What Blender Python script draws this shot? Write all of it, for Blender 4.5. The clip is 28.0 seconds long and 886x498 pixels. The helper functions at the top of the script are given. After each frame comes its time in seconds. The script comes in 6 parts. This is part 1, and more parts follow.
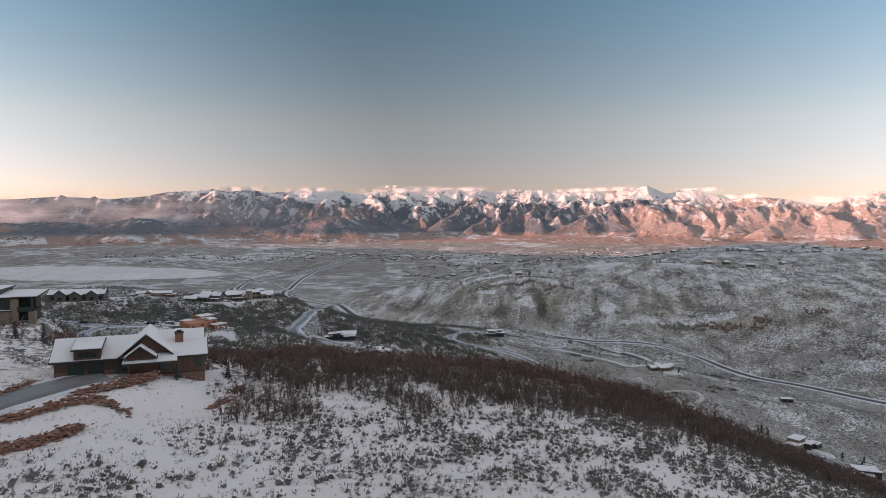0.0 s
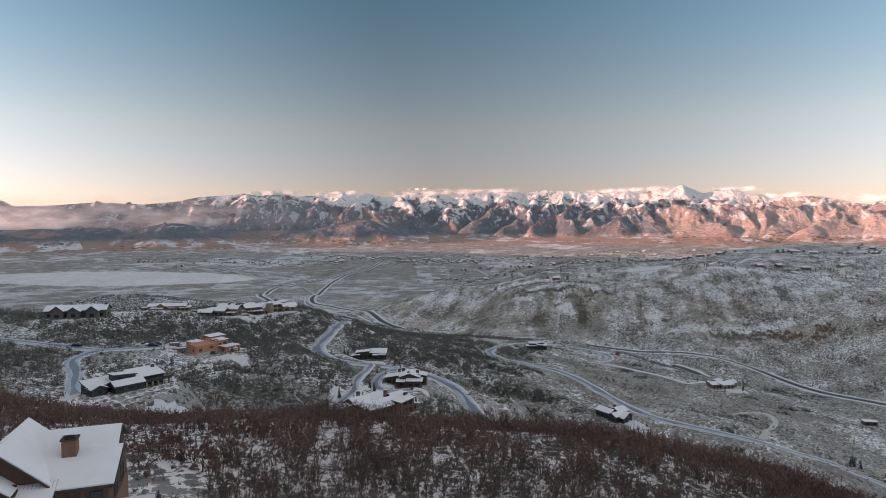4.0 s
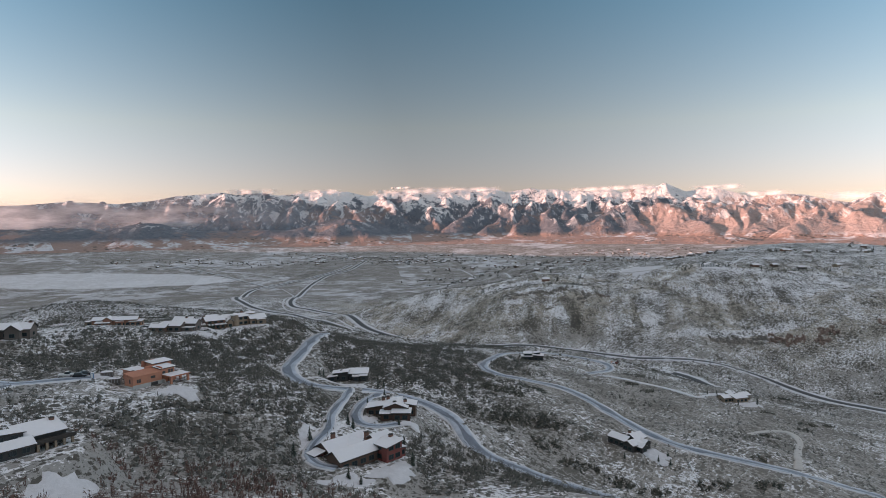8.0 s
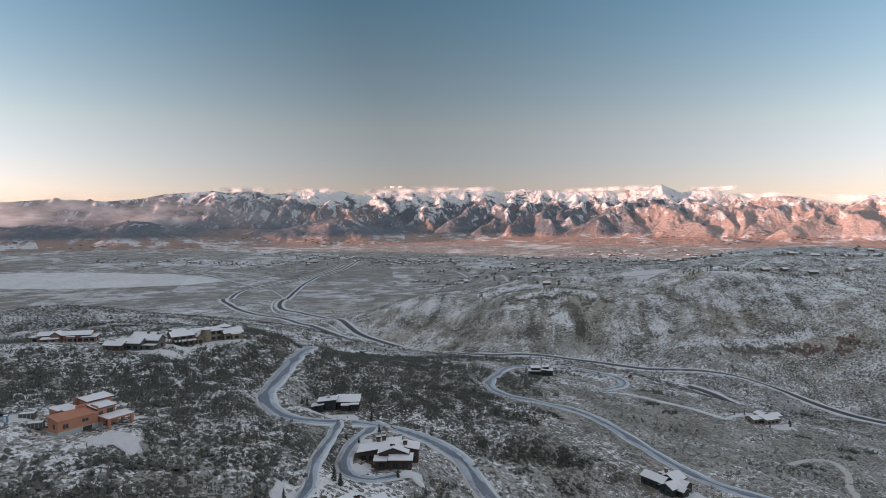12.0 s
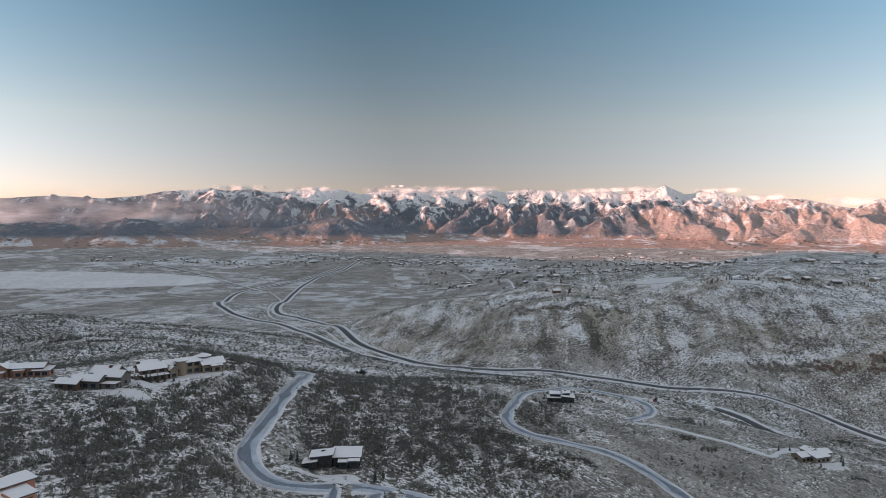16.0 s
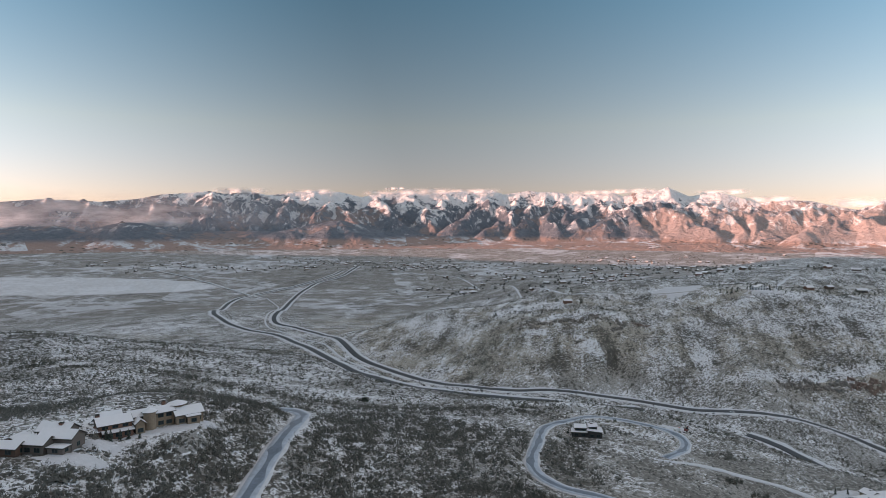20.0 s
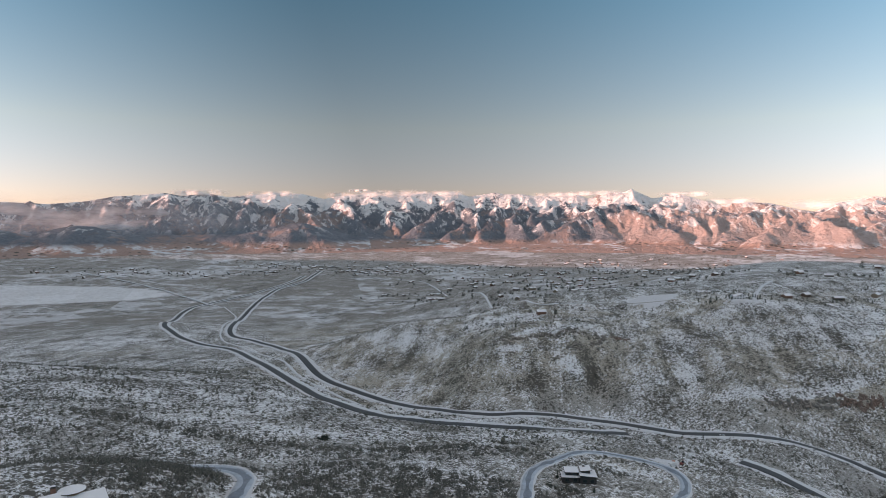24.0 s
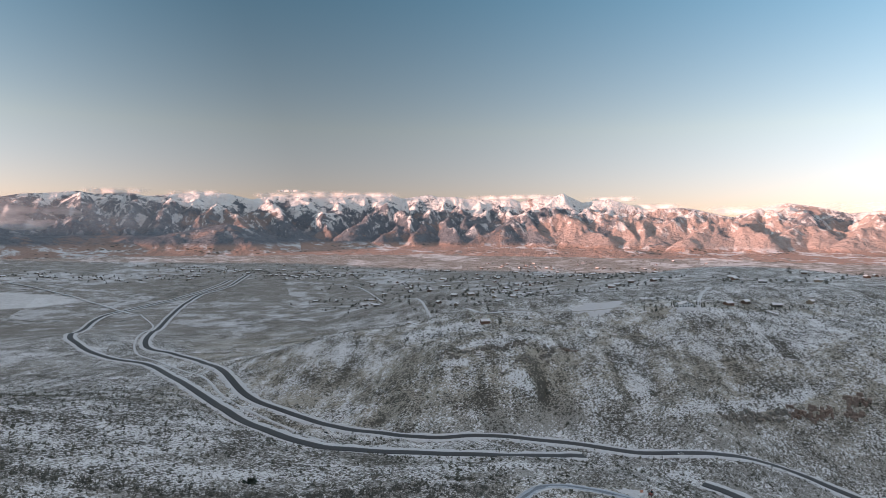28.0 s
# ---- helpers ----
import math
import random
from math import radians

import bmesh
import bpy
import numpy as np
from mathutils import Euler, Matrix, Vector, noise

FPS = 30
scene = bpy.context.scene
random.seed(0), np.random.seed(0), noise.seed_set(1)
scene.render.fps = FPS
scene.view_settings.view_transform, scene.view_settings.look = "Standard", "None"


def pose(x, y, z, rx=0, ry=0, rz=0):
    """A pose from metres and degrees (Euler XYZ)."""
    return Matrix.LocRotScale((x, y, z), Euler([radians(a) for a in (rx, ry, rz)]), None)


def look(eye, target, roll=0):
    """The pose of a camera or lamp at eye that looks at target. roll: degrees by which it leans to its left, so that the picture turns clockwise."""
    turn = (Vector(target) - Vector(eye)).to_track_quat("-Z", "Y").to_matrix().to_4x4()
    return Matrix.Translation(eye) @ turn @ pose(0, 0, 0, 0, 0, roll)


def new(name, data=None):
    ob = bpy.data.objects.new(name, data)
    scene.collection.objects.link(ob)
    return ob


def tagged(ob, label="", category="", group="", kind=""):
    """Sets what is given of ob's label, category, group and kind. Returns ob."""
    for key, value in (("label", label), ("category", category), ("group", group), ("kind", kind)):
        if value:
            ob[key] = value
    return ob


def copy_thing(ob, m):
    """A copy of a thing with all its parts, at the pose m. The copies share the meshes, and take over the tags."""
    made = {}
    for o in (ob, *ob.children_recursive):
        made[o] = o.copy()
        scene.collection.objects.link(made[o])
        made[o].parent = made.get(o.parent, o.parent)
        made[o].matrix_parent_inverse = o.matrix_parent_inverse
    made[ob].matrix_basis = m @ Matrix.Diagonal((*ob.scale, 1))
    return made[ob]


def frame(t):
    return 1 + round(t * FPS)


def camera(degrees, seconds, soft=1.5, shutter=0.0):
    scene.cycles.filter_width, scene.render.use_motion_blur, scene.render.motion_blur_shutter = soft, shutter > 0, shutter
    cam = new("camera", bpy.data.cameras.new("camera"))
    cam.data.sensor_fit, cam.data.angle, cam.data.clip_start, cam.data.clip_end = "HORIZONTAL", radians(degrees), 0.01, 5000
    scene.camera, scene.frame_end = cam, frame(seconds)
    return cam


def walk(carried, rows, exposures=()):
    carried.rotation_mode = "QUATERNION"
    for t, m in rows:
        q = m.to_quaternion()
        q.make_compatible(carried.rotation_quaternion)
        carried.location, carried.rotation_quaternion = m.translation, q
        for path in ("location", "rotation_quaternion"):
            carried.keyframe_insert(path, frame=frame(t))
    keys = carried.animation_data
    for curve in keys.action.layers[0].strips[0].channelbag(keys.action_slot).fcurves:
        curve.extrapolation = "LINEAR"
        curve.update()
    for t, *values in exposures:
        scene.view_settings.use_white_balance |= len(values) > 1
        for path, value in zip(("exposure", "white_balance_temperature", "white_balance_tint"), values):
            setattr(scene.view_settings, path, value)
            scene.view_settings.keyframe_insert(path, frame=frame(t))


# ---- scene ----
cam = camera(70, 28.0, soft=0.8)
# seconds, x, y, z, heading, tilt, roll
ROUTE = [
    (0, 1.64, 6.54, 109.97, -7.25, -2.88, 0.09),
    (0.5, 1.56, 12.70, 110.17, -6.24, -2.78, 0.00),
    (1, 1.49, 18.82, 110.32, -5.50, -2.71, -0.07),
    (1.5, 1.43, 24.93, 110.44, -4.99, -2.66, -0.14),
    (2, 1.37, 31.07, 110.53, -4.65, -2.63, -0.20),
    (2.5, 1.32, 37.23, 110.61, -4.46, -2.63, -0.26),
    (3, 1.29, 43.44, 110.68, -4.41, -2.64, -0.32),
    (3.5, 1.28, 49.70, 110.74, -4.47, -2.65, -0.37),
    (4.25, 1.29, 59.19, 110.83, -4.64, -2.68, -0.44),
    (5, 1.33, 68.80, 110.93, -4.96, -2.72, -0.51),
    (5.5, 1.35, 75.24, 111.00, -5.15, -2.74, -0.54),
    (6.25, 1.36, 84.92, 111.11, -5.49, -2.76, -0.58),
    (7, 1.35, 94.64, 111.22, -5.82, -2.77, -0.59),
    (8, 1.29, 107.67, 111.33, -6.18, -2.78, -0.59),
    (9, 1.19, 120.68, 111.36, -6.46, -2.79, -0.56),
    (10, 1.06, 133.57, 111.30, -6.69, -2.79, -0.48),
    (11, 0.94, 146.36, 111.39, -6.81, -2.77, -0.37),
    (12, 0.75, 159.17, 111.95, -6.85, -2.80, -0.22),
    (12.5, 0.62, 165.62, 112.47, -6.87, -2.83, -0.13),
    (13.5, 0.21, 178.67, 114.16, -6.89, -2.93, 0.06),
    (14.5, -0.25, 191.59, 116.23, -6.88, -2.97, 0.21),
    (15, -0.44, 197.90, 117.21, -6.87, -2.96, 0.25),
    (16, -0.77, 210.26, 119.10, -6.84, -2.90, 0.28),
    (17, -1.07, 222.38, 121.01, -6.84, -2.85, 0.26),
    (18, -1.51, 234.48, 122.97, -6.84, -2.82, 0.22),
    (19, -2.20, 246.72, 124.88, -6.85, -2.80, 0.18),
    (20, -2.90, 259.26, 126.75, -6.87, -2.76, 0.14),
    (21, -3.16, 272.22, 128.68, -6.96, -2.73, 0.12),
    (21.5, -3.03, 278.91, 129.72, -7.42, -2.72, 0.11),
    (22, -2.65, 285.76, 130.86, -7.81, -2.72, 0.09),
    (22.5, -2.02, 292.77, 132.06, -8.09, -2.72, 0.06),
    (23, -1.31, 299.85, 133.23, -8.45, -2.71, 0.03),
    (23.5, -0.68, 306.89, 134.27, -9.17, -2.69, 0.02),
    (24, -0.23, 313.86, 135.13, -10.10, -2.66, 0.03),
    (24.5, 0.06, 320.75, 135.83, -10.98, -2.63, 0.06),
    (25, 0.21, 327.59, 136.40, -11.76, -2.60, 0.10),
    (26, 0.15, 341.10, 137.21, -13.24, -2.54, 0.24),
    (27, -0.31, 354.42, 137.68, -14.77, -2.48, 0.40),
    (28, -0.96, 367.60, 137.92, -16.31, -2.44, 0.54),
]
walk(cam, [(t, pose(x, y, z, 90 + tilt, 0, heading) @ pose(0, 0, 0, 0, 0, roll)) for t, x, y, z, heading, tilt, roll in ROUTE], exposures=[(0, 1.35, 8950, 26), (4, 1.35, 8750, 24), (9, 1.35, 8550, 22), (28, 1.35, 8450, 21)])

# ---- world, sun, exposure ----
SUN_TURN, SUN_RISE = radians(89), radians(7.5)  # the sun stands to the left
sun_way = Vector((-math.sin(SUN_TURN) * math.cos(SUN_RISE), math.cos(SUN_TURN) * math.cos(SUN_RISE), math.sin(SUN_RISE)))
sun = new("sun", bpy.data.lights.new("sun", "SUN"))
sun.data.energy, sun.data.angle, sun.data.color = 2.6, radians(0.5), (1.0, 0.63, 0.58)
sun.matrix_world = look(sun_way * 50, (0, 0, 0))
world = bpy.data.worlds.new("morning_sky")
scene.world = world
world.use_nodes = True
wn, wl = world.node_tree.nodes, world.node_tree.links
sky = wn.new("ShaderNodeTexSky")
sky.sky_type, sky.sun_disc = "NISHITA", False
sky.sun_elevation, sky.sun_rotation = SUN_RISE, -SUN_TURN
sky.altitude, sky.air_density, sky.dust_density, sky.ozone_density = 2100, 1.0, 0.6, 1.6
# thin morning haze: a dull warm veil that is densest at the horizon
veil_way = wn.new("ShaderNodeTexCoord")
veil_part = wn.new("ShaderNodeSeparateXYZ")
wl.new(veil_way.outputs["Generated"], veil_part.inputs[0])
tint = wn.new("ShaderNodeValToRGB")
ramp = tint.color_ramp
ramp.elements[0].position, ramp.elements[0].color = 0.0, (0.37, 0.315, 0.475, 1)
# zenith, out of view, raised and warmed as added fill light for the land
ramp.elements[1].position, ramp.elements[1].color = 1.0, (3.52, 2.14, 1.37, 1)
veil_mid = ramp.elements.new(0.40)
veil_mid.color = (0.19, 0.435, 0.475, 1)
veil_low = ramp.elements.new(0.14)
veil_low.color = (0.485, 0.438, 0.425, 1)
veil_rise = ramp.elements.new(0.23)
veil_rise.color = (0.385, 0.438, 0.44, 1)
wl.new(veil_part.outputs["Z"], tint.inputs[0])
hazed = wn.new("ShaderNodeMix")
hazed.data_type, hazed.blend_type = "RGBA", "MULTIPLY"
hazed.inputs["Factor"].default_value = 1.0
wl.new(sky.outputs[0], hazed.inputs["A"])
wl.new(tint.outputs[0], hazed.inputs["B"])
# clear air scatters least at right angles to the sun
sun_part = wn.new("ShaderNodeVectorMath")
sun_part.operation = "DOT_PRODUCT"
sun_part.inputs[1].default_value = (-math.cos(radians(5)), math.sin(radians(5)), -0.35)
wl.new(veil_way.outputs["Generated"], sun_part.inputs[0])
sun_square = wn.new("ShaderNodeMath")
sun_square.operation = "POWER"
sun_abs = wn.new("ShaderNodeMath")
sun_abs.operation = "ABSOLUTE"
wl.new(sun_part.outputs["Value"], sun_abs.inputs[0])
wl.new(sun_abs.outputs[0], sun_square.inputs[0])
sun_square.inputs[1].default_value = 1.5
scatter_gain = wn.new("ShaderNodeMath")
scatter_gain.operation = "MULTIPLY_ADD"
scatter_gain.inputs[1].default_value, scatter_gain.inputs[2].default_value = 1.12, 0.77
wl.new(sun_square.outputs[0], scatter_gain.inputs[0])
clear = wn.new("ShaderNodeMix")
clear.data_type, clear.blend_type = "RGBA", "MULTIPLY"
clear.inputs["Factor"].default_value = 1.0
# and the side towards the dawn glows
glow_side = wn.new("ShaderNodeMath")
glow_side.operation = "MAXIMUM"
wl.new(sun_part.outputs["Value"], glow_side.inputs[0])
glow_side.inputs[1].default_value = 0.0
glow_gain = wn.new("ShaderNodeMath")
glow_gain.operation = "MULTIPLY_ADD"
glow_gain.inputs[1].default_value = 0.5
wl.new(glow_side.outputs[0], glow_gain.inputs[0])
wl.new(scatter_gain.outputs[0], glow_gain.inputs[2])
wl.new(hazed.outputs["Result"], clear.inputs["A"])
wl.new(glow_gain.outputs[0], clear.inputs["B"])
wl.new(clear.outputs["Result"], wn["Background"].inputs[0])
wn["Background"].inputs[1].default_value = 0.15


# ---- materials ----
def mat(name, colour, rough=0.8, metal=0.0, vary=0.25, scale=1.0, bump=0.3, fine=8.0):
    """A surface with patches at two sizes and a fine relief."""
    m = bpy.data.materials.new(name)
    m.use_nodes = True
    n, l = m.node_tree.nodes, m.node_tree.links
    b = n["Principled BSDF"]
    b.inputs["Roughness"].default_value, b.inputs["Metallic"].default_value = rough, metal
    geo = n.new("ShaderNodeTexCoord")
    one, two, add, ramp = n.new("ShaderNodeTexNoise"), n.new("ShaderNodeTexNoise"), n.new("ShaderNodeMath"), n.new("ShaderNodeMix")
    one.inputs["Scale"].default_value, two.inputs["Scale"].default_value = scale, scale * fine
    one.inputs["Detail"].default_value = two.inputs["Detail"].default_value = 4
    ramp.data_type = "RGBA"
    add.operation = "MULTIPLY_ADD"
    add.inputs[1].default_value = 0.5
    l.new(geo.outputs["Object"], one.inputs[0])
    l.new(geo.outputs["Object"], two.inputs[0])
    l.new(one.outputs[0], add.inputs[0])
    half = n.new("ShaderNodeMath")
    half.operation, half.inputs[1].default_value = "MULTIPLY", 0.5
    l.new(two.outputs[0], half.inputs[0])
    l.new(half.outputs[0], add.inputs[2])
    l.new(add.outputs[0], ramp.inputs["Factor"])
    ramp.inputs["A"].default_value = (*[c * (1 - vary * 1.6) for c in colour], 1)
    ramp.inputs["B"].default_value = (*[min(1, c * (1 + vary * 1.6)) for c in colour], 1)
    l.new(ramp.outputs["Result"], b.inputs["Base Color"])
    if bump:
        bp = n.new("ShaderNodeBump")
        bp.inputs["Strength"].default_value, bp.inputs["Distance"].default_value = bump, 0.05
        l.new(two.outputs[0], bp.inputs["Height"])
        l.new(bp.outputs[0], b.inputs["Normal"])
    return m


def nd(m, kind, **values):
    node = m.node_tree.nodes.new(kind)
    for key, value in values.items():
        node.inputs[key].default_value = value
    return node


def noise_at(m, scale, detail=4.0, rough=0.55, vec=None):
    node = nd(m, "ShaderNodeTexNoise", Scale=scale, Detail=detail, Roughness=rough)
    if vec:
        m.node_tree.links.new(vec, node.inputs["Vector"])
    return node.outputs[0]


def calc(m, op, a, b=0.0, c=0.0):
    node = m.node_tree.nodes.new("ShaderNodeMath")
    node.operation = op
    for socket, v in zip(node.inputs, (a, b, c)):
        if isinstance(v, (int, float)):
            socket.default_value = v
        else:
            m.node_tree.links.new(v, socket)
    return node.outputs[0]


def step(m, v, lo, hi):
    """0 below lo, 1 above hi, smooth between."""
    node = m.node_tree.nodes.new("ShaderNodeMapRange")
    node.interpolation_type = "SMOOTHSTEP"
    node.inputs[1].default_value, node.inputs[2].default_value = lo, hi
    m.node_tree.links.new(v, node.inputs[0])
    return node.outputs[0]


def blend(m, f, a, b):
    node = m.node_tree.nodes.new("ShaderNodeMix")
    node.data_type = "RGBA"
    for name, v in (("Factor", f), ("A", a), ("B", b)):
        if isinstance(v, tuple):
            node.inputs[name].default_value = (*v, 1)
        elif isinstance(v, (int, float)):
            node.inputs[name].default_value = v
        else:
            m.node_tree.links.new(v, node.inputs[name])
    return node.outputs["Result"]


def fields(m, pos, colour, amount, dry=(0.12, 0.108, 0.095), ripe=(0.34, 0.305, 0.265), bare=1.0):
    """Patchwork of hay, fallow and snow-covered fields on a valley floor, with rows of dark trees."""
    l = m.node_tree.links
    lie = nd(m, "ShaderNodeVectorMath")
    lie.operation = "MULTIPLY"
    lie.inputs[1].default_value = (0.0042, 0.0028, 0.0)
    l.new(pos, lie.inputs[0])
    plot = nd(m, "ShaderNodeTexVoronoi", Scale=1.0)
    l.new(lie.outputs[0], plot.inputs["Vector"])
    tone = nd(m, "ShaderNodeSeparateColor")
    l.new(plot.outputs["Color"], tone.inputs[0])
    hay = blend(m, noise_at(m, 0.05, 7, 0.9, pos), dry, ripe)
    field = blend(m, step(m, calc(m, "MULTIPLY_ADD", noise_at(m, 0.012, 5, 0.7, pos), 1.7, calc(m, "MULTIPLY", tone.outputs[0], 0.30)), bare, bare + 0.22), hay, (0.70, 0.71, 0.74))
    rim = nd(m, "ShaderNodeTexVoronoi", Scale=0.035)
    l.new(pos, rim.inputs["Vector"])
    wood = calc(m, "MULTIPLY", step(m, noise_at(m, 0.005, 4, 0.6, pos), 0.50, 0.58), calc(m, "SUBTRACT", 1.0, step(m, rim.outputs["Distance"], 0.28, 0.42)))
    field = blend(m, calc(m, "MULTIPLY", wood, 0.85), field, (0.06, 0.065, 0.055))
    return blend(m, amount, colour, field)


def ground_material():
    """Snow over sage and soil: bare where it is steep, thin in the low valley, thick on the high lawns."""
    m = bpy.data.materials.new("snowy_ground")
    m.use_nodes = True
    l = m.node_tree.links
    geo = nd(m, "ShaderNodeNewGeometry")
    pos = geo.outputs["Position"]
    sep = nd(m, "ShaderNodeSeparateXYZ")
    l.new(geo.outputs["Normal"], sep.inputs[0])
    patch = noise_at(m, 0.018, 5, 0.6, pos)
    mid = noise_at(m, 0.09, 5, 0.65, pos)
    fine = noise_at(m, 0.9, 6, 0.7, pos)
    speck = nd(m, "ShaderNodeTexVoronoi", Scale=0.42)
    l.new(pos, speck.inputs["Vector"])
    dots = step(m, speck.outputs["Distance"], 0.30, 0.55)
    cover = calc(m, "MULTIPLY_ADD", mid, 0.55, calc(m, "MULTIPLY", patch, 0.65))
    run = nd(m, "ShaderNodeVectorMath")
    run.operation = "MULTIPLY"
    run.inputs[1].default_value = (0.06, 0.008, 0.015)
    turned = nd(m, "ShaderNodeVectorRotate", Angle=0.32)
    turned.rotation_type = "Z_AXIS"
    l.new(pos, turned.inputs["Vector"])
    l.new(turned.outputs[0], run.inputs[0])
    streak = noise_at(m, 1.0, 4, 0.6, run.outputs[0])
    cover = calc(m, "MULTIPLY_ADD", fine, 0.42, cover)
    cover = calc(m, "MULTIPLY_ADD", dots, 0.16, cover)
    cover = calc(m, "MULTIPLY_ADD", sep.outputs["Z"], 0.55, cover)
    xyz = nd(m, "ShaderNodeSeparateXYZ")
    l.new(pos, xyz.inputs[0])
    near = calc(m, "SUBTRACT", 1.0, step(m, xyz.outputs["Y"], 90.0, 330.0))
    cover = calc(m, "MULTIPLY_ADD", near, 0.14, cover)
    # the sheltered sage flats to the right have kept little snow
    flats = calc(m, "MULTIPLY", step(m, xyz.outputs["X"], 40.0, 150.0), calc(m, "MULTIPLY", step(m, xyz.outputs["Y"], 250.0, 400.0), calc(m, "SUBTRACT", 1.0, step(m, xyz.outputs["Y"], 560.0, 760.0))))
    cover = calc(m, "MULTIPLY_ADD", flats, -0.06, cover)
    grain = noise_at(m, 0.36, 5, 0.9, pos)
    cover = calc(m, "ADD", cover, calc(m, "MULTIPLY", calc(m, "SUBTRACT", grain, 0.5), calc(m, "MULTIPLY", step(m, xyz.outputs["Y"], 220.0, 420.0), 1.25)))
    # snow lies in runs down the mesa side and is thin on the low plain
    mesa = calc(m, "MULTIPLY", step(m, xyz.outputs["Y"], 820.0, 960.0), calc(m, "SUBTRACT", 1.0, step(m, xyz.outputs["Y"], 1250.0, 1500.0)))
    cover = calc(m, "ADD", cover, calc(m, "MULTIPLY", calc(m, "SUBTRACT", streak, 0.5), calc(m, "MULTIPLY", mesa, 0.6)))
    cover = calc(m, "ADD", cover, calc(m, "MULTIPLY", calc(m, "SUBTRACT", patch, 0.5), 0.32))
    plain = calc(m, "SUBTRACT", 1.0, step(m, xyz.outputs["Z"], -95.0, -70.0))
    cover = calc(m, "MULTIPLY_ADD", plain, -0.06, cover)
    cover = calc(m, "MULTIPLY_ADD", near, 0.06, cover)
    lying, tan = nd(m, "ShaderNodeAttribute"), nd(m, "ShaderNodeAttribute")
    lying.attribute_name, tan.attribute_name = "snow_lie", "dry_grass"
    cover = calc(m, "MULTIPLY_ADD", lying.outputs["Fac"], 0.55, cover)
    snow = step(m, cover, 1.45, 1.505)
    grass = blend(m, tan.outputs["Fac"], blend(m, fine, (0.15, 0.145, 0.137), (0.49, 0.475, 0.45)), blend(m, fine, (0.235, 0.212, 0.175), (0.58, 0.53, 0.455)))
    white = blend(m, mid, (0.70, 0.71, 0.73), (0.85, 0.86, 0.88))
    # near snow warmed: the pink of the dawn sky is put into its colour
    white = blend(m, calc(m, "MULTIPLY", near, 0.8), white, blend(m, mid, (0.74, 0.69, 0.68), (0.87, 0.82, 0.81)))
    # low sage in dots of two sizes, thicker in some patches than in others
    beyond = calc(m, "MULTIPLY", step(m, xyz.outputs["Y"], 104.0, 140.0), step(m, xyz.outputs["X"], -190.0, -10.0))
    beyond = calc(m, "MAXIMUM", beyond, step(m, xyz.outputs["Y"], 170.0, 260.0))
    thick = calc(m, "MULTIPLY_ADD", calc(m, "SUBTRACT", noise_at(m, 0.026, 4, 0.6, pos), 0.5), 1.5, calc(m, "MULTIPLY_ADD", flats, 0.16, 0.585))
    thick = calc(m, "MULTIPLY_ADD", calc(m, "SUBTRACT", streak, 0.5), calc(m, "MULTIPLY", mesa, -0.8), thick)
    bushes = nd(m, "ShaderNodeAttribute")
    bushes.attribute_name = "shrub_growth"
    thick = calc(m, "MULTIPLY_ADD", bushes.outputs["Fac"], 0.5, thick)
    thick = calc(m, "MAXIMUM", thick, 0.3)
    shake = nd(m, "ShaderNodeTexNoise", Scale=0.8, Detail=4.0, Roughness=0.7)
    l.new(pos, shake.inputs["Vector"])
    off = nd(m, "ShaderNodeVectorMath")
    off.operation = "MULTIPLY_ADD"
    off.inputs[1].default_value = (3.4, 3.4, 0.0)
    l.new(shake.outputs["Color"], off.inputs[0])
    l.new(pos, off.inputs[2])
    ragged = off.outputs[0]
    scrub = None
    for size, reach in ((0.19, 0.42), (0.42, 0.62), (1.0, 0.60)):
        cell = nd(m, "ShaderNodeTexVoronoi", Scale=size)
        l.new(ragged, cell.inputs["Vector"])
        edge = calc(m, "MULTIPLY", thick, reach)
        near_edge = calc(m, "SUBTRACT", edge, cell.outputs["Distance"])
        spot = calc(m, "MULTIPLY", step(m, near_edge, 0.0, 0.04), beyond)
        scrub = spot if scrub is None else calc(m, "MAXIMUM", scrub, spot)
    leaf = blend(m, fine, (0.026, 0.023, 0.018), (0.125, 0.113, 0.093))
    leaf = blend(m, flats, leaf, blend(m, fine, (0.075, 0.068, 0.058), (0.27, 0.25, 0.22)))
    soil = blend(m, flats, grass, blend(m, fine, (0.19, 0.178, 0.162), (0.50, 0.475, 0.44)))
    colour = blend(m, snow, soil, white)
    colour = blend(m, calc(m, "MULTIPLY", scrub, 0.97), colour, leaf)
    ex = calc(m, "MULTIPLY", calc(m, "ADD", xyz.outputs["X"], 1000.0), 1 / 500)
    ey = calc(m, "MULTIPLY", calc(m, "SUBTRACT", xyz.outputs["Y"], 2430.0), 1 / 190)
    meadow = calc(m, "MULTIPLY_ADD", ex, ex, calc(m, "MULTIPLY", ey, ey))
    meadow = calc(m, "SUBTRACT", 1.0, step(m, calc(m, "MULTIPLY_ADD", patch, 0.5, meadow), 1.15, 1.3))
    colour = fields(m, pos, colour, calc(m, "MULTIPLY", step(m, xyz.outputs["Y"], 1500.0, 1900.0), 0.6))
    colour = blend(m, calc(m, "MULTIPLY", meadow, calc(m, "MULTIPLY_ADD", mid, 0.6, 0.45)), colour, white)
    b = m.node_tree.nodes["Principled BSDF"]
    l.new(colour, b.inputs["Base Color"])
    b.inputs["Roughness"].default_value = 0.85
    bump = nd(m, "ShaderNodeBump", Strength=0.6, Distance=0.5)
    l.new(fine, bump.inputs["Height"])
    l.new(bump.outputs[0], b.inputs["Normal"])
    return m


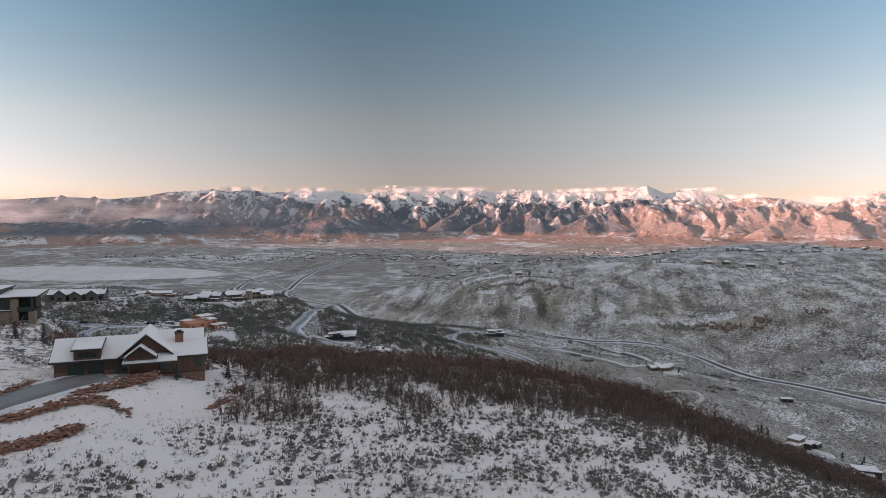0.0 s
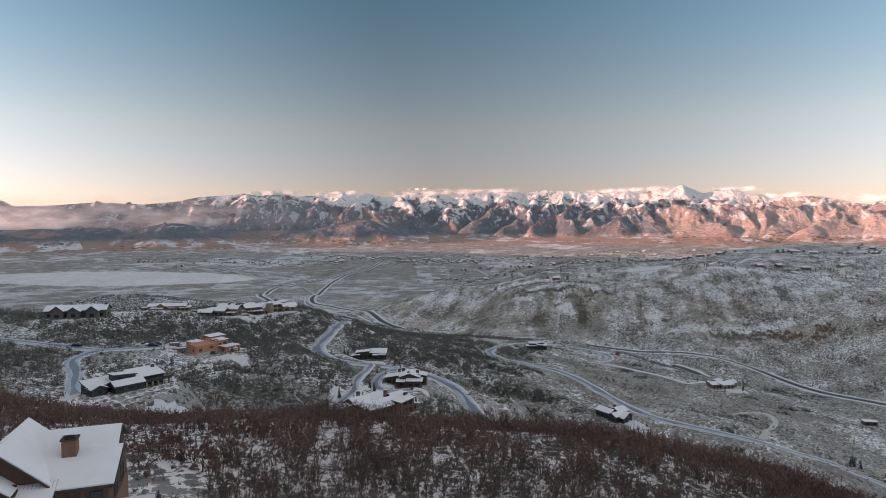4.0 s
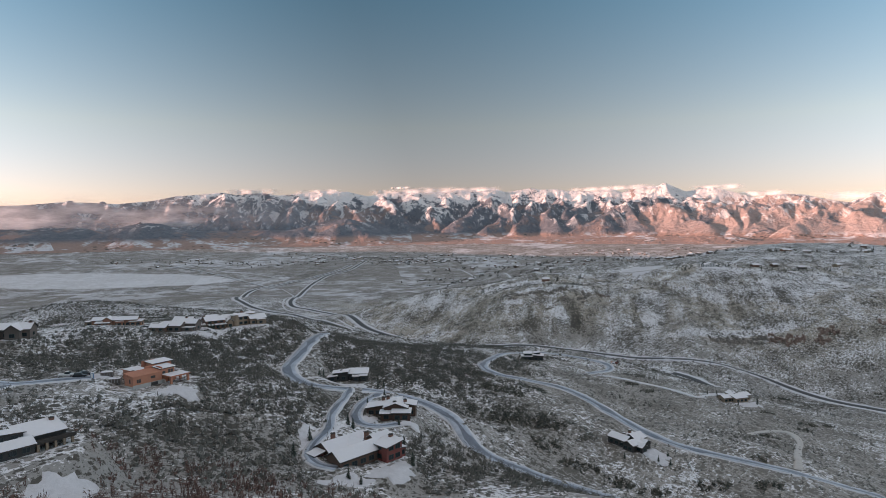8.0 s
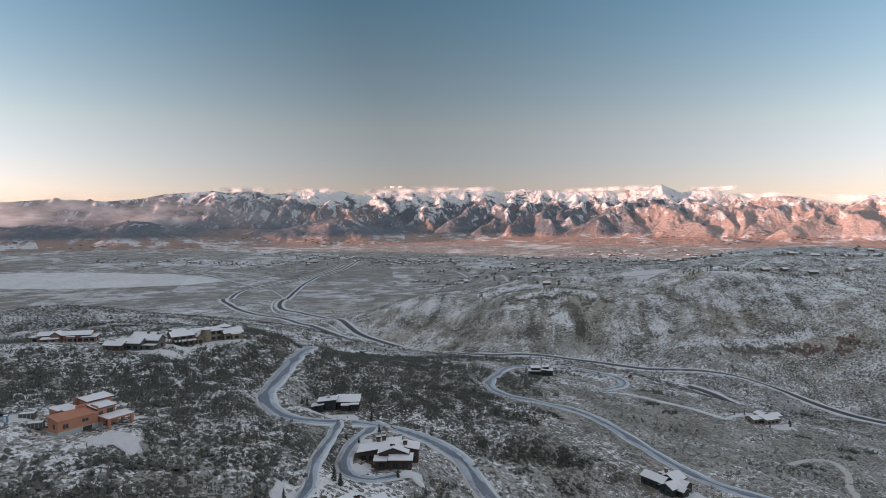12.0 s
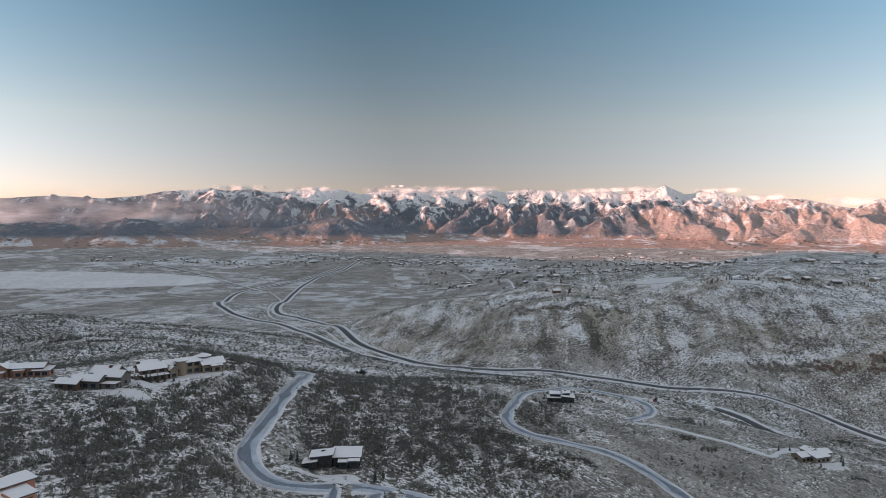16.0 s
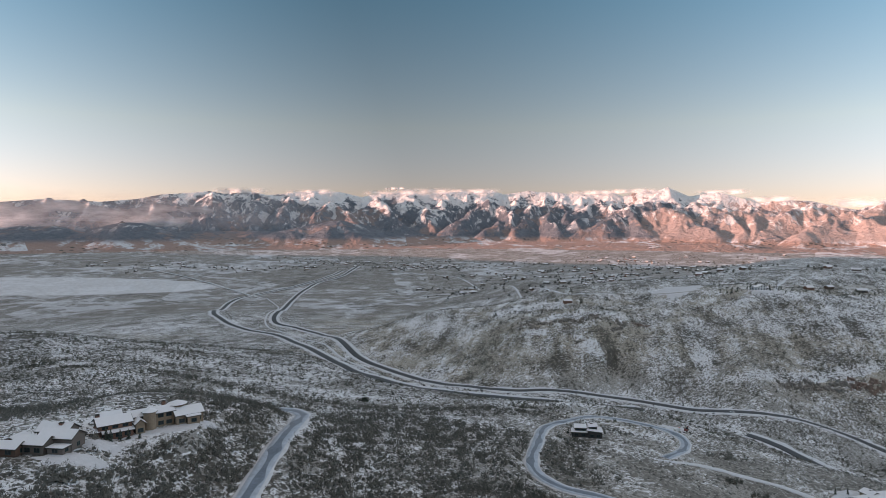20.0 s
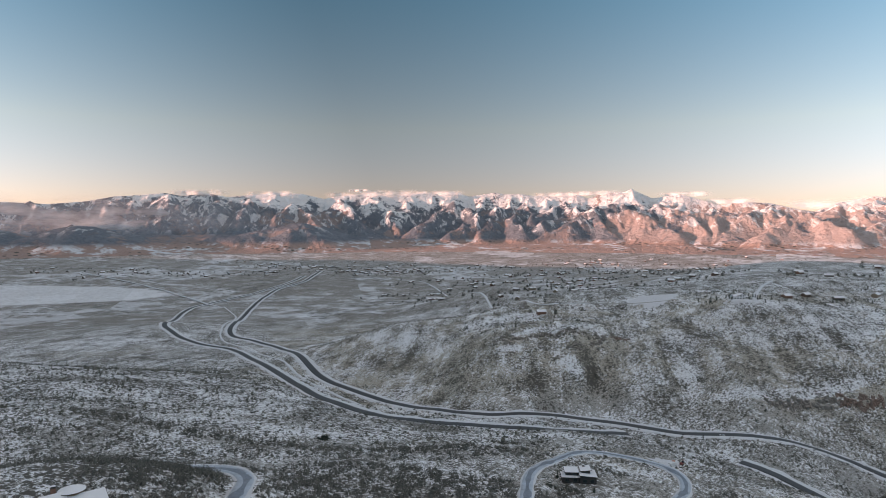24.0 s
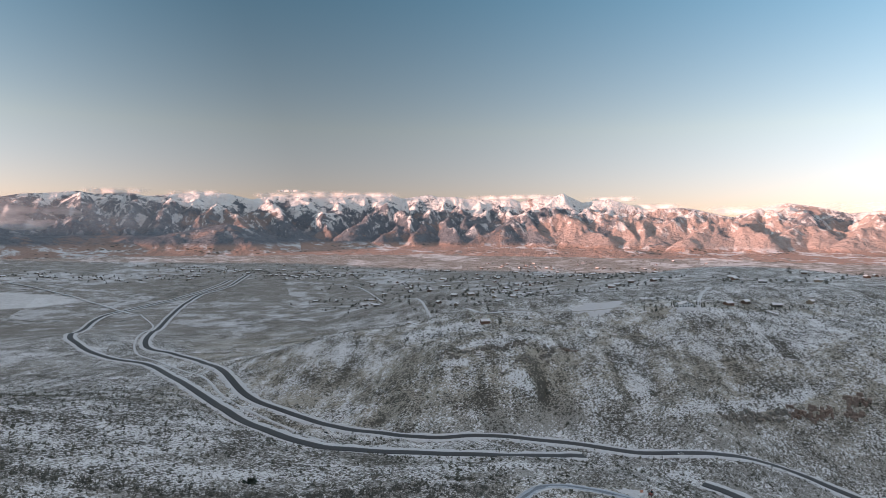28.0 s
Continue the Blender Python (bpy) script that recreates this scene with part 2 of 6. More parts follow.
def range_material():
    """Forest, brush and snow of a high range: snow on the tops and in patches, forest thinning to the east."""
    m = bpy.data.materials.new("mountain_side")
    m.use_nodes = True
    l = m.node_tree.links
    geo = nd(m, "ShaderNodeNewGeometry")
    pos = geo.outputs["Position"]
    nrm, xyz = nd(m, "ShaderNodeSeparateXYZ"), nd(m, "ShaderNodeSeparateXYZ")
    l.new(geo.outputs["Normal"], nrm.inputs[0])
    l.new(pos, xyz.inputs[0])
    big = noise_at(m, 0.0045, 5, 0.6, pos)
    mid = noise_at(m, 0.018, 6, 0.65, pos)
    fine = noise_at(m, 0.09, 4, 0.65, pos)
    high = step(m, xyz.outputs["Z"], 90.0, 300.0)
    east = step(m, xyz.outputs["X"], 900.0, 2300.0)
    # runs and slides that the snow has filled
    lie = nd(m, "ShaderNodeVectorMath")
    lie.operation = "MULTIPLY"
    lie.inputs[1].default_value = (0.02, 0.007, 0.007)
    l.new(pos, lie.inputs[0])
    slide = step(m, noise_at(m, 1.0, 4, 0.7, lie.outputs[0]), 0.545, 0.605)
    slide = calc(m, "MULTIPLY", slide, step(m, xyz.outputs["Z"], 30.0, 110.0))
    snow = calc(m, "MULTIPLY_ADD", high, 0.42, calc(m, "MULTIPLY_ADD", mid, 0.75, calc(m, "MULTIPLY", big, 1.0)))
    snow = calc(m, "MULTIPLY_ADD", step(m, xyz.outputs["X"], -1100.0, -200.0), 0.14, calc(m, "SUBTRACT", snow, 0.12))
    snow = step(m, calc(m, "MULTIPLY_ADD", fine, 0.22, snow), 1.22, 1.36)
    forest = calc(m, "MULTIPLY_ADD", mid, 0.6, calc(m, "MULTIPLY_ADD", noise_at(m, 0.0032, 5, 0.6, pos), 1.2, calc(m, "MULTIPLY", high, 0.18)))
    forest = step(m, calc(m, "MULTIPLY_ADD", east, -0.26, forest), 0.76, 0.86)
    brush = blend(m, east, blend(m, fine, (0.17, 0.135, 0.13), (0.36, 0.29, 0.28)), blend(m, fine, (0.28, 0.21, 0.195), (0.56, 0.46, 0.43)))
    # trees blued and paled: distant haze and cool shade put into their colour
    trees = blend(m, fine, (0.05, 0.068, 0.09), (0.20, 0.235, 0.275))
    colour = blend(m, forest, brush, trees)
    colour = blend(m, calc(m, "MULTIPLY", step(m, mid, 0.44, 0.60), calc(m, "MULTIPLY_ADD", high, 0.22, 0.08)), colour, (0.62, 0.60, 0.60))
    colour = blend(m, calc(m, "MULTIPLY", slide, 0.7), colour, (0.76, 0.76, 0.77))
    colour = blend(m, snow, colour, (0.80, 0.79, 0.79))
    colour = fields(m, pos, colour, calc(m, "SUBTRACT", 1.0, step(m, xyz.outputs["Z"], -6.0, 24.0)), (0.27, 0.18, 0.155), (0.50, 0.35, 0.30), 1.04)
    b = m.node_tree.nodes["Principled BSDF"]
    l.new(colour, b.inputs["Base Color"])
    b.inputs["Roughness"].default_value = 0.9
    # side gullies and ribs too small for the mesh
    folds = calc(m, "ABSOLUTE", calc(m, "SUBTRACT", noise_at(m, 0.011, 5, 0.6, pos), 0.5))
    relief = nd(m, "ShaderNodeBump", Strength=1.0, Distance=48.0)
    l.new(calc(m, "MULTIPLY_ADD", fine, 0.12, folds), relief.inputs["Height"])
    l.new(relief.outputs[0], b.inputs["Normal"])
    return m


M_GROUND, M_RANGE = ground_material(), range_material()
M_HILL = mat("hill_scrub", (0.22, 0.2, 0.17), 0.9, scale=0.02)
M_SNOW = mat("roof_snow", (0.8, 0.8, 0.82), 0.7, vary=0.05, scale=0.8, bump=0.2)
M_ASPHALT = mat("wet_asphalt", (0.045, 0.048, 0.052), 0.6, vary=0.3, scale=0.5)
M_BANK = mat("verge_snow", (0.62, 0.63, 0.65), 0.8, vary=0.2, scale=0.25, bump=0.5)
M_YARD = mat("yard_snow", (0.62, 0.62, 0.64), 0.8, vary=0.24, scale=0.5, bump=0.6)
M_DRIVE = mat("wet_drive", (0.15, 0.15, 0.155), 0.5, vary=0.75, scale=0.35, bump=0.3)
M_GRAVEL = mat("frosted_gravel", (0.52, 0.50, 0.475), 0.9, vary=0.25, scale=0.3, bump=0.4)
M_TRACK = mat("wet_wheel_track", (0.15, 0.18, 0.22), 0.45, vary=0.6, scale=0.12, bump=0.2)
M_SLUSH = mat("slushy_road", (0.40, 0.455, 0.52), 0.55, vary=0.45, scale=0.18, bump=0.3, fine=5)
M_OSB = mat("bare_sheathing", (0.50, 0.205, 0.13), 0.8, vary=0.16, scale=0.6)
M_STONE = mat("red_stone", (0.21, 0.105, 0.075), 0.85, vary=0.4, scale=1.2, bump=0.6)
M_TAN = mat("tan_stone", (0.27, 0.20, 0.145), 0.85, vary=0.35, scale=1.0, bump=0.6)
M_PLANK = mat("weathered_plank", (0.12, 0.06, 0.043), 0.8, vary=0.35, scale=0.7, bump=0.4)
M_DARK = mat("dark_siding", (0.045, 0.043, 0.042), 0.75, vary=0.3, scale=0.6)
# near-black green; also carries the shade of the garage recess
M_GREEN = mat("green_panel", (0.022, 0.036, 0.031), 0.6, vary=0.15, scale=0.3)
M_BROWN = mat("brown_siding", (0.13, 0.075, 0.055), 0.8, vary=0.3, scale=0.6)
M_RED = mat("red_barn_siding", (0.22, 0.06, 0.05), 0.8, vary=0.25, scale=0.6)
M_GREY = mat("grey_siding", (0.145, 0.118, 0.105), 0.8, vary=0.2, scale=0.5)
M_ADOBE = mat("adobe_stucco", (0.36, 0.17, 0.115), 0.9, vary=0.2, scale=0.4)
M_CONCRETE = mat("raw_concrete", (0.42, 0.41, 0.39), 0.9, vary=0.15, scale=0.7)
M_FASCIA = mat("dark_fascia", (0.04, 0.032, 0.028), 0.6, vary=0.2, scale=1.0)
M_FRAME = mat("green_window_frame", (0.03, 0.06, 0.05), 0.5, vary=0.1, scale=2.0, bump=0)
M_GLASS = mat("window_glass", (0.03, 0.04, 0.045), 0.06, vary=0.1, scale=0.5, bump=0)
M_STEEL = mat("galvanised_steel", (0.45, 0.46, 0.47), 0.35, 0.8, vary=0.1, scale=1.0, bump=0)
M_TYRE = mat("tyre_rubber", (0.02, 0.02, 0.02), 0.9, vary=0.1, scale=3.0)


def scatter_mat(name, low, high, rough=0.9):
    """Foliage or twigs: each piece takes its own tone."""
    m = bpy.data.materials.new(name)
    m.use_nodes = True
    geo = nd(m, "ShaderNodeNewGeometry")
    big = noise_at(m, 0.03, 3, 0.5, geo.outputs["Position"])
    f = calc(m, "MULTIPLY_ADD", geo.outputs["Random Per Island"], 0.6, calc(m, "MULTIPLY", big, 0.4))
    b = m.node_tree.nodes["Principled BSDF"]
    m.node_tree.links.new(blend(m, f, low, high), b.inputs["Base Color"])
    b.inputs["Roughness"].default_value = rough
    return m


M_SAGE = scatter_mat("sagebrush_leaf", (0.052, 0.052, 0.045), (0.22, 0.215, 0.19))
M_FROST = scatter_mat("frosted_sage", (0.07, 0.07, 0.062), (0.28, 0.275, 0.25))
M_MESA = scatter_mat("mesa_scrub", (0.06, 0.06, 0.05), (0.26, 0.25, 0.21))
M_TWIG = scatter_mat("oak_twig", (0.05, 0.05, 0.044), (0.225, 0.22, 0.195))
M_BRUSH = scatter_mat("grey_brown_twig", (0.062, 0.043, 0.036), (0.215, 0.147, 0.122))
M_RUSSET = scatter_mat("russet_twig", (0.074, 0.044, 0.037), (0.26, 0.15, 0.125))
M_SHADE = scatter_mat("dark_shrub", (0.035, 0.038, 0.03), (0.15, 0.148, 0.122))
M_NEEDLE = scatter_mat("spruce_needle", (0.018, 0.03, 0.022), (0.07, 0.09, 0.07))
M_BARK = mat("grey_bark", (0.09, 0.075, 0.065), 0.9, vary=0.3, scale=2.0)


# ---- the land ----
# hills and hollows on the falling slope: x, y, radius, height
NEAR_HILLS = [(300, 0, 280, 63), (-300, 0, 60, 17), (0, 0, 60, 6), (300, 0, 60, 9), (-30, 90, 60, -8), (200, 150, 60, -9), (-110, 170, 60, 5), (58, 166, 38, 4), (-58, 194, 34, -5), (300, 200, 60, -17), (160, 240, 60, 4), (-80, 280, 120, -25), (20, 290, 60, -13), (-300, 300, 80, -18), (500, 300, 60, 18), (140, 360, 60, -17), (-80, 360, 60, 9), (80, 380, 60, -17), (1100, 400, 280, 15), (210, 410, 60, 15), (-10, 440, 60, -3)]
MID_HILLS = [(-140, 470, 60, 8), (-400, 500, 280, 64), (380, 530, 120, 5), (-100, 560, 60, 17), (-40, 560, 60, 7), (290, 590, 80, 4), (-600, 600, 80, 52), (540, 620, 80, -9), (-100, 650, 80, -6), (1300, 700, 450, 90), (1000, 700, 80, 10), (220, 700, 80, -6), (500, 700, 80, 14), (0, 740, 450, 91), (0, 740, 80, -11), (360, 740, 80, -6), (480, 760, 120, -49), (210, 770, 80, 13), (-130, 800, 80, -7), (120, 830, 120, -12), (420, 850, 120, 24), (270, 870, 120, -33), (700, 900, 180, 49), (-400, 900, 120, 28), (-200, 900, 120, 8), (-350, 950, 180, 36), (-200, 770, 90, 12), (80, 960, 120, -28)]
FAR_HILLS = [(330, 1010, 120, 25), (-30, 1020, 120, 12), (210, 1030, 120, 44), (30, 1050, 120, -28), (540, 1080, 120, 43), (1300, 1100, 120, 9), (700, 1200, 120, 11), (100, 1250, 120, 38), (300, 1250, 120, 35), (450, 1300, 280, 59), (-500, 1300, 450, 18), (450, 1300, 120, 15), (1000, 1400, 450, 164), (1000, 1400, 180, -47), (20, 1450, 180, 5), (-310, 1620, 180, 23), (400, 1800, 180, 62), (0, 1900, 180, 6), (-370, 1940, 180, -3), (1400, 2000, 450, 78), (800, 2300, 450, 33)]


def rough_land(x, y):
    """Height of the land before roads and pads are cut into it."""
    z = -104 + 190 * np.exp(-((np.maximum(y - 60, 0) / 400) ** 2)) / (1 + np.exp((np.clip(x, -3000, 3000) - 140) / 80))
    for hx, hy, r, h in NEAR_HILLS + MID_HILLS + FAR_HILLS:
        z = z + h * np.exp(-((x - hx) ** 2 + (y - hy) ** 2) / (r * r))
    away = np.hypot(x, y - 150)
    z = z + 0.0535 * np.maximum(away - 2300, 0)  # the valley floor climbs to the foot of the range
    z = z + 1.2 * np.sin(x / 37 + 1.3 * np.sin(y / 53)) * np.sin(y / 41 + x / 90) + 0.5 * np.sin(x / 13 + y / 29) * np.sin(y / 11 - x / 31)
    # gullies run down the face of the mesa
    face = np.exp(-(((x - 330) / 330) ** 2) - ((y - 950) / 90) ** 2)
    z = z + face * (3.4 * np.sin((0.95 * x - 0.32 * y) / 16 + 1.5 * np.sin(y / 60)) + 2.4 * np.sin((0.95 * x - 0.32 * y) / 6.5 + y / 90))
    return z


def smooth_line(points, every=4.0):
    """A smooth line through the points of a plan, as evenly spaced x, y."""
    p = np.array(points, float)
    p = np.vstack([2 * p[0] - p[1], p, 2 * p[-1] - p[-2]])
    out = []
    for a, b, c, d in zip(p, p[1:], p[2:], p[3:]):
        n = max(2, int(np.hypot(*(c - b)) / every))
        t = np.linspace(0, 1, n, endpoint=False)[:, None]
        out.append(0.5 * (2 * b + (c - a) * t + (2 * a - 5 * b + 4 * c - d) * t**2 + (3 * b - a - 3 * c + d) * t**3))
    return np.vstack(out + [p[-2][None]])


# centre lines of the roads: width, points
ROADS = {
    "hill_road": (6.8, [(420, 262), (330, 276), (255, 300), (190, 330), (135, 358), (98, 372), (66, 377), (46, 388), (38, 412), (22, 427), (0, 430), (-22, 423), (-36, 427), (-45, 446), (-44, 470), (-40, 520), (-36, 560), (-37, 590), (-50, 612), (-80, 625)]),
    "lower_road": (6.0, [(330, 372), (251, 392), (204, 398), (167, 420), (153, 446), (146, 480), (140, 506), (128, 526), (105, 534), (86, 543), (80, 566), (95, 612), (112, 655), (135, 684), (172, 716), (212, 706), (222, 684), (208, 655), (184, 632)]),
    "highway": (9.0, [(760, 330), (650, 440), (580, 540), (540, 620), (519, 662), (502, 705), (484, 754), (458, 794), (424, 811), (385, 819), (318, 836), (273, 866), (224, 880), (180, 890), (134, 904), (85, 962), (32, 1046), (-19, 1121), (-78, 1372), (-135, 1477), (-185, 1541), (-201, 1722), (-210, 2112), (-181, 2472), (-95, 2676), (-40, 2950)]),
    "canyon_road": (9.0, [(560, 480), (470, 555), (420, 620), (388, 672), (360, 722), (338, 762), (330, 774)]),
    "old_road": (9.0, [(262, 836), (240, 836), (183, 824), (117, 831), (66, 838), (36, 856), (2, 920), (-32, 1017), (-82, 1165), (-152, 1375), (-226, 1447), (-287, 1538), (-329, 1661), (-374, 2048), (-316, 2240), (-167, 2591), (-100, 2800)]),
    "snow_trail": (3.6, [(100, 868), (60, 900), (22, 972), (-31, 1070), (-75, 1240), (-142, 1400), (-190, 1480), (-212, 1618), (-224, 1880), (-287, 2110)]),
    "mesa_track": (3.5, [(590, 1112), (520, 1128), (428, 1187), (378, 1197), (340, 1226), (310, 1256), (255, 1290), (190, 1330)]),
    "meadow_lane": (7.0, [(-300, 2110), (-327, 2152), (-514, 2468), (-736, 2730), (-919, 2907)]),
    "rim_lane": (5.0, [(552, 1061), (588, 1110), (669, 1205), (730, 1259)]),
    "plateau_lane": (6.0, [(240, 2658), (336, 2474), (325, 1822), (345, 1705), (298, 1249), (340, 1205), (378, 1197)]),
    "upper_lane": (5.0, [(-420, 390), (-320, 372), (-220, 354), (-180, 350), (-150, 348), (-128, 346), (-116, 354), (-106, 358)]),
    "west_lane": (5.0, [(-99, 268), (-110, 284), (-120, 306), (-131, 326), (-129, 344)]),
    "court_drive": (4.8, [(-12, 425), (-15, 385), (-17, 363), (-17, 346), (-21, 333), (-22, 322), (-18, 314), (-12, 311)]),
    "ring_drive": (4.4, [(3, 428), (-2, 410), (-6, 394), (-8, 376), (-5, 365), (2, 361), (10, 364)]),
    "garage_drive": (7.0, [(-330, 40), (-220, 58), (-120, 76), (-80, 82), (-60, 86), (-50, 90), (-47, 96), (-44, 102), (-41, 107), (-38, 109.5)]),
    "valley_drive": (4.5, [(286, 600), (268, 590), (254, 580), (236, 596), (216, 608), (198, 619), (176, 628)]),
    "field_track": (4.0, [(215, 404), (262, 470), (282, 496), (285, 514), (268, 514), (252, 506)]),
}
road_lines = {}
for road_name, (_, road_points) in ROADS.items():
    line = smooth_line(road_points)
    level = rough_land(line[:, 0], line[:, 1])
    reach = 9
    padded = np.pad(level, reach, mode="edge")
    level = np.convolve(padded, np.ones(2 * reach + 1) / (2 * reach + 1), "valid")
    if road_name == "garage_drive":
        level = level + (85.2 - level) * np.clip((line[:, 0] + 78) / 30, 0, 1) ** 1.5  # it climbs to the garage
    if road_name == "canyon_road":
        level = level - 6 * np.clip((line[:, 0] - 345) / 25, 0, 1)  # it runs in a cutting
    road_lines[road_name] = np.column_stack([line, level])

# a side road starts at the level of the road that it leaves
for side, main in (("court_drive", "hill_road"), ("ring_drive", "hill_road"), ("west_lane", "upper_lane"), ("valley_drive", "lower_road"), ("field_track", "lower_road"), ("snow_trail", "old_road")):
    a, b = road_lines[side], road_lines[main]
    gap2 = (a[:, None, 0] - b[None, :, 0]) ** 2 + (a[:, None, 1] - b[None, :, 1]) ** 2
    k = gap2.argmin(1)
    share = np.clip(1 - np.sqrt(gap2[np.arange(len(a)), k]) / 40, 0, 1) ** 0.7
    a[:, 2] += (b[k, 2] - a[:, 2]) * share

# house sites: x, y, radius of the level pad
SITES = {
    "ranch": (-37, 116, 13), "green": (-83, 164, 10), "deck": (-82, 263, 14), "raw": (-82, 360, 14), "court": (-5, 322, 15), "ring": (7, 379, 10),
    "bend": (-13, 449, 10), "sage": (134, 425, 11), "knoll": (139, 650, 11), "valley": (291, 587, 13), "tower": (-87, 512, 17), "grey": (-110, 484, 13),
    "adobe": (-154, 503, 13), "gables": (-167, 406, 14), "low_a": (303, 402, 14), "low_b": (303, 352, 14), "low_c": (384, 531, 8), "rim": (542, 1082, 14),
}
PADS = [(px, py, pr, float(rough_land(np.array(float(px)), np.array(float(py))))) for px, py, pr in SITES.values()]
PADS[0] = (-42.5, 108, 10, 85.0)
PADS.insert(1, (-28, 116, 6, 82.7))
PADS[2] = (-83, 164, 10, 85.6)
PADS[3] = (-82, 263, 14, 58.2)
PADS[14] = (-167, 406, 14, 60.0)


def land(x, y):
    """Height of the finished land."""
    x, y = np.atleast_1d(np.asarray(x, float)), np.atleast_1d(np.asarray(y, float))
    z = rough_land(x, y)
    for px, py, pr, pz in PADS:
        d = np.hypot(x - px, y - py)
        f = np.clip((pr * 1.7 - d) / (pr * 0.7), 0, 1)
        f = f * f * (3 - 2 * f)
        z = z + (pz - z) * f
    for name, line in road_lines.items():
        w = ROADS[name][0]
        lo, hi = line[:, :2].min(0) - 25, line[:, :2].max(0) + 25
        near = np.nonzero((x > lo[0]) & (x < hi[0]) & (y > lo[1]) & (y < hi[1]))[0]
        for some in np.array_split(near, max(1, len(near) // 4000)):
            if not len(some):
                continue
            d2 = (x[some, None] - line[None, :, 0]) ** 2 + (y[some, None] - line[None, :, 1]) ** 2
            k = d2.argmin(1)
            d = np.sqrt(d2[np.arange(len(some)), k])
            f = np.clip((w * 2.4 - d) / (w * 1.7), 0, 1)
            f = f * f * (3 - 2 * f)
            z[some] += (line[k, 2] - 0.3 - z[some]) * f
    return z


def height(x, y):
    return float(land(x, y)[0])


# ---- ground sheet, range of mountains, hill behind ----
def sheet(name, xs, ys, zs, material, smooth=True):
    """A grid of vertices as one mesh; xs, ys, zs are 2D arrays."""
    rows, cols = xs.shape
    k = np.arange(rows * cols).reshape(rows, cols)
    quads = np.stack([k[:-1, :-1], k[:-1, 1:], k[1:, 1:], k[1:, :-1]], -1).reshape(-1, 4)
    return raw_mesh(name, np.stack([xs, ys, zs], -1).reshape(-1, 3), quads, material, smooth)


def raw_mesh(name, verts, faces, material, smooth=False):
    """A mesh from arrays of vertices and of faces with one number of corners."""
    me = bpy.data.meshes.new(name)
    n, corners = faces.shape
    me.vertices.add(len(verts))
    me.vertices.foreach_set("co", np.ascontiguousarray(verts, np.float32).ravel())
    me.loops.add(n * corners)
    me.loops.foreach_set("vertex_index", np.ascontiguousarray(faces, np.int32).ravel())
    me.polygons.add(n)
    me.polygons.foreach_set("loop_start", np.arange(0, n * corners, corners, dtype=np.int32))
    me.polygons.foreach_set("use_smooth", np.full(n, smooth))
    me.materials.append(material)
    me.update(calc_edges=True)
    me.validate()
    return me


def stretch(lo, hi, stepsize, out_lo, out_hi, grow=1.06):
    """Coordinates: even between lo and hi, ever wider outside."""
    mid = list(np.arange(lo, hi + 0.1, stepsize))
    s, v, after = stepsize, mid[-1], []
    while v < out_hi:
        s = min(s * grow, 90)
        v += s
        after.append(v)
    s, v, before = stepsize, mid[0], []
    while v > out_lo:
        s = min(s * grow, 90)
        v -= s
        before.append(v)
    return np.array(before[::-1] + mid + after)


gx, gy = np.meshgrid(stretch(-270, 430, 3.6, -5600, 5600, 1.05), stretch(40, 1060, 3.6, -1600, 4500, 1.04))
gz = land(gx.ravel(), gy.ravel()).reshape(gx.shape)
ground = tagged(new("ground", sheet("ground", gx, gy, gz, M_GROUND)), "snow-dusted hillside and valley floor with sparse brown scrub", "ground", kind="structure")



def lie_of(patches, x, y):
    """Sum of soft-edged ellipses. Patches: x, y, half width, half depth, turn in degrees, amount."""
    total = np.zeros_like(x)
    for cx, cy, rx, ry, turn, amount in patches:
        c, q = math.cos(math.radians(turn)), math.sin(math.radians(turn))
        u, v = ((x - cx) * c + (y - cy) * q) / rx, ((y - cy) * c - (x - cx) * q) / ry
        total += amount * np.clip(1.5 - 1.5 * (u * u + v * v), 0, 1)
    return total


# where the snow lies deeper (or has gone), where dry grass shows, and where dark shrubs crowd
SNOW_LIES = [(-230, 880, 290, 120, 0, 0.4), (-110, 930, 40, 14, -20, 0.3), (-500, 1480, 260, 60, 0, 0.25), (-520, 1930, 300, 70, 0, -0.2), (-120, 490, 130, 90, 0, 0.08), (230, 1170, 70, 32, -8, 0.55), (170, 1400, 50, 60, 0, 0.4), (198, 1000, 20, 7, 0, 0.7), (248, 1022, 46, 9, -6, 0.7), (255, 948, 12, 22, 10, 0.5), (395, 975, 22, 100, -23, 0.4), (640, 1010, 210, 75, 0, 0.34), (575, 1062, 110, 18, 4, 0.6)]
SNOW_PATCHES = [(30, 1300, 30, 60, 20, 0.4), (40, 1480, 40, 60, 10, 0.35), (110, 1180, 34, 30, 0, 0.3), (480, 885, 110, 9, 2, 0.3), (-15, 1880, 60, 150, 10, 0.25), (40, 760, 200, 18, 0, 0.2), (120, 760, 60, 14, 0, 0.35), (20, 545, 60, 40, 0, -0.1), (-50, 290, 170, 110, 0, -0.12), (40, 400, 60, 60, 0, -0.08), (-60, 190, 130, 55, 0, -0.1), (20, 190, 90, 40, 0, -0.15), (480, 884, 130, 12, 2, 0.5), (200, 500, 130, 120, 0, -0.08)]
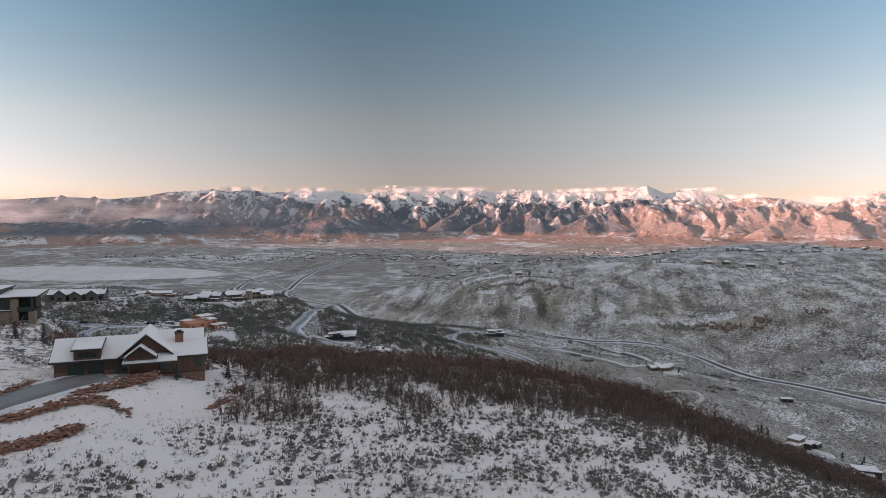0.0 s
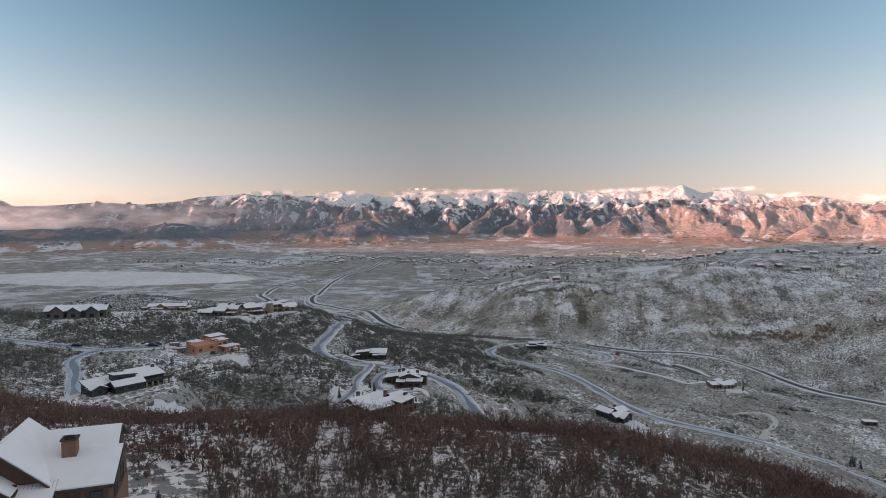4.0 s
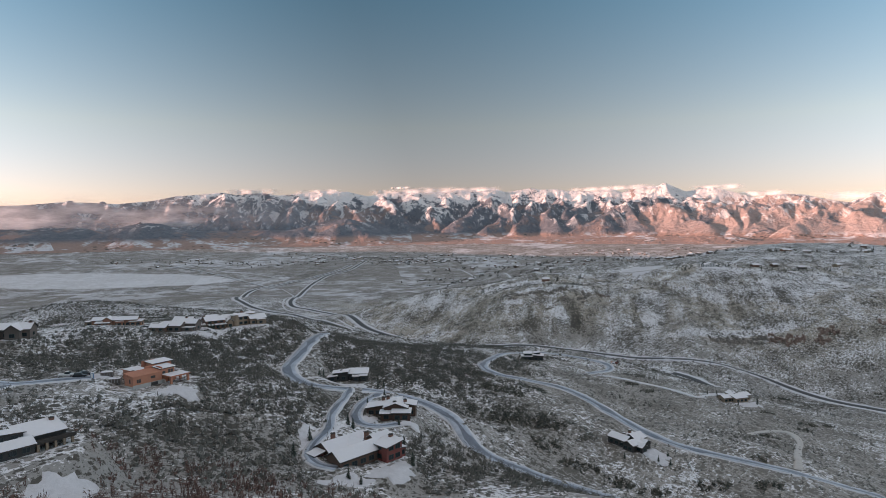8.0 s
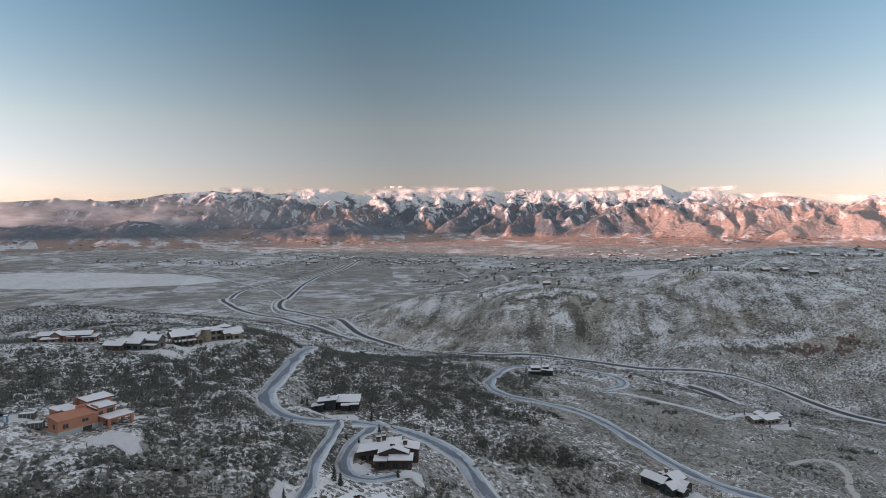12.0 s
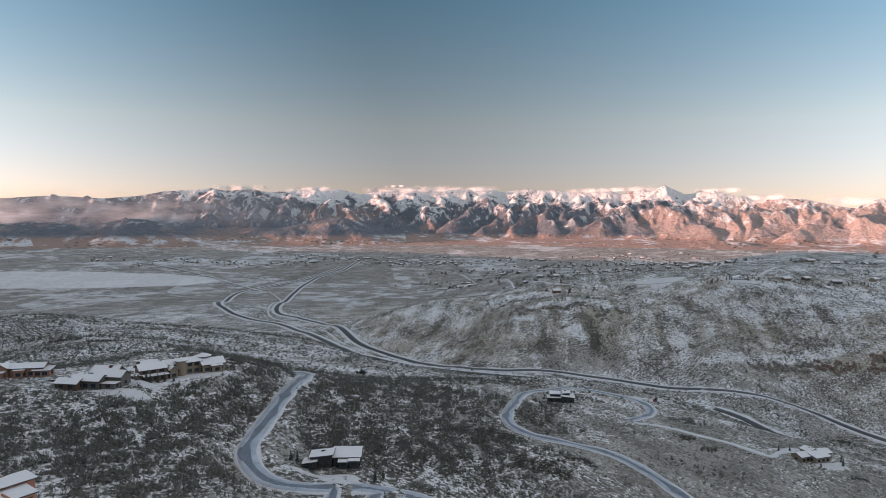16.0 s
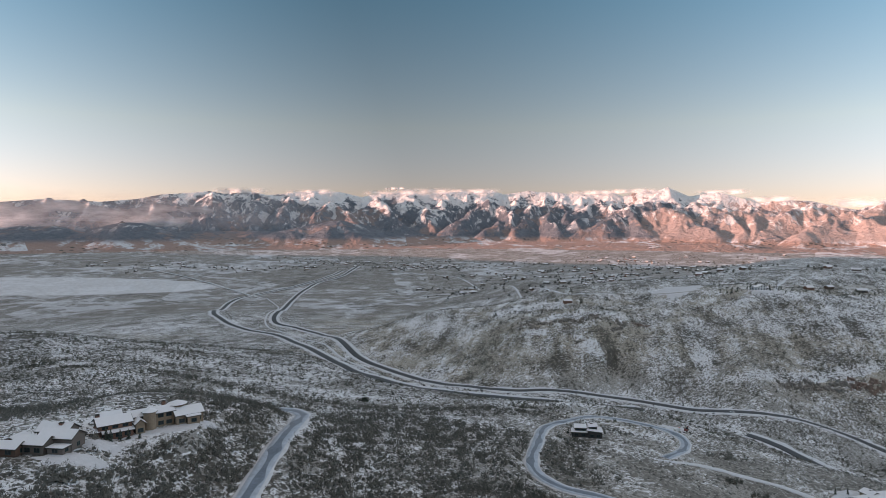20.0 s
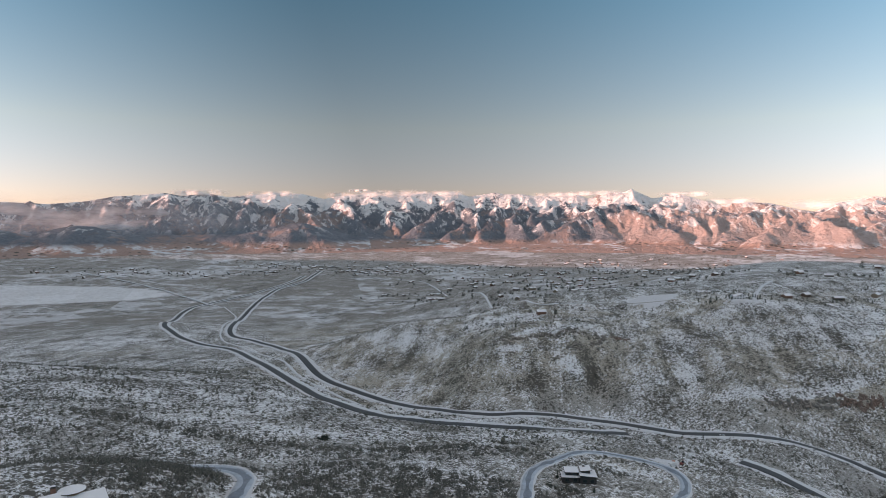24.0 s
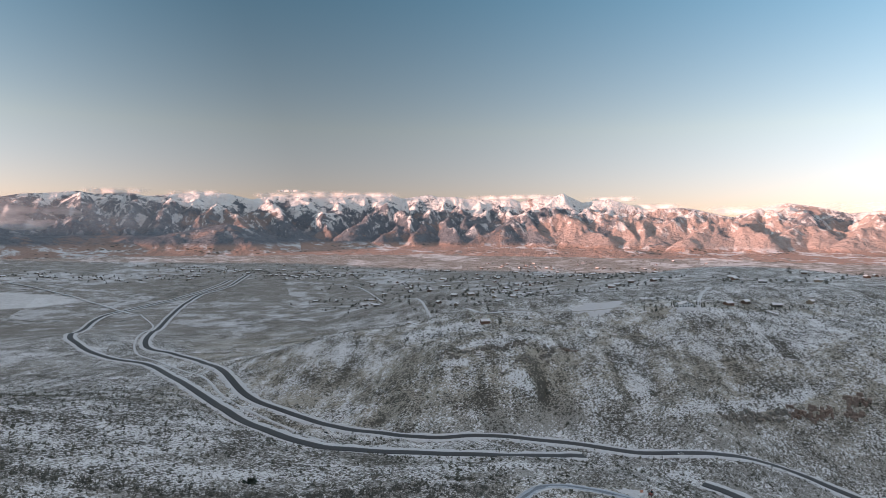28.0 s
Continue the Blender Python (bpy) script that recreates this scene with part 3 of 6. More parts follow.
GRASS_LIES = [(230, 1080, 420, 190, 0, 1.0), (60, 1400, 200, 420, 12, 0.9), (680, 980, 420, 220, 0, 0.9), (-92, 1035, 20, 66, 14, 1.2), (-380, 1400, 130, 50, 0, 0.5), (200, 700, 90, 26, 0, 0.6), (490, 885, 140, 14, 2, 0.9), (330, 560, 280, 210, 0, 0.3), (-300, 800, 140, 10, -6, 0.7)]
SHRUB_LIES = [(205, 955, 20, 42, 8, 0.35), (274, 950, 14, 46, 6, 0.35), (412, 975, 12, 92, -23, 0.4), (370, 965, 9, 90, -23, 0.25), (-10, 1900, 44, 170, 10, 0.5), (96, 1120, 12, 70, -38, 0.35), (-220, 900, 300, 130, 0, 0.28), (540, 1000, 150, 70, 0, 0.15)]
flat_x, flat_y = gx.ravel(), gy.ravel()
for attribute, patches in (("snow_lie", SNOW_LIES + SNOW_PATCHES), ("dry_grass", GRASS_LIES), ("shrub_growth", SHRUB_LIES)):
    values = np.clip(lie_of(patches, flat_x, flat_y), -1, 1).astype(np.float32)
    ground.data.attributes.new(attribute, "FLOAT", "POINT").data.foreach_set("value", values)

# the range: crest heights in metres over the bearing in degrees from straight ahead, to the right
CREST_AT = [-42, -34.5, -27.7, -25.1, -23.4, -21.1, -18.5, -16.7, -15, -13.1, -11.9, -9.8, -8.4, -6.3, -4.4, -2.4, -0.5, 0.5, 2.5, 5, 8, 10, 11, 12, 14.3, 15, 16.7, 17.5, 19.9, 21.3, 22.2, 23.6, 25, 25.8, 27.4, 29.6, 31.1, 32.7, 34.1, 36.2, 38.1, 39.2, 40.7, 43, 45, 47, 49.3, 52, 64]
CREST_UP = [150, 205, 221, 242, 240, 232, 253, 286, 296, 313, 295, 313, 291, 308, 322, 319, 283, 300, 317, 309, 326, 321, 334, 304, 332, 320, 319, 306, 300, 315, 286, 329, 327, 346, 285, 310, 274, 234, 255, 245, 204, 189, 242, 280, 255, 215, 238, 190, 180]
# spurs: bearing, height and distance of the upper end, then of the lower end
WEST_SPURS = [(-24.5, 236, 4650, -20.4, 99, 4250), (-22.3, 225, 4640, -20.7, 139, 4350), (-26.3, 220, 4650, -27.0, 122, 4350), (-19.9, 223, 4600, -22.3, 122, 4250), (-16.6, 233, 4480, -19.8, 106, 4150), (-16.2, 230, 4470, -14.0, 153, 4250), (-13.0, 301, 4640, -11.0, 98, 4150), (-11.0, 289, 4660, -9.4, 87, 4150), (-14.9, 253, 4600, -16.2, 73, 4080)]
CENTRE_SPURS = [(-6.5, 262, 4560, -7.7, 76, 4150), (-9.1, 286, 4640, -11.0, 158, 4350), (-4.4, 311, 4680, -5.0, 211, 4500), (-3.0, 256, 4560, -0.9, 83, 4120), (-2.9, 252, 4560, -4.6, 122, 4250), (0.7, 278, 4600, 3.3, 74, 4200), (0.7, 278, 4600, -1.0, 199, 4450), (3.5, 307, 4690, 6.0, 74, 4250), (6.8, 272, 4640, 4.5, 111, 4300), (10.8, 257, 4560, 7.8, 96, 4200), (10.8, 257, 4560, 13.4, 111, 4250)]
EAST_SPURS = [(12.3, 167, 4300, 10.3, 47, 4080), (14.2, 214, 4420, 12.9, 26, 4060), (16.7, 235, 4520, 14.5, 172, 4400), (15.8, 152, 4300, 16.9, 55, 4080), (18.9, 260, 4620, 16.7, 195, 4480), (20.4, 249, 4530, 17.4, 144, 4330), (19.9, 178, 4350, 17.4, 62, 4120), (21.4, 147, 4280, 17.2, -12, 3980), (22.4, 208, 4420, 24.0, 70, 4150), (24.5, 255, 4560, 27.0, 147, 4350), (24.5, 263, 4560, 22.2, 193, 4430), (24.8, 199, 4380, 29.1, 59, 4080)]
FAR_EAST_SPURS = [(25.9, 340, 4700, 28.5, 191, 4480), (29.6, 204, 4420, 31.4, 73, 4120), (32.5, 202, 4420, 32.6, 67, 4100), (35.2, 197, 4420, 33.1, 74, 4100), (36.6, 196, 4430, 37.7, 144, 4300), (38.6, 163, 4300, 35.7, 69, 4030), (38.8, 163, 4310, 41.4, 84, 4080), (40.9, 232, 4600, 38.8, 171, 4440), (43.0, 270, 4600, 45.5, 122, 4300), (44.8, 181, 4500, 42.2, 83, 4150), (28.9, 193, 4400, 37.0, 192, 4430), (49.3, 225, 4600, 47.0, 94, 4200), (49.3, 225, 4600, 52, 90, 4200), (56, 190, 4600, 54, 90, 4200)]
# low hills before the range, broader and rounder
FOOT_SPURS = [(-18.9, 100, 3960, -23.8, 22, 3780), (-18.9, 100, 3960, -15.0, 30, 3900), (-24.0, 79, 4040, -27.7, 46, 3900), (-24.0, 79, 4040, -31.5, 69, 4050), (-15.0, 47, 4000, -6.3, 49, 4050), (-2.5, 111, 4020, -6.3, 65, 3960), (-2.5, 111, 4020, 2.1, 29, 3960), (-5.4, -16, 3560, -3.4, -30, 3540), (-0.5, 0, 3620, 0.6, -26, 3560), (19.3, -30, 3600, 31.0, 0, 3750)]
nb, nr = 1150, 130
bearing = np.radians(np.linspace(-42, 64, nb))
ring = 3500 + (4860 - 3500) * np.linspace(0, 1, nr) ** 0.9
bb, rr = np.meshgrid(bearing, ring)
mx, my = rr * np.sin(bb), 150 + rr * np.cos(bb)
crest = np.interp(np.degrees(bb), CREST_AT, CREST_UP)
across = bb * 4300


def grain(kind, scale, seed, squash=1.0, octaves=4):
    """Noise over the plan of the range, about -1 to 1 (or 0 to 1 where ridged)."""
    u, v = (across / scale).ravel(), (rr * squash / scale).ravel()
    if kind == "ridged":
        out = np.fromiter((noise.ridged_multi_fractal((p, q, seed), 0.9, 2.1, octaves, 1.0, 1.7) for p, q in zip(u, v)), float, len(u))
        lo, hi = np.percentile(out, (3, 97))
        return np.clip((out - lo) / (hi - lo), 0, 1.1).reshape(rr.shape)
    return np.fromiter((noise.fractal((p, q, seed), 0.8, 2.0, octaves) for p, q in zip(u, v)), float, len(u)).reshape(rr.shape)


# ridges wander sideways
bent_across = across + 34 * grain("plain", 240, 2.3, 0.8, 3)
bent_r = rr + 40 * grain("plain", 260, 8.1, 0.8, 2)


def spur_heights(spurs, fall, blunt):
    """Upper surface of a set of ridges, each falling away on both sides."""
    top = np.full(rr.shape, -200.0)
    for b0, h0, r0, b1, h1, r1 in spurs:
        ax, ay, bx, by = math.radians(b0) * 4300, r0, math.radians(b1) * 4300, r1
        dx, dy = bx - ax, by - ay
        t = np.clip(((bent_across - ax) * dx + (bent_r - ay) * dy) / (dx * dx + dy * dy), 0, 1)
        d = np.hypot(bent_across - ax - t * dx, bent_r - ay - t * dy)
        top = np.maximum(top, h0 + (h1 - h0) * t - fall * (np.sqrt(d * d + blunt * blunt) - blunt))
    return top


gully = grain("ridged", 210, 3.7, 0.7, 5)
behind = np.clip((rr - 4750) / 110, 0, 1)
wall = crest - 0.75 * np.maximum(4750 - rr, 0) - 220 * behind**1.5
shape = np.maximum(wall, spur_heights(WEST_SPURS + CENTRE_SPURS + EAST_SPURS + FAR_EAST_SPURS, 0.62, 6))
high_part = np.clip((shape - 20) / 120, 0, 1)
shape = shape + high_part * np.clip((4745 - rr) / 90, 0, 1) * (50 * (gully - 0.62) + 13 * grain("ridged", 80, 5.5, 0.8, 3) - 8)
low_hills = spur_heights(FOOT_SPURS, 0.3, 60) + 9 * (gully - 0.5)
shape = np.maximum(shape, low_hills)
# a fan of stony outwash at the foot of every slope
floor_under = land(mx.ravel(), my.ravel()).reshape(mx.shape)
start = np.clip((rr - 3500) / 250, 0, 1)
shape = np.logaddexp(shape / 9, (floor_under + 1) / 9) * 9
mz = floor_under + (shape - floor_under) * start**0.6 - 4 * (1 - start) * np.clip((3560 - rr) / 60, 0, 1)
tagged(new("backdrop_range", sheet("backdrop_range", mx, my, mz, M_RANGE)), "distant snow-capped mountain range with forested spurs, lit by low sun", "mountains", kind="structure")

# the long unseen hill, shaped to keep the early sun off the near land
HILL_X = [-2900, -2880, -2830, -2790, -2720, -2660, -2640, -2320, -1950, -1640, -1520, -1500, -1300, -700, 400]
HILL_Y = [4960, 4840, 4480, 4150, 3740, 3520, 3370, 2520, 1700, 900, 300, -400, -1100, -1700, -2000]
HILL_TOP = [60, 290, 335, 300, -100, 120, 305, 455, 455, 425, 410, 380, 330, 240, 60]
hu, hv = np.meshgrid(np.linspace(0, 14, 260), np.linspace(-1, 1, 31))
knots = np.arange(15)
hill_line = np.stack([np.interp(hu[0], knots, v) for v in (HILL_X, HILL_Y, HILL_TOP)])
hill_way = np.gradient(hill_line[:2], axis=1)
hill_way /= np.linalg.norm(hill_way, axis=0)
hx = hill_line[0] + hill_way[1] * 420 * hv
hy = hill_line[1] - hill_way[0] * 420 * hv
hz = -112 + (hill_line[2] + 112) * np.cos(hv * math.pi / 2) ** 0.9 * (1 + 0.03 * np.sin(hu * 5) * np.sin(hu * 17 + 2))
tagged(new("backdrop_hill", sheet("backdrop_hill", hx, hy, hz, M_HILL)), "long unseen scrub-covered hill that shades the neighbourhood", "hill", kind="structure")


def side_of(line):
    """Unit steps to the side of a line."""
    way = np.gradient(line[:, :2], axis=0)
    way /= np.linalg.norm(way, axis=1)[:, None] + 1e-9
    return np.column_stack([-way[:, 1], way[:, 0]])


def ribbon(name, line, widths, lift, material, label):
    """A road surface along a line, bowed a little, with a skirt into the ground."""
    p = line[:, :2]
    way = np.gradient(p, axis=0)
    way /= np.linalg.norm(way, axis=1)[:, None] + 1e-9
    nrm = np.column_stack([-way[:, 1], way[:, 0]])
    cols = []
    for f, drop in ((-0.53, -0.6), (-0.5, 0), (-0.25, 0.04), (0, 0.06), (0.25, 0.04), (0.5, 0), (0.53, -0.6)):
        q = p + nrm * (f * widths)
        cols.append(np.column_stack([q, line[:, 2] + lift + drop + 0.0015 * np.maximum(0, line[:, 1] - 1000)]))
    g = np.stack(cols)
    return tagged(new(name, sheet(name, g[..., 0], g[..., 1], g[..., 2], material)), label, "road", kind="structure")


for road_name, line in road_lines.items():
    wide = ROADS[road_name][0]
    paved = road_name in ("highway", "old_road", "canyon_road")
    snowed = road_name in ("meadow_lane", "rim_lane", "plateau_lane", "snow_trail", "mesa_track", "field_track", "valley_drive", "court_drive")
    verge = wide * (2.3 if paved else 1.0 if snowed else 1.3)
    wander = 1 + 0.16 * np.sin(np.arange(len(line)) * 0.9) * np.sin(np.arange(len(line)) * 0.23 + 1)
    ribbon("verge", line, (verge * wander)[:, None], 0.03, M_GRAVEL if road_name in ("field_track", "mesa_track") else M_BANK, "ploughed snow bank along the road edge" if not snowed else "narrow track dusted with snow")
    if snowed and road_name != "court_drive":
        continue
    slush = wide * (0.7 if road_name == "court_drive" else 1.0)
    road = ribbon("road", line, slush, 0.10, M_ASPHALT if paved else M_SLUSH, "dark wet asphalt highway between snowy verges" if paved else "half-cleared neighbourhood road with bluish slush")
    if road_name == "garage_drive":
        road.data.materials[0] = M_DRIVE
    elif not paved:
        sway = 0.05 * np.sin(np.arange(len(line)) * 0.31)[:, None]
        ribbon("wheel_track", line + np.column_stack([sway * wide * side_of(line), 0 * line[:, :1]]), 0.62 * slush * (wander**2.4)[:, None], 0.115, M_TRACK, "darker wet wheel tracks in the slush")


# snowy yards round the houses: x, y, half width, half depth, turn
YARDS = [(-73, 350, 9, 6, -10), (-76, 512, 20, 5, 36), (-95, 490, 9, 6, 20), (-100, 476, 12, 5, 0), (16, 366, 6, 5, 0), (-1, 372, 4, 7, 0), (1, 396, 5, 9, 0), (-14, 436, 14, 5, -8), (6, 312, 9, 6, 30), (-9, 303, 10, 4, 20), (-24, 338, 4, 10, 0), (143, 414, 9, 6, -30), (296, 576, 14, 6, 5), (284, 598, 16, 6, 10), (140, 654, 10, 6, 0), (-108, 362, 12, 4, 0), (-65, 247, 7, 8, 0), (-101, 254, 7, 6, 0), (545, 1074, 26, 14, 0), (474, 1178, 46, 34, 35), (-150, 492, 14, 4, 0), (305, 392, 14, 9, 0), (300, 362, 12, 8, 0), (228, 712, 14, 10, 30)]
for ux, uy, ua, ub, turn in YARDS:
    a, rad = np.meshgrid(np.linspace(0, 2 * math.pi, 37), np.linspace(0.02, 1, 7))
    edge = 1 + 0.18 * np.sin(a * 3 + ux) + 0.13 * np.sin(a * 5 + uy) + 0.09 * np.sin(a * 9 + ux) + 0.06 * np.sin(a * 14 + uy)
    u, v = ua * rad * edge * np.cos(a), ub * rad * edge * np.sin(a)
    c, q = math.cos(math.radians(turn)), math.sin(math.radians(turn))
    yx, yy = ux + u * c - v * q, uy + u * q + v * c
    yz = land(yx.ravel(), yy.ravel()).reshape(yx.shape) + np.where(rad > 0.98, -0.4, 0.22)
    tagged(new("lawn", sheet("lawn", yx, yy, yz, M_YARD)), "smooth snow-covered yard beside the house", "lawn", kind="structure")


# ---- scrub and woods ----
rng = np.random.RandomState(11)


def in_patches(x, y, patches):
    """How densely a set of ellipses covers each point. Patches: x, y, half width, half depth, turn in degrees, density."""
    d = np.zeros_like(x)
    for cx, cy, rx, ry, turn, amount in patches:
        c, s = math.cos(math.radians(turn)), math.sin(math.radians(turn))
        u, v = (x - cx) * c + (y - cy) * s, (y - cy) * c - (x - cx) * s
        d = np.maximum(d, amount * np.clip(1.6 - 1.6 * ((u / rx) ** 2 + (v / ry) ** 2), 0, 1))
    return d


def wave(x, y, size, seed):
    """Smooth uneven field, about 0 to 1."""
    r = np.random.RandomState(seed)
    v = np.zeros_like(x)
    for _ in range(9):
        a, k, p = r.uniform(0, 6.28), r.uniform(0.5, 1.8) * 6.28 / size, r.uniform(0, 6.28)
        v += np.sin((x * math.cos(a) + y * math.sin(a)) * k + p)
    return 0.5 + v / 6.5


def off_limits(x, y):
    """True on roads and on house pads."""
    bad = np.zeros(len(x), bool)
    for px, py, pr in SITES.values():
        bad |= np.hypot(x - px, y - py) < pr * 1.08
    for name, line in road_lines.items():
        w = ROADS[name][0]
        lo, hi = line[:, :2].min(0) - 12, line[:, :2].max(0) + 12
        near = np.nonzero((x > lo[0]) & (x < hi[0]) & (y > lo[1]) & (y < hi[1]))[0]
        for some in np.array_split(near, max(1, len(near) // 4000)):
            if len(some):
                d2 = (x[some, None] - line[None, ::2, 0]) ** 2 + (y[some, None] - line[None, ::2, 1]) ** 2
                bad[some] |= d2.min(1) < (w * 0.95) ** 2
    for ux, uy, ua, ub, turn in YARDS:
        bad |= np.hypot(x - ux, y - uy) < 0.9 * min(ua, ub)
        c, q = math.cos(math.radians(turn)), math.sin(math.radians(turn))
        u, v = (x - ux) * c + (y - uy) * q, (y - uy) * c - (x - ux) * q
        bad |= (u / ua) ** 2 + (v / ub) ** 2 < 1
    # lawns, drive and rock walls before the ranch house
    bad |= (((x + 48) / 28) ** 2 + ((y - 98) / 24) ** 2 < 1) & (x < -20)
    return bad


def scatter(x0, x1, y0, y1, count):
    return rng.uniform(x0, x1, count), rng.uniform(y0, y1, count)


def tufts(name, x, y, size, blades, blade, material, label, flat=0.75, slim=0.8, core=1.0):
    """Low shrubs: each a dome of small leaf-like faces at all angles."""
    n = len(x)
    z = land(x, y)
    k = n * blades
    owner = np.repeat(np.arange(n), blades)
    th, up = rng.uniform(0, 6.283, k), rng.uniform(0.0, 1.0, k) ** 0.8
    rad = np.sqrt(1 - up**2 * 0.92) * rng.uniform(0.35, 1.0, k) * rng.uniform(0.75, 1.2, k)
    s = size[owner]
    lop = 1 + 0.35 * np.sin(th * 2 + owner) + 0.2 * np.sin(th * 3 + owner * 1.7)
    c = np.stack([x[owner] + np.cos(th) * rad * s * lop, y[owner] + np.sin(th) * rad * s * lop, z[owner] + up * s * flat * rng.uniform(0.8, 1.3, k)], -1)
    out = np.stack([np.cos(th) * 0.6, np.sin(th) * 0.6, 0.5 + up], -1) + rng.normal(0, 0.45, (k, 3))
    out /= np.linalg.norm(out, axis=1)[:, None]
    across = np.cross(out, rng.normal(0, 1, (k, 3)))
    across /= np.linalg.norm(across, axis=1)[:, None]
    b = (blade * rng.uniform(0.7, 1.4, k) * (s / size.mean()) ** 0.5)[:, None]
    verts = np.stack([c - across * b * slim, c + across * b * slim, c + out * b * 2.3], 1).reshape(-1, 3)
    faces = np.arange(3 * k).reshape(-1, 3)
    # a lumpy heart of branches under the leaves
    sides = 6
    a6 = (np.arange(sides) / sides * 6.283)[None] + rng.uniform(0, 6, n)[:, None]
    r6 = core * size[:, None] * rng.uniform(0.55, 0.95, (n, sides))
    ring = np.stack([x[:, None] + np.cos(a6) * r6, y[:, None] + np.sin(a6) * r6, z[:, None] + size[:, None] * flat * rng.uniform(-0.1, 0.45, (n, sides))], -1)
    top = np.stack([x + rng.normal(0, 0.15, n) * size, y + rng.normal(0, 0.15, n) * size, z + core * size * flat * rng.uniform(0.75, 1.0, n)], -1)
    hearts = np.concatenate([ring, top[:, None]], 1).reshape(-1, 3)
    fan = np.array([(i, (i + 1) % sides, sides) for i in range(sides)])
    faces = np.vstack([faces, len(verts) + (np.arange(n)[:, None, None] * (sides + 1) + fan[None]).reshape(-1, 3)])
    verts = np.vstack([verts, hearts])
    return tagged(new(name, raw_mesh(name, verts, faces, material)), label, "shrubs", kind="stuff")


def oaks(name, x, y, tall, stems, twigs, thick, material, label, fine=0.02):
    """Leafless thicket: fans of bending stems from the ground with a haze of fine twigs at the top."""
    n = len(x)
    z = land(x, y)
    k = n * stems
    owner = np.repeat(np.arange(n), stems)
    th, lean = rng.uniform(0, 6.283, k), rng.uniform(0.03, 0.36, k)
    h = tall[owner] * rng.uniform(0.7, 1.05, k)
    foot = np.stack([x[owner] + np.cos(th) * 0.25 * tall[owner] * lean, y[owner] + np.sin(th) * 0.25 * tall[owner] * lean, z[owner] - 0.15], -1)
    tip = foot + np.stack([np.cos(th) * h * lean, np.sin(th) * h * lean, h * (1 - 0.25 * lean)], -1)
    knee = foot * 0.45 + tip * 0.55 + rng.normal(0, 0.07, (k, 3)) * h[:, None]
    w = (thick * rng.uniform(0.7, 1.5, k))[:, None]
    ring = [np.stack([np.cos(th + a), np.sin(th + a), 0 * th], -1) * w for a in (0, 2.09, 4.19)]
    low, mid = [foot + r for r in ring], [knee + r * 0.6 for r in ring]
    v1 = np.stack(low + mid + [tip], 1).reshape(-1, 3)
    pat = np.array([(0, 1, 4), (0, 4, 3), (1, 2, 5), (1, 5, 4), (2, 0, 3), (2, 3, 5), (3, 4, 6), (4, 5, 6), (5, 3, 6)])
    f1 = (np.arange(k)[:, None, None] * 7 + pat[None]).reshape(-1, 3)
    q = n * twigs
    st = np.repeat(np.arange(n), twigs) * stems + rng.randint(0, stems, q)
    along = rng.uniform(0.25, 1.0, q)[:, None]
    base = np.where(along < 0.55, foot[st] + (knee[st] - foot[st]) * along / 0.55, knee[st] + (tip[st] - knee[st]) * (along - 0.55) / 0.45)
    way = rng.normal(0, 0.55, (q, 3)) + np.array([0, 0, 0.6]) + 0.9 * np.stack([np.cos(th[st]), np.sin(th[st]), 0 * st], -1) * lean[st][:, None]
    way /= np.linalg.norm(way, axis=1)[:, None]
    ln = (tall[st // stems] * rng.uniform(0.13, 0.34, q))[:, None]
    sidew = np.cross(way, rng.normal(0, 1, (q, 3)))
    sidew /= np.linalg.norm(sidew, axis=1)[:, None]
    tw = fine * rng.uniform(0.6, 1.5, q)[:, None]
    end = base + way * ln
    fork = base + way * ln * 0.45
    end2 = fork + (way + sidew * 0.8) * ln * 0.5
    v2 = np.stack([base - sidew * tw, base + sidew * tw, end, fork - sidew * tw, fork + sidew * tw * 0.6, end2], 1).reshape(-1, 3)
    f2 = len(v1) + np.arange(6 * q).reshape(-1, 3)
    return tagged(new(name, raw_mesh(name, np.vstack([v1, v2]), np.vstack([f1, f2]), material)), label, "thicket", kind="stuff")


# russet thickets along the near crest and behind the ranch house
CREST_WOODS = [(95, 118, 34, 26, -25, 0.55), (60, 104, 22, 8, 0, 0.3), (-42, 168, 42, 30, 0, 1.0), (-12, 98, 9, 7, 0, 0.5), (8, 96, 4, 4, 0, 0.6), (20, 180, 75, 36, 0, 1.0), (45, 150, 55, 34, -8, 1.0), (92, 165, 55, 42, -20, 1.0), (150, 225, 60, 30, -24, 1.0), (-6, 150, 24, 34, 10, 0.85), (30, 122, 30, 18, 0, 0.6), (64, 122, 30, 22, -10, 0.75), (100, 130, 34, 26, -20, 0.75), (10, 112, 6, 12, 20, 0.7), (-70, 280, 75, 34, 0, 0.6), (-10, 265, 60, 28, 0, 0.6), (-50, 190, 50, 42, 0, 0.9), (-105, 205, 60, 40, 0, 0.9), (-14, 128, 7, 24, 0, 0.9), (-9, 100, 4, 8, 0, 0.8), (-150, 150, 40, 40, 0, 0.7), (130, 130, 40, 14, -28, 0.6), (-60, 225, 80, 22, 0, 0.9), (60, 235, 80, 24, -10, 0.8), (-55, 148, 16, 10, 0, 0.7), (-11, 123, 11, 10, 0, 1.0), (-24, 142, 16, 12, 0, 1.0)]
x, y = scatter(-200, 230, 70, 300, 70000)
edge = 112 + 14 * wave(x, y, 40, 5) + np.clip(-x - 18, 0, 200) * 4 - np.clip(x, 0, 90) * 0.24
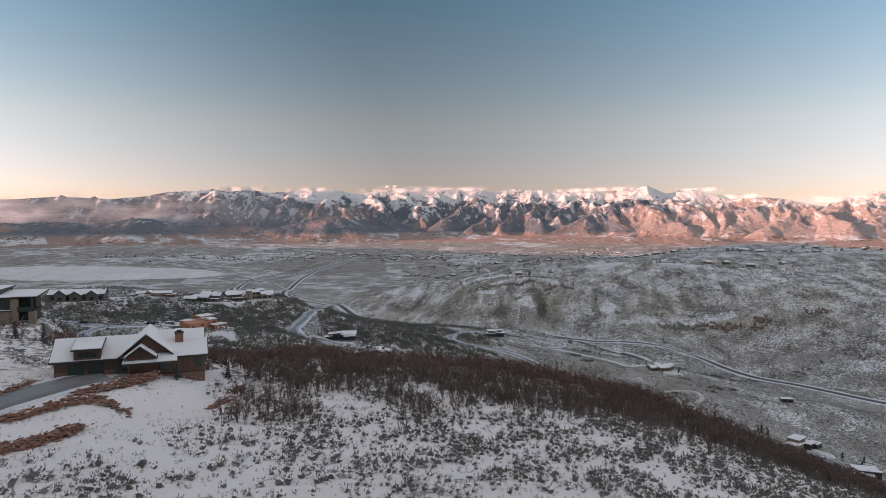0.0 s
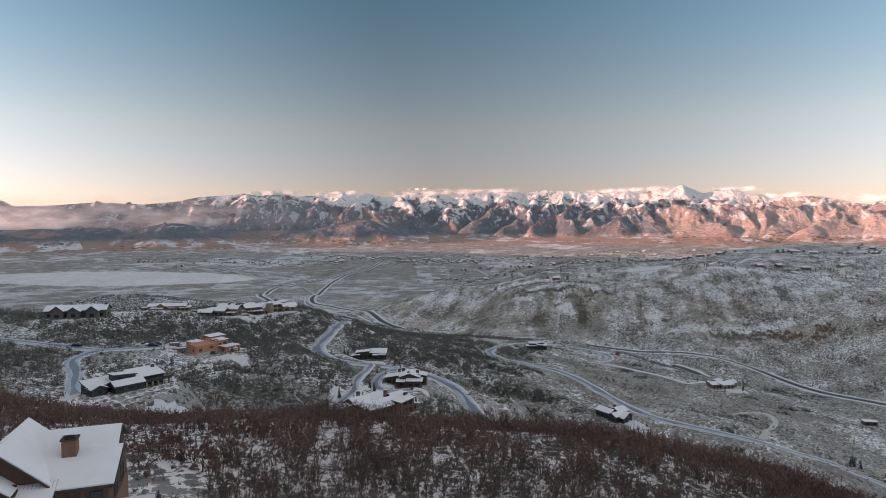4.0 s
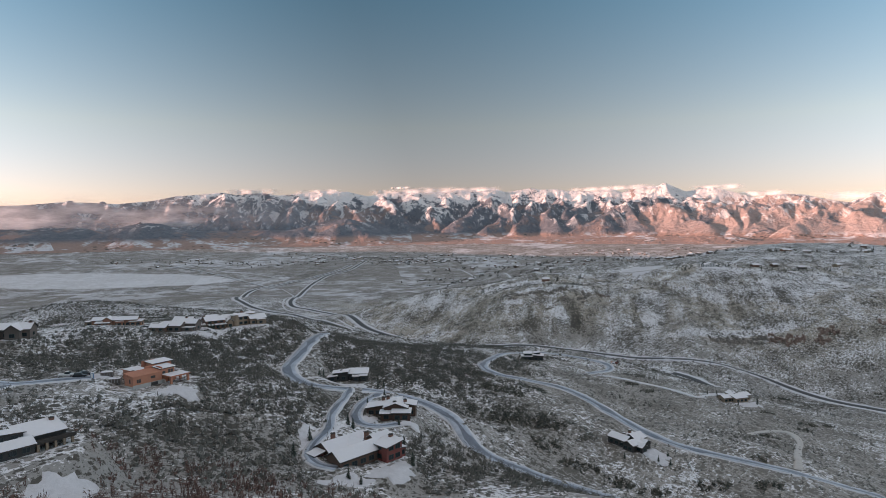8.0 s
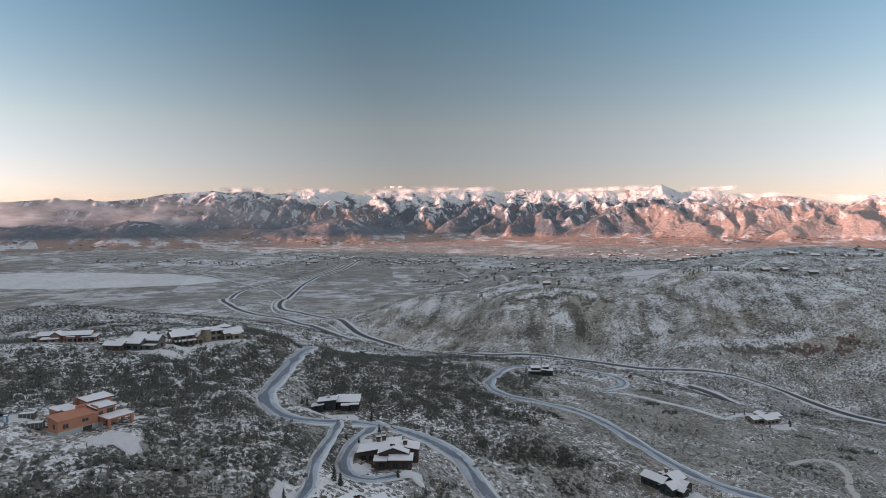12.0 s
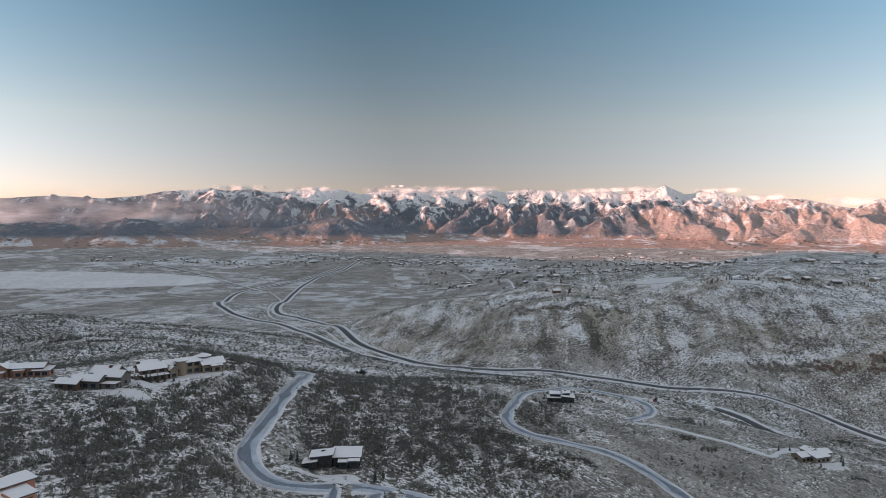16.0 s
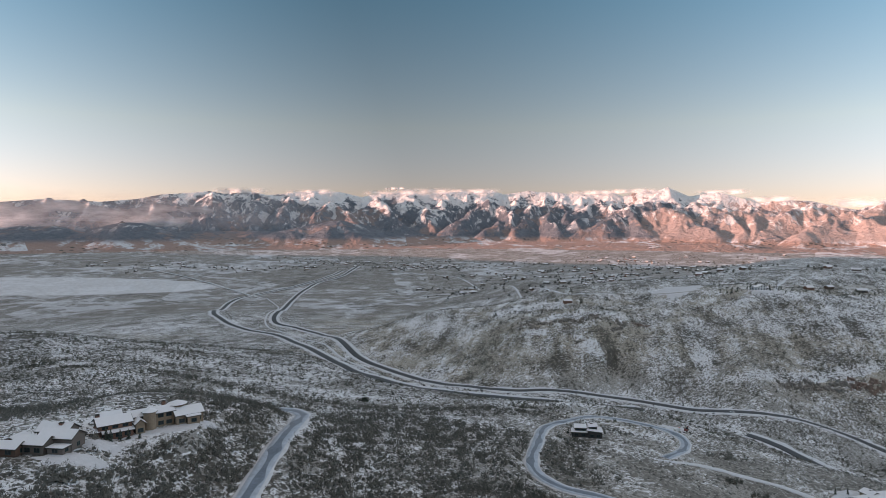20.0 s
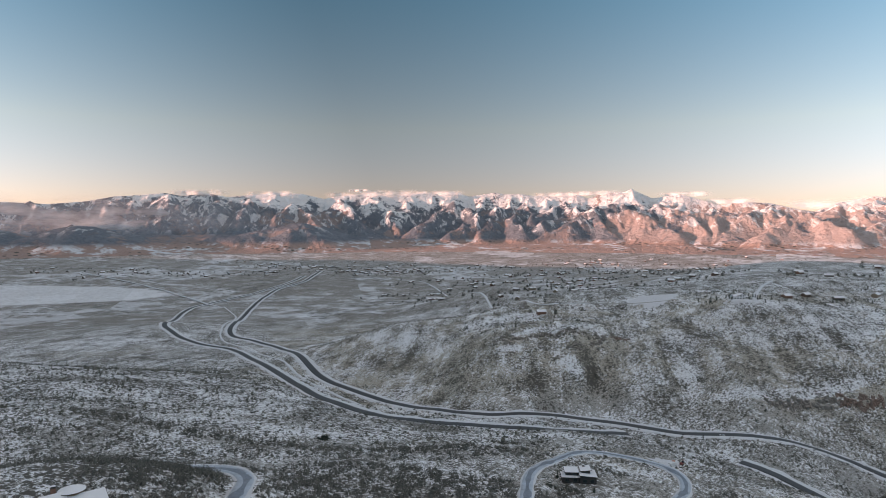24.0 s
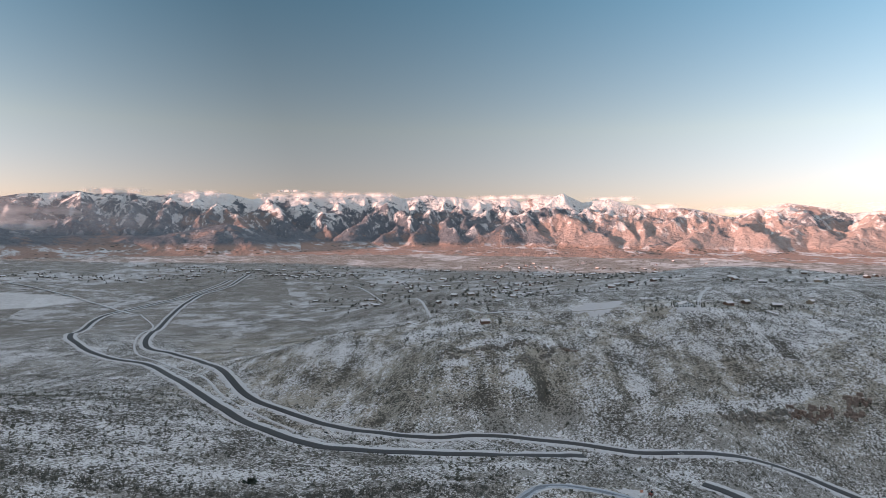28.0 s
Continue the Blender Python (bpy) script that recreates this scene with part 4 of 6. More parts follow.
slope = ((y > edge) & (y < 205 + 0.3 * x) & (x > -21)) * np.clip(0.4 + (y - edge) / 34, 0, 1)
keep = (rng.uniform(0, 1, len(x)) < np.maximum(in_patches(x, y, CREST_WOODS), slope) * np.clip(2.2 * wave(x, y, 15, 3) - 0.3, 0.06, 1) * np.where(y > 185, 0.5, np.where(y < 142, 0.8, 0.58)) * np.where((y > 225) & (x < -50), 0.6, 1)) & ~off_limits(x, y)
x, y = x[keep], y[keep]
ahead = (y < 185) & (x > -20)
front = ahead & (y < 142)
ahead &= ~front
oaks("oak_thicket", x[front], y[front], rng.uniform(1.8, 3.8, front.sum()), 4, 50, 0.038, M_BRUSH, "bare grey-brown oak brush on the near slope", 0.034)
oaks("oak_thicket", x[ahead], y[ahead], rng.uniform(2.8, 4.6, ahead.sum()), 4, 34, 0.04, M_RUSSET, "bare russet oak thicket on the snowy crest", 0.05)
ahead |= front

oaks("oak_thicket", x[~ahead], y[~ahead], rng.uniform(1.7, 3.1, (~ahead).sum()), 2, 18, 0.06, M_RUSSET, "bare russet oak thicket behind the ranch house", 0.075)

# round fuzzy clumps fill the thickets behind the crest
some = ~ahead & (rng.uniform(0, 1, len(x)) < 0.36)
bx, by = x[some] + rng.normal(0, 1.2, some.sum()), y[some] + rng.normal(0, 1.2, some.sum())
tufts("brush_thicket", bx, by, rng.uniform(0.8, 1.8, len(bx)), 24, 0.24, M_RUSSET, "fuzzy round clumps of russet brush behind the crest", 1.25, 0.16, 0.55)

# grey thickets on the slopes between the houses
SLOPE_WOODS = [(-62, 385, 34, 46, 0, 0.55), (-115, 318, 50, 22, 0, 0.45), (-45, 335, 30, 34, 0, 0.5), (-140, 375, 30, 20, 0, 0.7), (-170, 330, 40, 26, 0, 0.6), (-72, 430, 24, 52, 12, 0.95), (-72, 485, 34, 32, 10, 0.9), (-110, 440, 44, 26, 0, 0.8), (-55, 545, 16, 34, 0, 0.9), (-66, 520, 22, 55, 5, 0.9), (-100, 410, 30, 30, 0, 0.7), (18, 525, 50, 56, -10, 0.95), (-12, 505, 18, 50, 0, 0.95), (0, 468, 24, 18, 0, 0.9), (-14, 570, 18, 26, 0, 0.9), (42, 490, 28, 34, 0, 0.8), (70, 505, 30, 16, -20, 0.6), (70, 600, 45, 40, -20, 0.85), (20, 620, 45, 36, 0, 0.8), (60, 455, 60, 16, -25, 0.75), (40, 430, 30, 10, -20, 0.8), (100, 560, 30, 14, 30, 0.5), (-150, 400, 60, 22, 0, 0.75), (-230, 410, 70, 26, 0, 0.7), (-45, 300, 45, 26, -15, 0.5), (-130, 310, 30, 20, 0, 0.5), (-70, 330, 18, 14, 0, 0.4), (-30, 365, 14, 30, 0, 0.8), (35, 350, 20, 30, 0, 0.6), (22, 330, 16, 26, 0, 0.7), (80, 440, 14, 10, 0, 0.9), (150, 675, 30, 9, -5, 0.6), (125, 620, 10, 12, 0, 0.7), (-130, 590, 90, 26, 0, 0.8), (-180, 540, 60, 26, 0, 0.6), (90, 700, 60, 14, -6, 0.7), (0, 680, 80, 12, 0, 0.45), (240, 655, 22, 8, 30, 0.6), (250, 480, 40, 10, 0, 0.25), (190, 540, 30, 8, 0, 0.3), (60, 330, 26, 22, 0, 0.5), (110, 350, 40, 16, 0, 0.4), (-60, 600, 30, 30, 0, 0.7), (-270, 788, 130, 8, -4, 0.6), (-120, 742, 60, 8, -18, 0.8), (-220, 680, 120, 44, 0, 0.32), (-10, 712, 90, 7, -6, 0.8)]


def in_ellipses(patches, per_square_metre):
    """Random points inside the ellipses, denser where the patch says so."""
    xs, ys = [], []
    for cx, cy, rx, ry, turn, amount in patches:
        n = int(math.pi * rx * ry * amount * per_square_metre)
        r, a = np.sqrt(rng.uniform(0, 1, n)), rng.uniform(0, 6.283, n)
        u, v = rx * r * np.cos(a) * 1.08, ry * r * np.sin(a) * 1.08
        c, s = math.cos(math.radians(turn)), math.sin(math.radians(turn))
        xs.append(cx + u * c - v * s)
        ys.append(cy + u * s + v * c)
    return np.concatenate(xs), np.concatenate(ys)


x, y = in_ellipses(SLOPE_WOODS, 0.16)
keep = (rng.uniform(0, 1, len(x)) < np.clip(2.9 * wave(x, y, 11, 8) - 0.75, 0.05, 1)) & ~off_limits(x, y)
x, y = x[keep], y[keep]
oaks("oak_thicket", x, y, rng.uniform(1.1, 3.0, len(x)), 2, 11, 0.08, M_TWIG, "bare grey oak thicket on the slopes", 0.055)

# round clumps of grey brush among the thickets
x, y = in_ellipses(SLOPE_WOODS, 0.27)
keep = (rng.uniform(0, 1, len(x)) < np.clip(3.0 * wave(x, y, 11, 8) - 0.85, 0.06, 1)) & ~off_limits(x, y)
x, y = x[keep], y[keep]
tufts("brush_thicket", x, y, rng.uniform(0.6, 1.9, len(x)) ** 1.1, 17, 0.29, M_TWIG, "round clumps of bare grey brush on the slopes", 1.25, 0.24, 0.7)

# dark shrubs in knots on the sage flats and along the lower road
DARK_SHRUBS = [(68, 520, 9, 7, 0, 1), (78, 482, 13, 9, 0, 1), (102, 504, 9, 4, -20, 1), (60, 432, 11, 6, -20, 1), (78, 438, 11, 6, -20, 1), (94, 437, 9, 5, 0, 1), (86, 415, 7, 7, 0, 1), (206, 594, 8, 3, 20, 1), (212, 577, 7, 3, 20, 1), (124, 632, 10, 4, -10, 1), (325, 546, 8, 3, 0, 1), (344, 549, 6, 3, 0, 1), (310, 530, 6, 3, 0, 1), (171, 416, 9, 3, -15, 1), (196, 408, 8, 3, 0, 1), (98, 400, 10, 5, 0, 1), (114, 392, 9, 5, 0, 1), (130, 385, 8, 4, 0, 1), (160, 388, 9, 4, 0, 1), (185, 384, 7, 4, 0, 1), (148, 660, 8, 3, 0, 1), (262, 500, 8, 5, 0, 0.7), (300, 560, 6, 3, 0, 0.8), (440, 740, 9, 4, 0, 1), (-250, 765, 16, 8, 0, 0.7), (-215, 750, 12, 6, 0, 0.7), (115, 726, 10, 4, 0, 0.8)]
x, y = in_ellipses(DARK_SHRUBS, 0.26)
keep = ~off_limits(x, y)
x, y = x[keep], y[keep]
tufts("dark_shrubs", x, y, rng.uniform(0.8, 2.0, len(x)), 26, 0.3, M_SHADE, "knots of dark leafless shrubs on the sage flats", 1.0, 0.25, 0.75)

# low tangled undergrowth fills the thickets
x, y = in_ellipses(SLOPE_WOODS, 0.10)
keep = (rng.uniform(0, 1, len(x)) < np.clip(2.6 * wave(x, y, 16, 8) - 0.6, 0.1, 1)) & ~off_limits(x, y)
x, y = x[keep], y[keep]
tufts("undergrowth", x, y, rng.uniform(0.4, 1.1, len(x)), 6, 0.3, M_TWIG, "low tangle of bare brown stems in the thickets", 0.8, 0.4)

# sagebrush: thick on the near slope, low in the valley, dotted over the mesa
x, y = scatter(-90, 190, 30, 165, 46000)
dense = 0.14 + 0.9 * np.clip(1.8 * wave(x, y, 14, 21) - 0.3, 0, 1) * np.clip((x + 45) / 60, 0.15, 1)
dense += 0.4 * np.clip((x - 25) / 50, 0, 1)
dense *= np.clip((y - 28) / 30, 0, 1) * np.clip((x + 90) / 50, 0, 1) * np.clip((190 - x) / 60, 0, 1)
keep = (rng.uniform(0, 1, len(x)) < dense) & ~off_limits(x, y)
x, y = x[keep], y[keep]
tufts("sagebrush", x, y, rng.uniform(0.28, 0.86, len(x)) ** 1.15, 13, 0.11, M_SAGE, "low grey-green sagebrush dotting the snow", 1.0, 0.42, 0.62)
x, y = scatter(-62, 30, 40, 112, 5200)
keep = rng.uniform(0, 1, len(x)) < np.clip(2.4 * wave(x, y, 9, 17) - 0.6, 0.05, 1)
x, y = x[keep], y[keep]
tufts("grass_tufts", x, y, rng.uniform(0.10, 0.30, len(x)), 7, 0.07, M_BRUSH, "small dry grass tufts poking through the snow", 1.0, 0.3, 0.3)
x, y = scatter(-320, 460, 285, 760, 30000)
dense = 0.25 + 0.65 * np.clip(1.6 * wave(x, y, 45, 33) - 0.2, 0, 1)
keep = (rng.uniform(0, 1, len(x)) < dense * 0.75) & ~off_limits(x, y)
x, y = x[keep], y[keep]
tufts("sagebrush", x, y, rng.uniform(0.45, 1.25, len(x)), 4, 0.26, M_FROST, "low grey sagebrush across the valley slopes", 0.6)
x, y = scatter(-480, 900, 700, 1350, 52000)
dense = 0.16 + 0.5 * np.clip(1.9 * wave(x, y, 60, 41) - 0.4, 0, 1) + 0.75 * np.clip(lie_of(SHRUB_LIES, x, y), 0, 1)
keep = (rng.uniform(0, 1, len(x)) < dense * 0.6) & ~off_limits(x, y)
x, y = x[keep], y[keep]
tufts("sagebrush", x, y, rng.uniform(0.5, 1.5, len(x)), 3, 0.45, M_MESA, "scattered dark scrub on the mesa and canyon sides", 0.7)
# larger round bushes that stand out dark on the snow
x, y = scatter(-520, 900, 700, 1200, 15000)
dense = 0.10 + 0.35 * np.clip(2.2 * wave(x, y, 45, 52) - 0.7, 0, 1) + 0.4 * np.clip(lie_of(SHRUB_LIES, x, y), 0, 1)
keep = (rng.uniform(0, 1, len(x)) < dense) & ~off_limits(x, y)
x, y = x[keep], y[keep]
tufts("dark_shrubs", x, y, rng.uniform(0.9, 2.3, len(x)), 9, 0.5, M_SHADE, "dark round bushes dotted over the snowy knoll and mesa", 0.9, 0.3, 0.8)

# ---- houses ----
def part(name, bm, material, parent, label=""):
    """Links a bmesh as one mesh object under a thing or a part."""
    me = bpy.data.meshes.new(name)
    bmesh.ops.recalc_face_normals(bm, faces=bm.faces)
    bm.to_mesh(me)
    bm.free()
    me.materials.append(material)
    ob = new(name, me)
    ob.parent = parent
    return tagged(ob, label) if label else ob


def thing(name, x, y, z, turn, label, category, group="", size=1.0):
    ob = new(name)
    ob.matrix_basis = pose(x, y, z, 0, 0, turn) @ Matrix.Diagonal((*size, 1) if isinstance(size, tuple) else (size, size, size, 1))
    return tagged(ob, label, category, group)


def slab(bm, x0, x1, y0, y1, z0, z1, bevel=0.0):
    vs = [bm.verts.new((x, y, z)) for z in (z0, z1) for y in (y0, y1) for x in (x0, x1)]
    fs = [(0, 1, 3, 2), (4, 6, 7, 5), (0, 4, 5, 1), (2, 3, 7, 6), (0, 2, 6, 4), (1, 5, 7, 3)]
    made = [bm.faces.new([vs[i] for i in f]) for f in fs]
    if bevel:
        bmesh.ops.bevel(bm, geom=list({e for f in made for e in f.edges}), offset=bevel, segments=1, affect="EDGES", profile=0.7)
    return bm


def block(x0, x1, y0, y1, z0, z1, bevel=0.0):
    return slab(bmesh.new(), x0, x1, y0, y1, z0, z1, bevel)


def extrude(profile, lo, hi, axis):
    """A profile of (across, z) drawn out along an axis, 'x' or 'y'."""
    bm = bmesh.new()
    ends = []
    for v in (lo, hi):
        ends.append([bm.verts.new((v, a, z) if axis == "x" else (a, v, z)) for a, z in profile])
    n = len(profile)
    bm.faces.new(ends[0])
    bm.faces.new(ends[1][::-1])
    for i in range(n):
        bm.faces.new([ends[0][i], ends[0][(i + 1) % n], ends[1][(i + 1) % n], ends[1][i]])
    return bm


def gable(owner, x0, x1, y0, y1, eave, rise, axis="x", over=0.7, material=None, snowy=True, thick=0.24):
    """A pitched roof whose ridge runs along the axis, with its cover of snow."""
    a0, a1, l0, l1 = (y0 - over, y1 + over, x0 - over, x1 + over) if axis == "x" else (x0 - over, x1 + over, y0 - over, y1 + over)
    mid = (a0 + a1) / 2
    fall = rise * over / max(0.1, mid - a0 - over)
    e = eave - fall
    roof = part("roof", extrude([(a0, e), (mid, eave + rise), (a1, e), (a1, e + thick), (mid, eave + rise + thick), (a0, e + thick)], l0, l1, axis), material or M_FASCIA, owner)
    if snowy:
        t, i = thick + 0.01, 0.14
        k = i * (eave + rise - e) / (mid - a0)
        part("snow_cover", extrude([(a0 + i, e + t + k), (mid, eave + rise + t), (a1 - i, e + t + k), (a1 - i, e + t + k + 0.13), (mid, eave + rise + t + 0.16), (a0 + i, e + t + k + 0.13)], l0 + i, l1 - i, axis), M_SNOW, roof, "smooth thin snow layer")
    return roof


def shed(owner, x0, x1, y0, y1, low, high, towards="-y", over=0.7, material=None, thick=0.24):
    """A single slope that falls towards one side, with snow."""
    axis = "x" if towards in ("-y", "+y") else "y"
    a0, a1, l0, l1 = (y0 - over, y1 + over, x0 - over, x1 + over) if axis == "x" else (x0 - over, x1 + over, y0 - over, y1 + over)
    za, zb = (low, high) if towards[0] == "-" else (high, low)
    roof = part("roof", extrude([(a0, za), (a1, zb), (a1, zb + thick), (a0, za + thick)], l0, l1, axis), material or M_FASCIA, owner)
    t, i = thick + 0.01, 0.14
    k = i * (zb - za) / (a1 - a0)
    part("snow_cover", extrude([(a0 + i, za + t + k), (a1 - i, zb + t - k), (a1 - i, zb + t - k + 0.14), (a0 + i, za + t + k + 0.14)], l0 + i, l1 - i, axis), M_SNOW, roof, "smooth thin snow layer")
    return roof


def cone_roof(owner, x, y, r, eave, rise):
    bm = bmesh.new()
    bmesh.ops.create_cone(bm, cap_ends=True, segments=20, radius1=r, radius2=0.05, depth=rise)
    bmesh.ops.translate(bm, verts=bm.verts, vec=(x, y, eave + rise / 2))
    roof = part("roof", bm, M_FASCIA, owner)
    bm = bmesh.new()
    bmesh.ops.create_cone(bm, cap_ends=True, segments=20, radius1=r - 0.12, radius2=0.05, depth=rise)
    bmesh.ops.translate(bm, verts=bm.verts, vec=(x, y, eave + rise / 2 + 0.16))
    part("snow_cover", bm, M_SNOW, roof, "smooth thin snow layer")


def gable_wall(owner, x0, x1, y0, y1, z0, eave, rise, axis, material):
    """Walls up to the underside of a pitched roof."""
    a0, a1, l0, l1 = (y0, y1, x0, x1) if axis == "x" else (x0, x1, y0, y1)
    return part("wall", extrude([(a0, z0), (a1, z0), (a1, eave), ((a0 + a1) / 2, eave + rise), (a0, eave)], l0, l1, axis), material, owner)


def shed_wall(owner, x0, x1, y0, y1, z0, low, high, towards, material):
    axis = "x" if towards in ("-y", "+y") else "y"
    a0, a1, l0, l1 = (y0, y1, x0, x1) if axis == "x" else (x0, x1, y0, y1)
    za, zb = (low, high) if towards[0] == "-" else (high, low)
    return part("wall", extrude([(a0, z0), (a1, z0), (a1, zb), (a0, za)], l0, l1, axis), material, owner)


def window(owner, side, at, u, z, w, h, bars=1, name="window", frame_mat=None):
    """A window set on a wall plane: side '-y', '+y', '-x' or '+x' of the plane at; u is its middle along the wall, z its sill."""
    fr, t = bmesh.new(), 0.09
    s = -1 if side[0] == "-" else 1

    def put(bm, u0, u1, z0, z1, d0, d1):
        a, b = sorted((at + s * d0, at + s * d1))
        if side[1] == "y":
            slab(bm, u0, u1, a, b, z0, z1)
        else:
            slab(bm, a, b, u0, u1, z0, z1)

    put(fr, u - w / 2 - t, u - w / 2, z - t, z + h + t, -0.05, 0.09)
    put(fr, u + w / 2, u + w / 2 + t, z - t, z + h + t, -0.05, 0.09)
    put(fr, u - w / 2, u + w / 2, z - t, z, -0.05, 0.12)
    put(fr, u - w / 2, u + w / 2, z + h, z + h + t, -0.05, 0.09)
    for b in range(bars):
        m = u - w / 2 + w * (b + 1) / (bars + 1)
        put(fr, m - 0.035, m + 0.035, z, z + h, -0.05, 0.07)
    win = part(name, fr, frame_mat or M_FRAME, owner)
    g = bmesh.new()
    put(g, u - w / 2, u + w / 2, z, z + h, -0.03, 0.03)
    part("pane", g, M_GLASS, win, "dark reflecting glass")
    return win


def chimney(owner, x, y, w, d, z0, z1, material):
    body = part("chimney", block(x - w / 2, x + w / 2, y - d / 2, y + d / 2, z0, z1, 0.05), material, owner)
    part("chimney_cap", block(x - w / 2 - 0.12, x + w / 2 + 0.12, y - d / 2 - 0.12, y + d / 2 + 0.12, z1, z1 + 0.16), M_FASCIA, body)
    flue = bmesh.new()
    slab(flue, x - w * 0.3, x + w * 0.3, y - d * 0.28, y + d * 0.28, z1 + 0.16, z1 + 0.62)
    part("flue", flue, M_FASCIA, body)
    part("snow_cover", block(x - w / 2 - 0.06, x + w / 2 + 0.06, y - d / 2 - 0.06, y + d / 2 + 0.06, z1 + 0.62, z1 + 0.7), M_SNOW, body)


def row_windows(owner, side, at, lo, hi, z, w, h, count, bars=1):
    for i in range(count):
        window(owner, side, at, lo + (hi - lo) * (i + 0.5) / count, z, w, h, bars)


DEEP = -3.5  # foundations go down into the slope


# the ranch house on the near slope
def ranch_house():
    o = thing("ranch_house", -24.2, 113.6, 82.7, 14, "weathered wood and red stone ranch house with snowy gables", "house", size=(0.78, 0.9, 0.92))
    part("foundation", block(-14.2, 0, 0, 11.5, DEEP, 2.3), M_STONE, o, "red fieldstone lower storey")
    part("wall", block(-14.0, -0.12, 0.12, 11.4, 2.3, 5.0), M_PLANK, o)
    part("wall", block(-28.0, -14.0, 2.2, 12.4, DEEP, 5.2), M_PLANK, o)
    part("wall", block(-28.06, -14.0, 2.12, 2.2, 1.2, 3.2), M_STONE, o, "red fieldstone wainscot")
    plank = bpy.data.meshes.new("board")
    bm = block(-0.115, 0.115, -0.035, 0.035, 0, 2.75, 0.008)
    bm.to_mesh(plank)
    bm.free()
    plank.materials.append(M_BOARD)
    r = random.Random(4)
    for i in range(56):
        b = new("board", plank)
        b.parent = o
        b.matrix_basis = pose(-0.2 - i * 0.247, 0.1 - r.uniform(0, 0.02), 2.25 + r.uniform(-0.02, 0.02))
    for i in range(44):
        b = new("board", plank)
        b.parent = o
        b.matrix_basis = pose(-0.1 + r.uniform(0, 0.02), 0.25 + i * 0.25, 2.25, 0, 0, 90)
    part("trim_band", block(-14.2, 0.06, -0.06, 0.2, 2.16, 2.34), M_FASCIA, o)
    # stones that stand out of the lower storey
    for i in range(150):
        w, h = r.uniform(0.18, 0.5), r.uniform(0.13, 0.28)
        sx, sz = r.uniform(-13.8, -0.3), r.uniform(-0.3, 2.0)
        st = part("stone", block(sx - w / 2, sx + w / 2, -r.uniform(0.03, 0.09), 0.06, sz - h / 2, sz + h / 2, 0.03), M_STONE if i % 3 else M_TAN, o)
    # roofs
    shed(o, -8.4, 0, 0, 5.0, 5.0, 6.9, "-y", 0.75)
    shed_wall(o, -8.4, -0.12, 0.14, 5.0, 4.9, 4.98, 6.8, "-y", M_PLANK)
    gable_wall(o, -9.0, -0.4, 4.6, 11.6, 4.9, 6.5, 1.7, "x", M_PLANK)
    gable(o, -9.4, -0.4, 4.9, 11.6, 6.55, 1.7, "x", 0.6)
    gable_wall(o, -28.0, -13.0, 2.3, 12.3, 5.1, 5.2, 2.6, "x", M_PLANK)
    gable(o, -28.0, -12.2, 2.3, 12.3, 5.25, 2.6, "x", 0.8)
    gable_wall(o, -15.6, -6.6, 0.6, 10.0, 4.9, 5.6, 3.3, "y", M_PLANK)
    gable(o, -15.9, -6.3, 0.2, 10.6, 5.65, 3.45, "y", 0.5)
    gable_wall(o, -14.6, -9.6, -1.5, 3.0, 4.9, 5.6, 1.6, "y", M_PLANK)
    gable(o, -14.8, -9.4, -1.7, 3.0, 5.65, 1.75, "y", 0.45)
    porch = shed(o, -15.2, -5.4, -2.1, 0.6, 4.55, 5.5, "-y", 0.25)
    for i in range(26):
        sx = -15.3 + i * 0.4
        part("seam", extrude([(-2.3, 4.75), (0.8, 5.84), (0.8, 5.93), (-2.3, 4.84)], sx, sx + 0.05, "x"), M_STEEL, porch)
    # beams and brackets in the gables
    for gx, gy, gz, gw in ((-10.8, 0.05, 5.9, 3.4), (-12.1, -1.78, 5.7, 2.0)):
        part("tie_beam", block(gx - gw / 2, gx + gw / 2, gy - 0.08, gy + 0.1, gz, gz + 0.22), M_FASCIA, o)
        part("king_post", block(gx - 0.1, gx + 0.1, gy - 0.1, gy + 0.08, gz + 0.2, gz + 1.2), M_FASCIA, o)
    # dormer on the garage roof
    part("dormer", block(-24.4, -19.6, 1.4, 5.6, 5.4, 7.0), M_PLANK, o)
    sd = shed(o, -24.4, -19.6, 1.2, 6.4, 6.95, 7.9, "-y", 0.4)
    for i in range(11):
        part("seam", extrude([(0.85, 7.2), (6.6, 8.22), (6.6, 8.3), (0.85, 7.28)], -24.6 + i * 0.5, -24.55 + i * 0.5, "x"), M_STEEL, sd)
    for u in (-23.2, -22, -20.8):
        window(o, "-y", 1.4, u, 5.75, 0.9, 0.75, 0)
    # garage doors, in green darkened for the black shade of the recess
    for u in (-24.2, -20.6):
        d = part("garage_door", block(u - 1.45, u + 1.45, 2.02, 2.14, 2.35, 4.6), M_GREEN, o, "dark green panelled garage door")
        for k in range(4):
            part("door_panel", block(u - 1.4, u + 1.4, 1.98, 2.03, 2.42 + k * 0.55, 2.9 + k * 0.55, 0.015), M_GREEN, d)
    part("door", block(-17.2, -16.2, 2.0, 2.14, 2.35, 4.45), M_FRAME, o, "dark green entry door")
    # windows
    window(o, "-y", 0.0, -7.6, 2.95, 1.9, 1.35)
    window(o, "-y", 0.0, -1.3, 3.1, 0.95, 1.35, 0)
    window(o, "-y", 0.0, -9.3, 0.35, 1.9, 1.25)
    window(o, "-y", 2.12, -15.4, 2.9, 1.0, 1.7, 0)
    window(o, "+x", 0.0, 3.4, 2.9, 1.6, 1.4)
    window(o, "+x", 0.0, 7.6, 2.9, 1.6, 1.4)
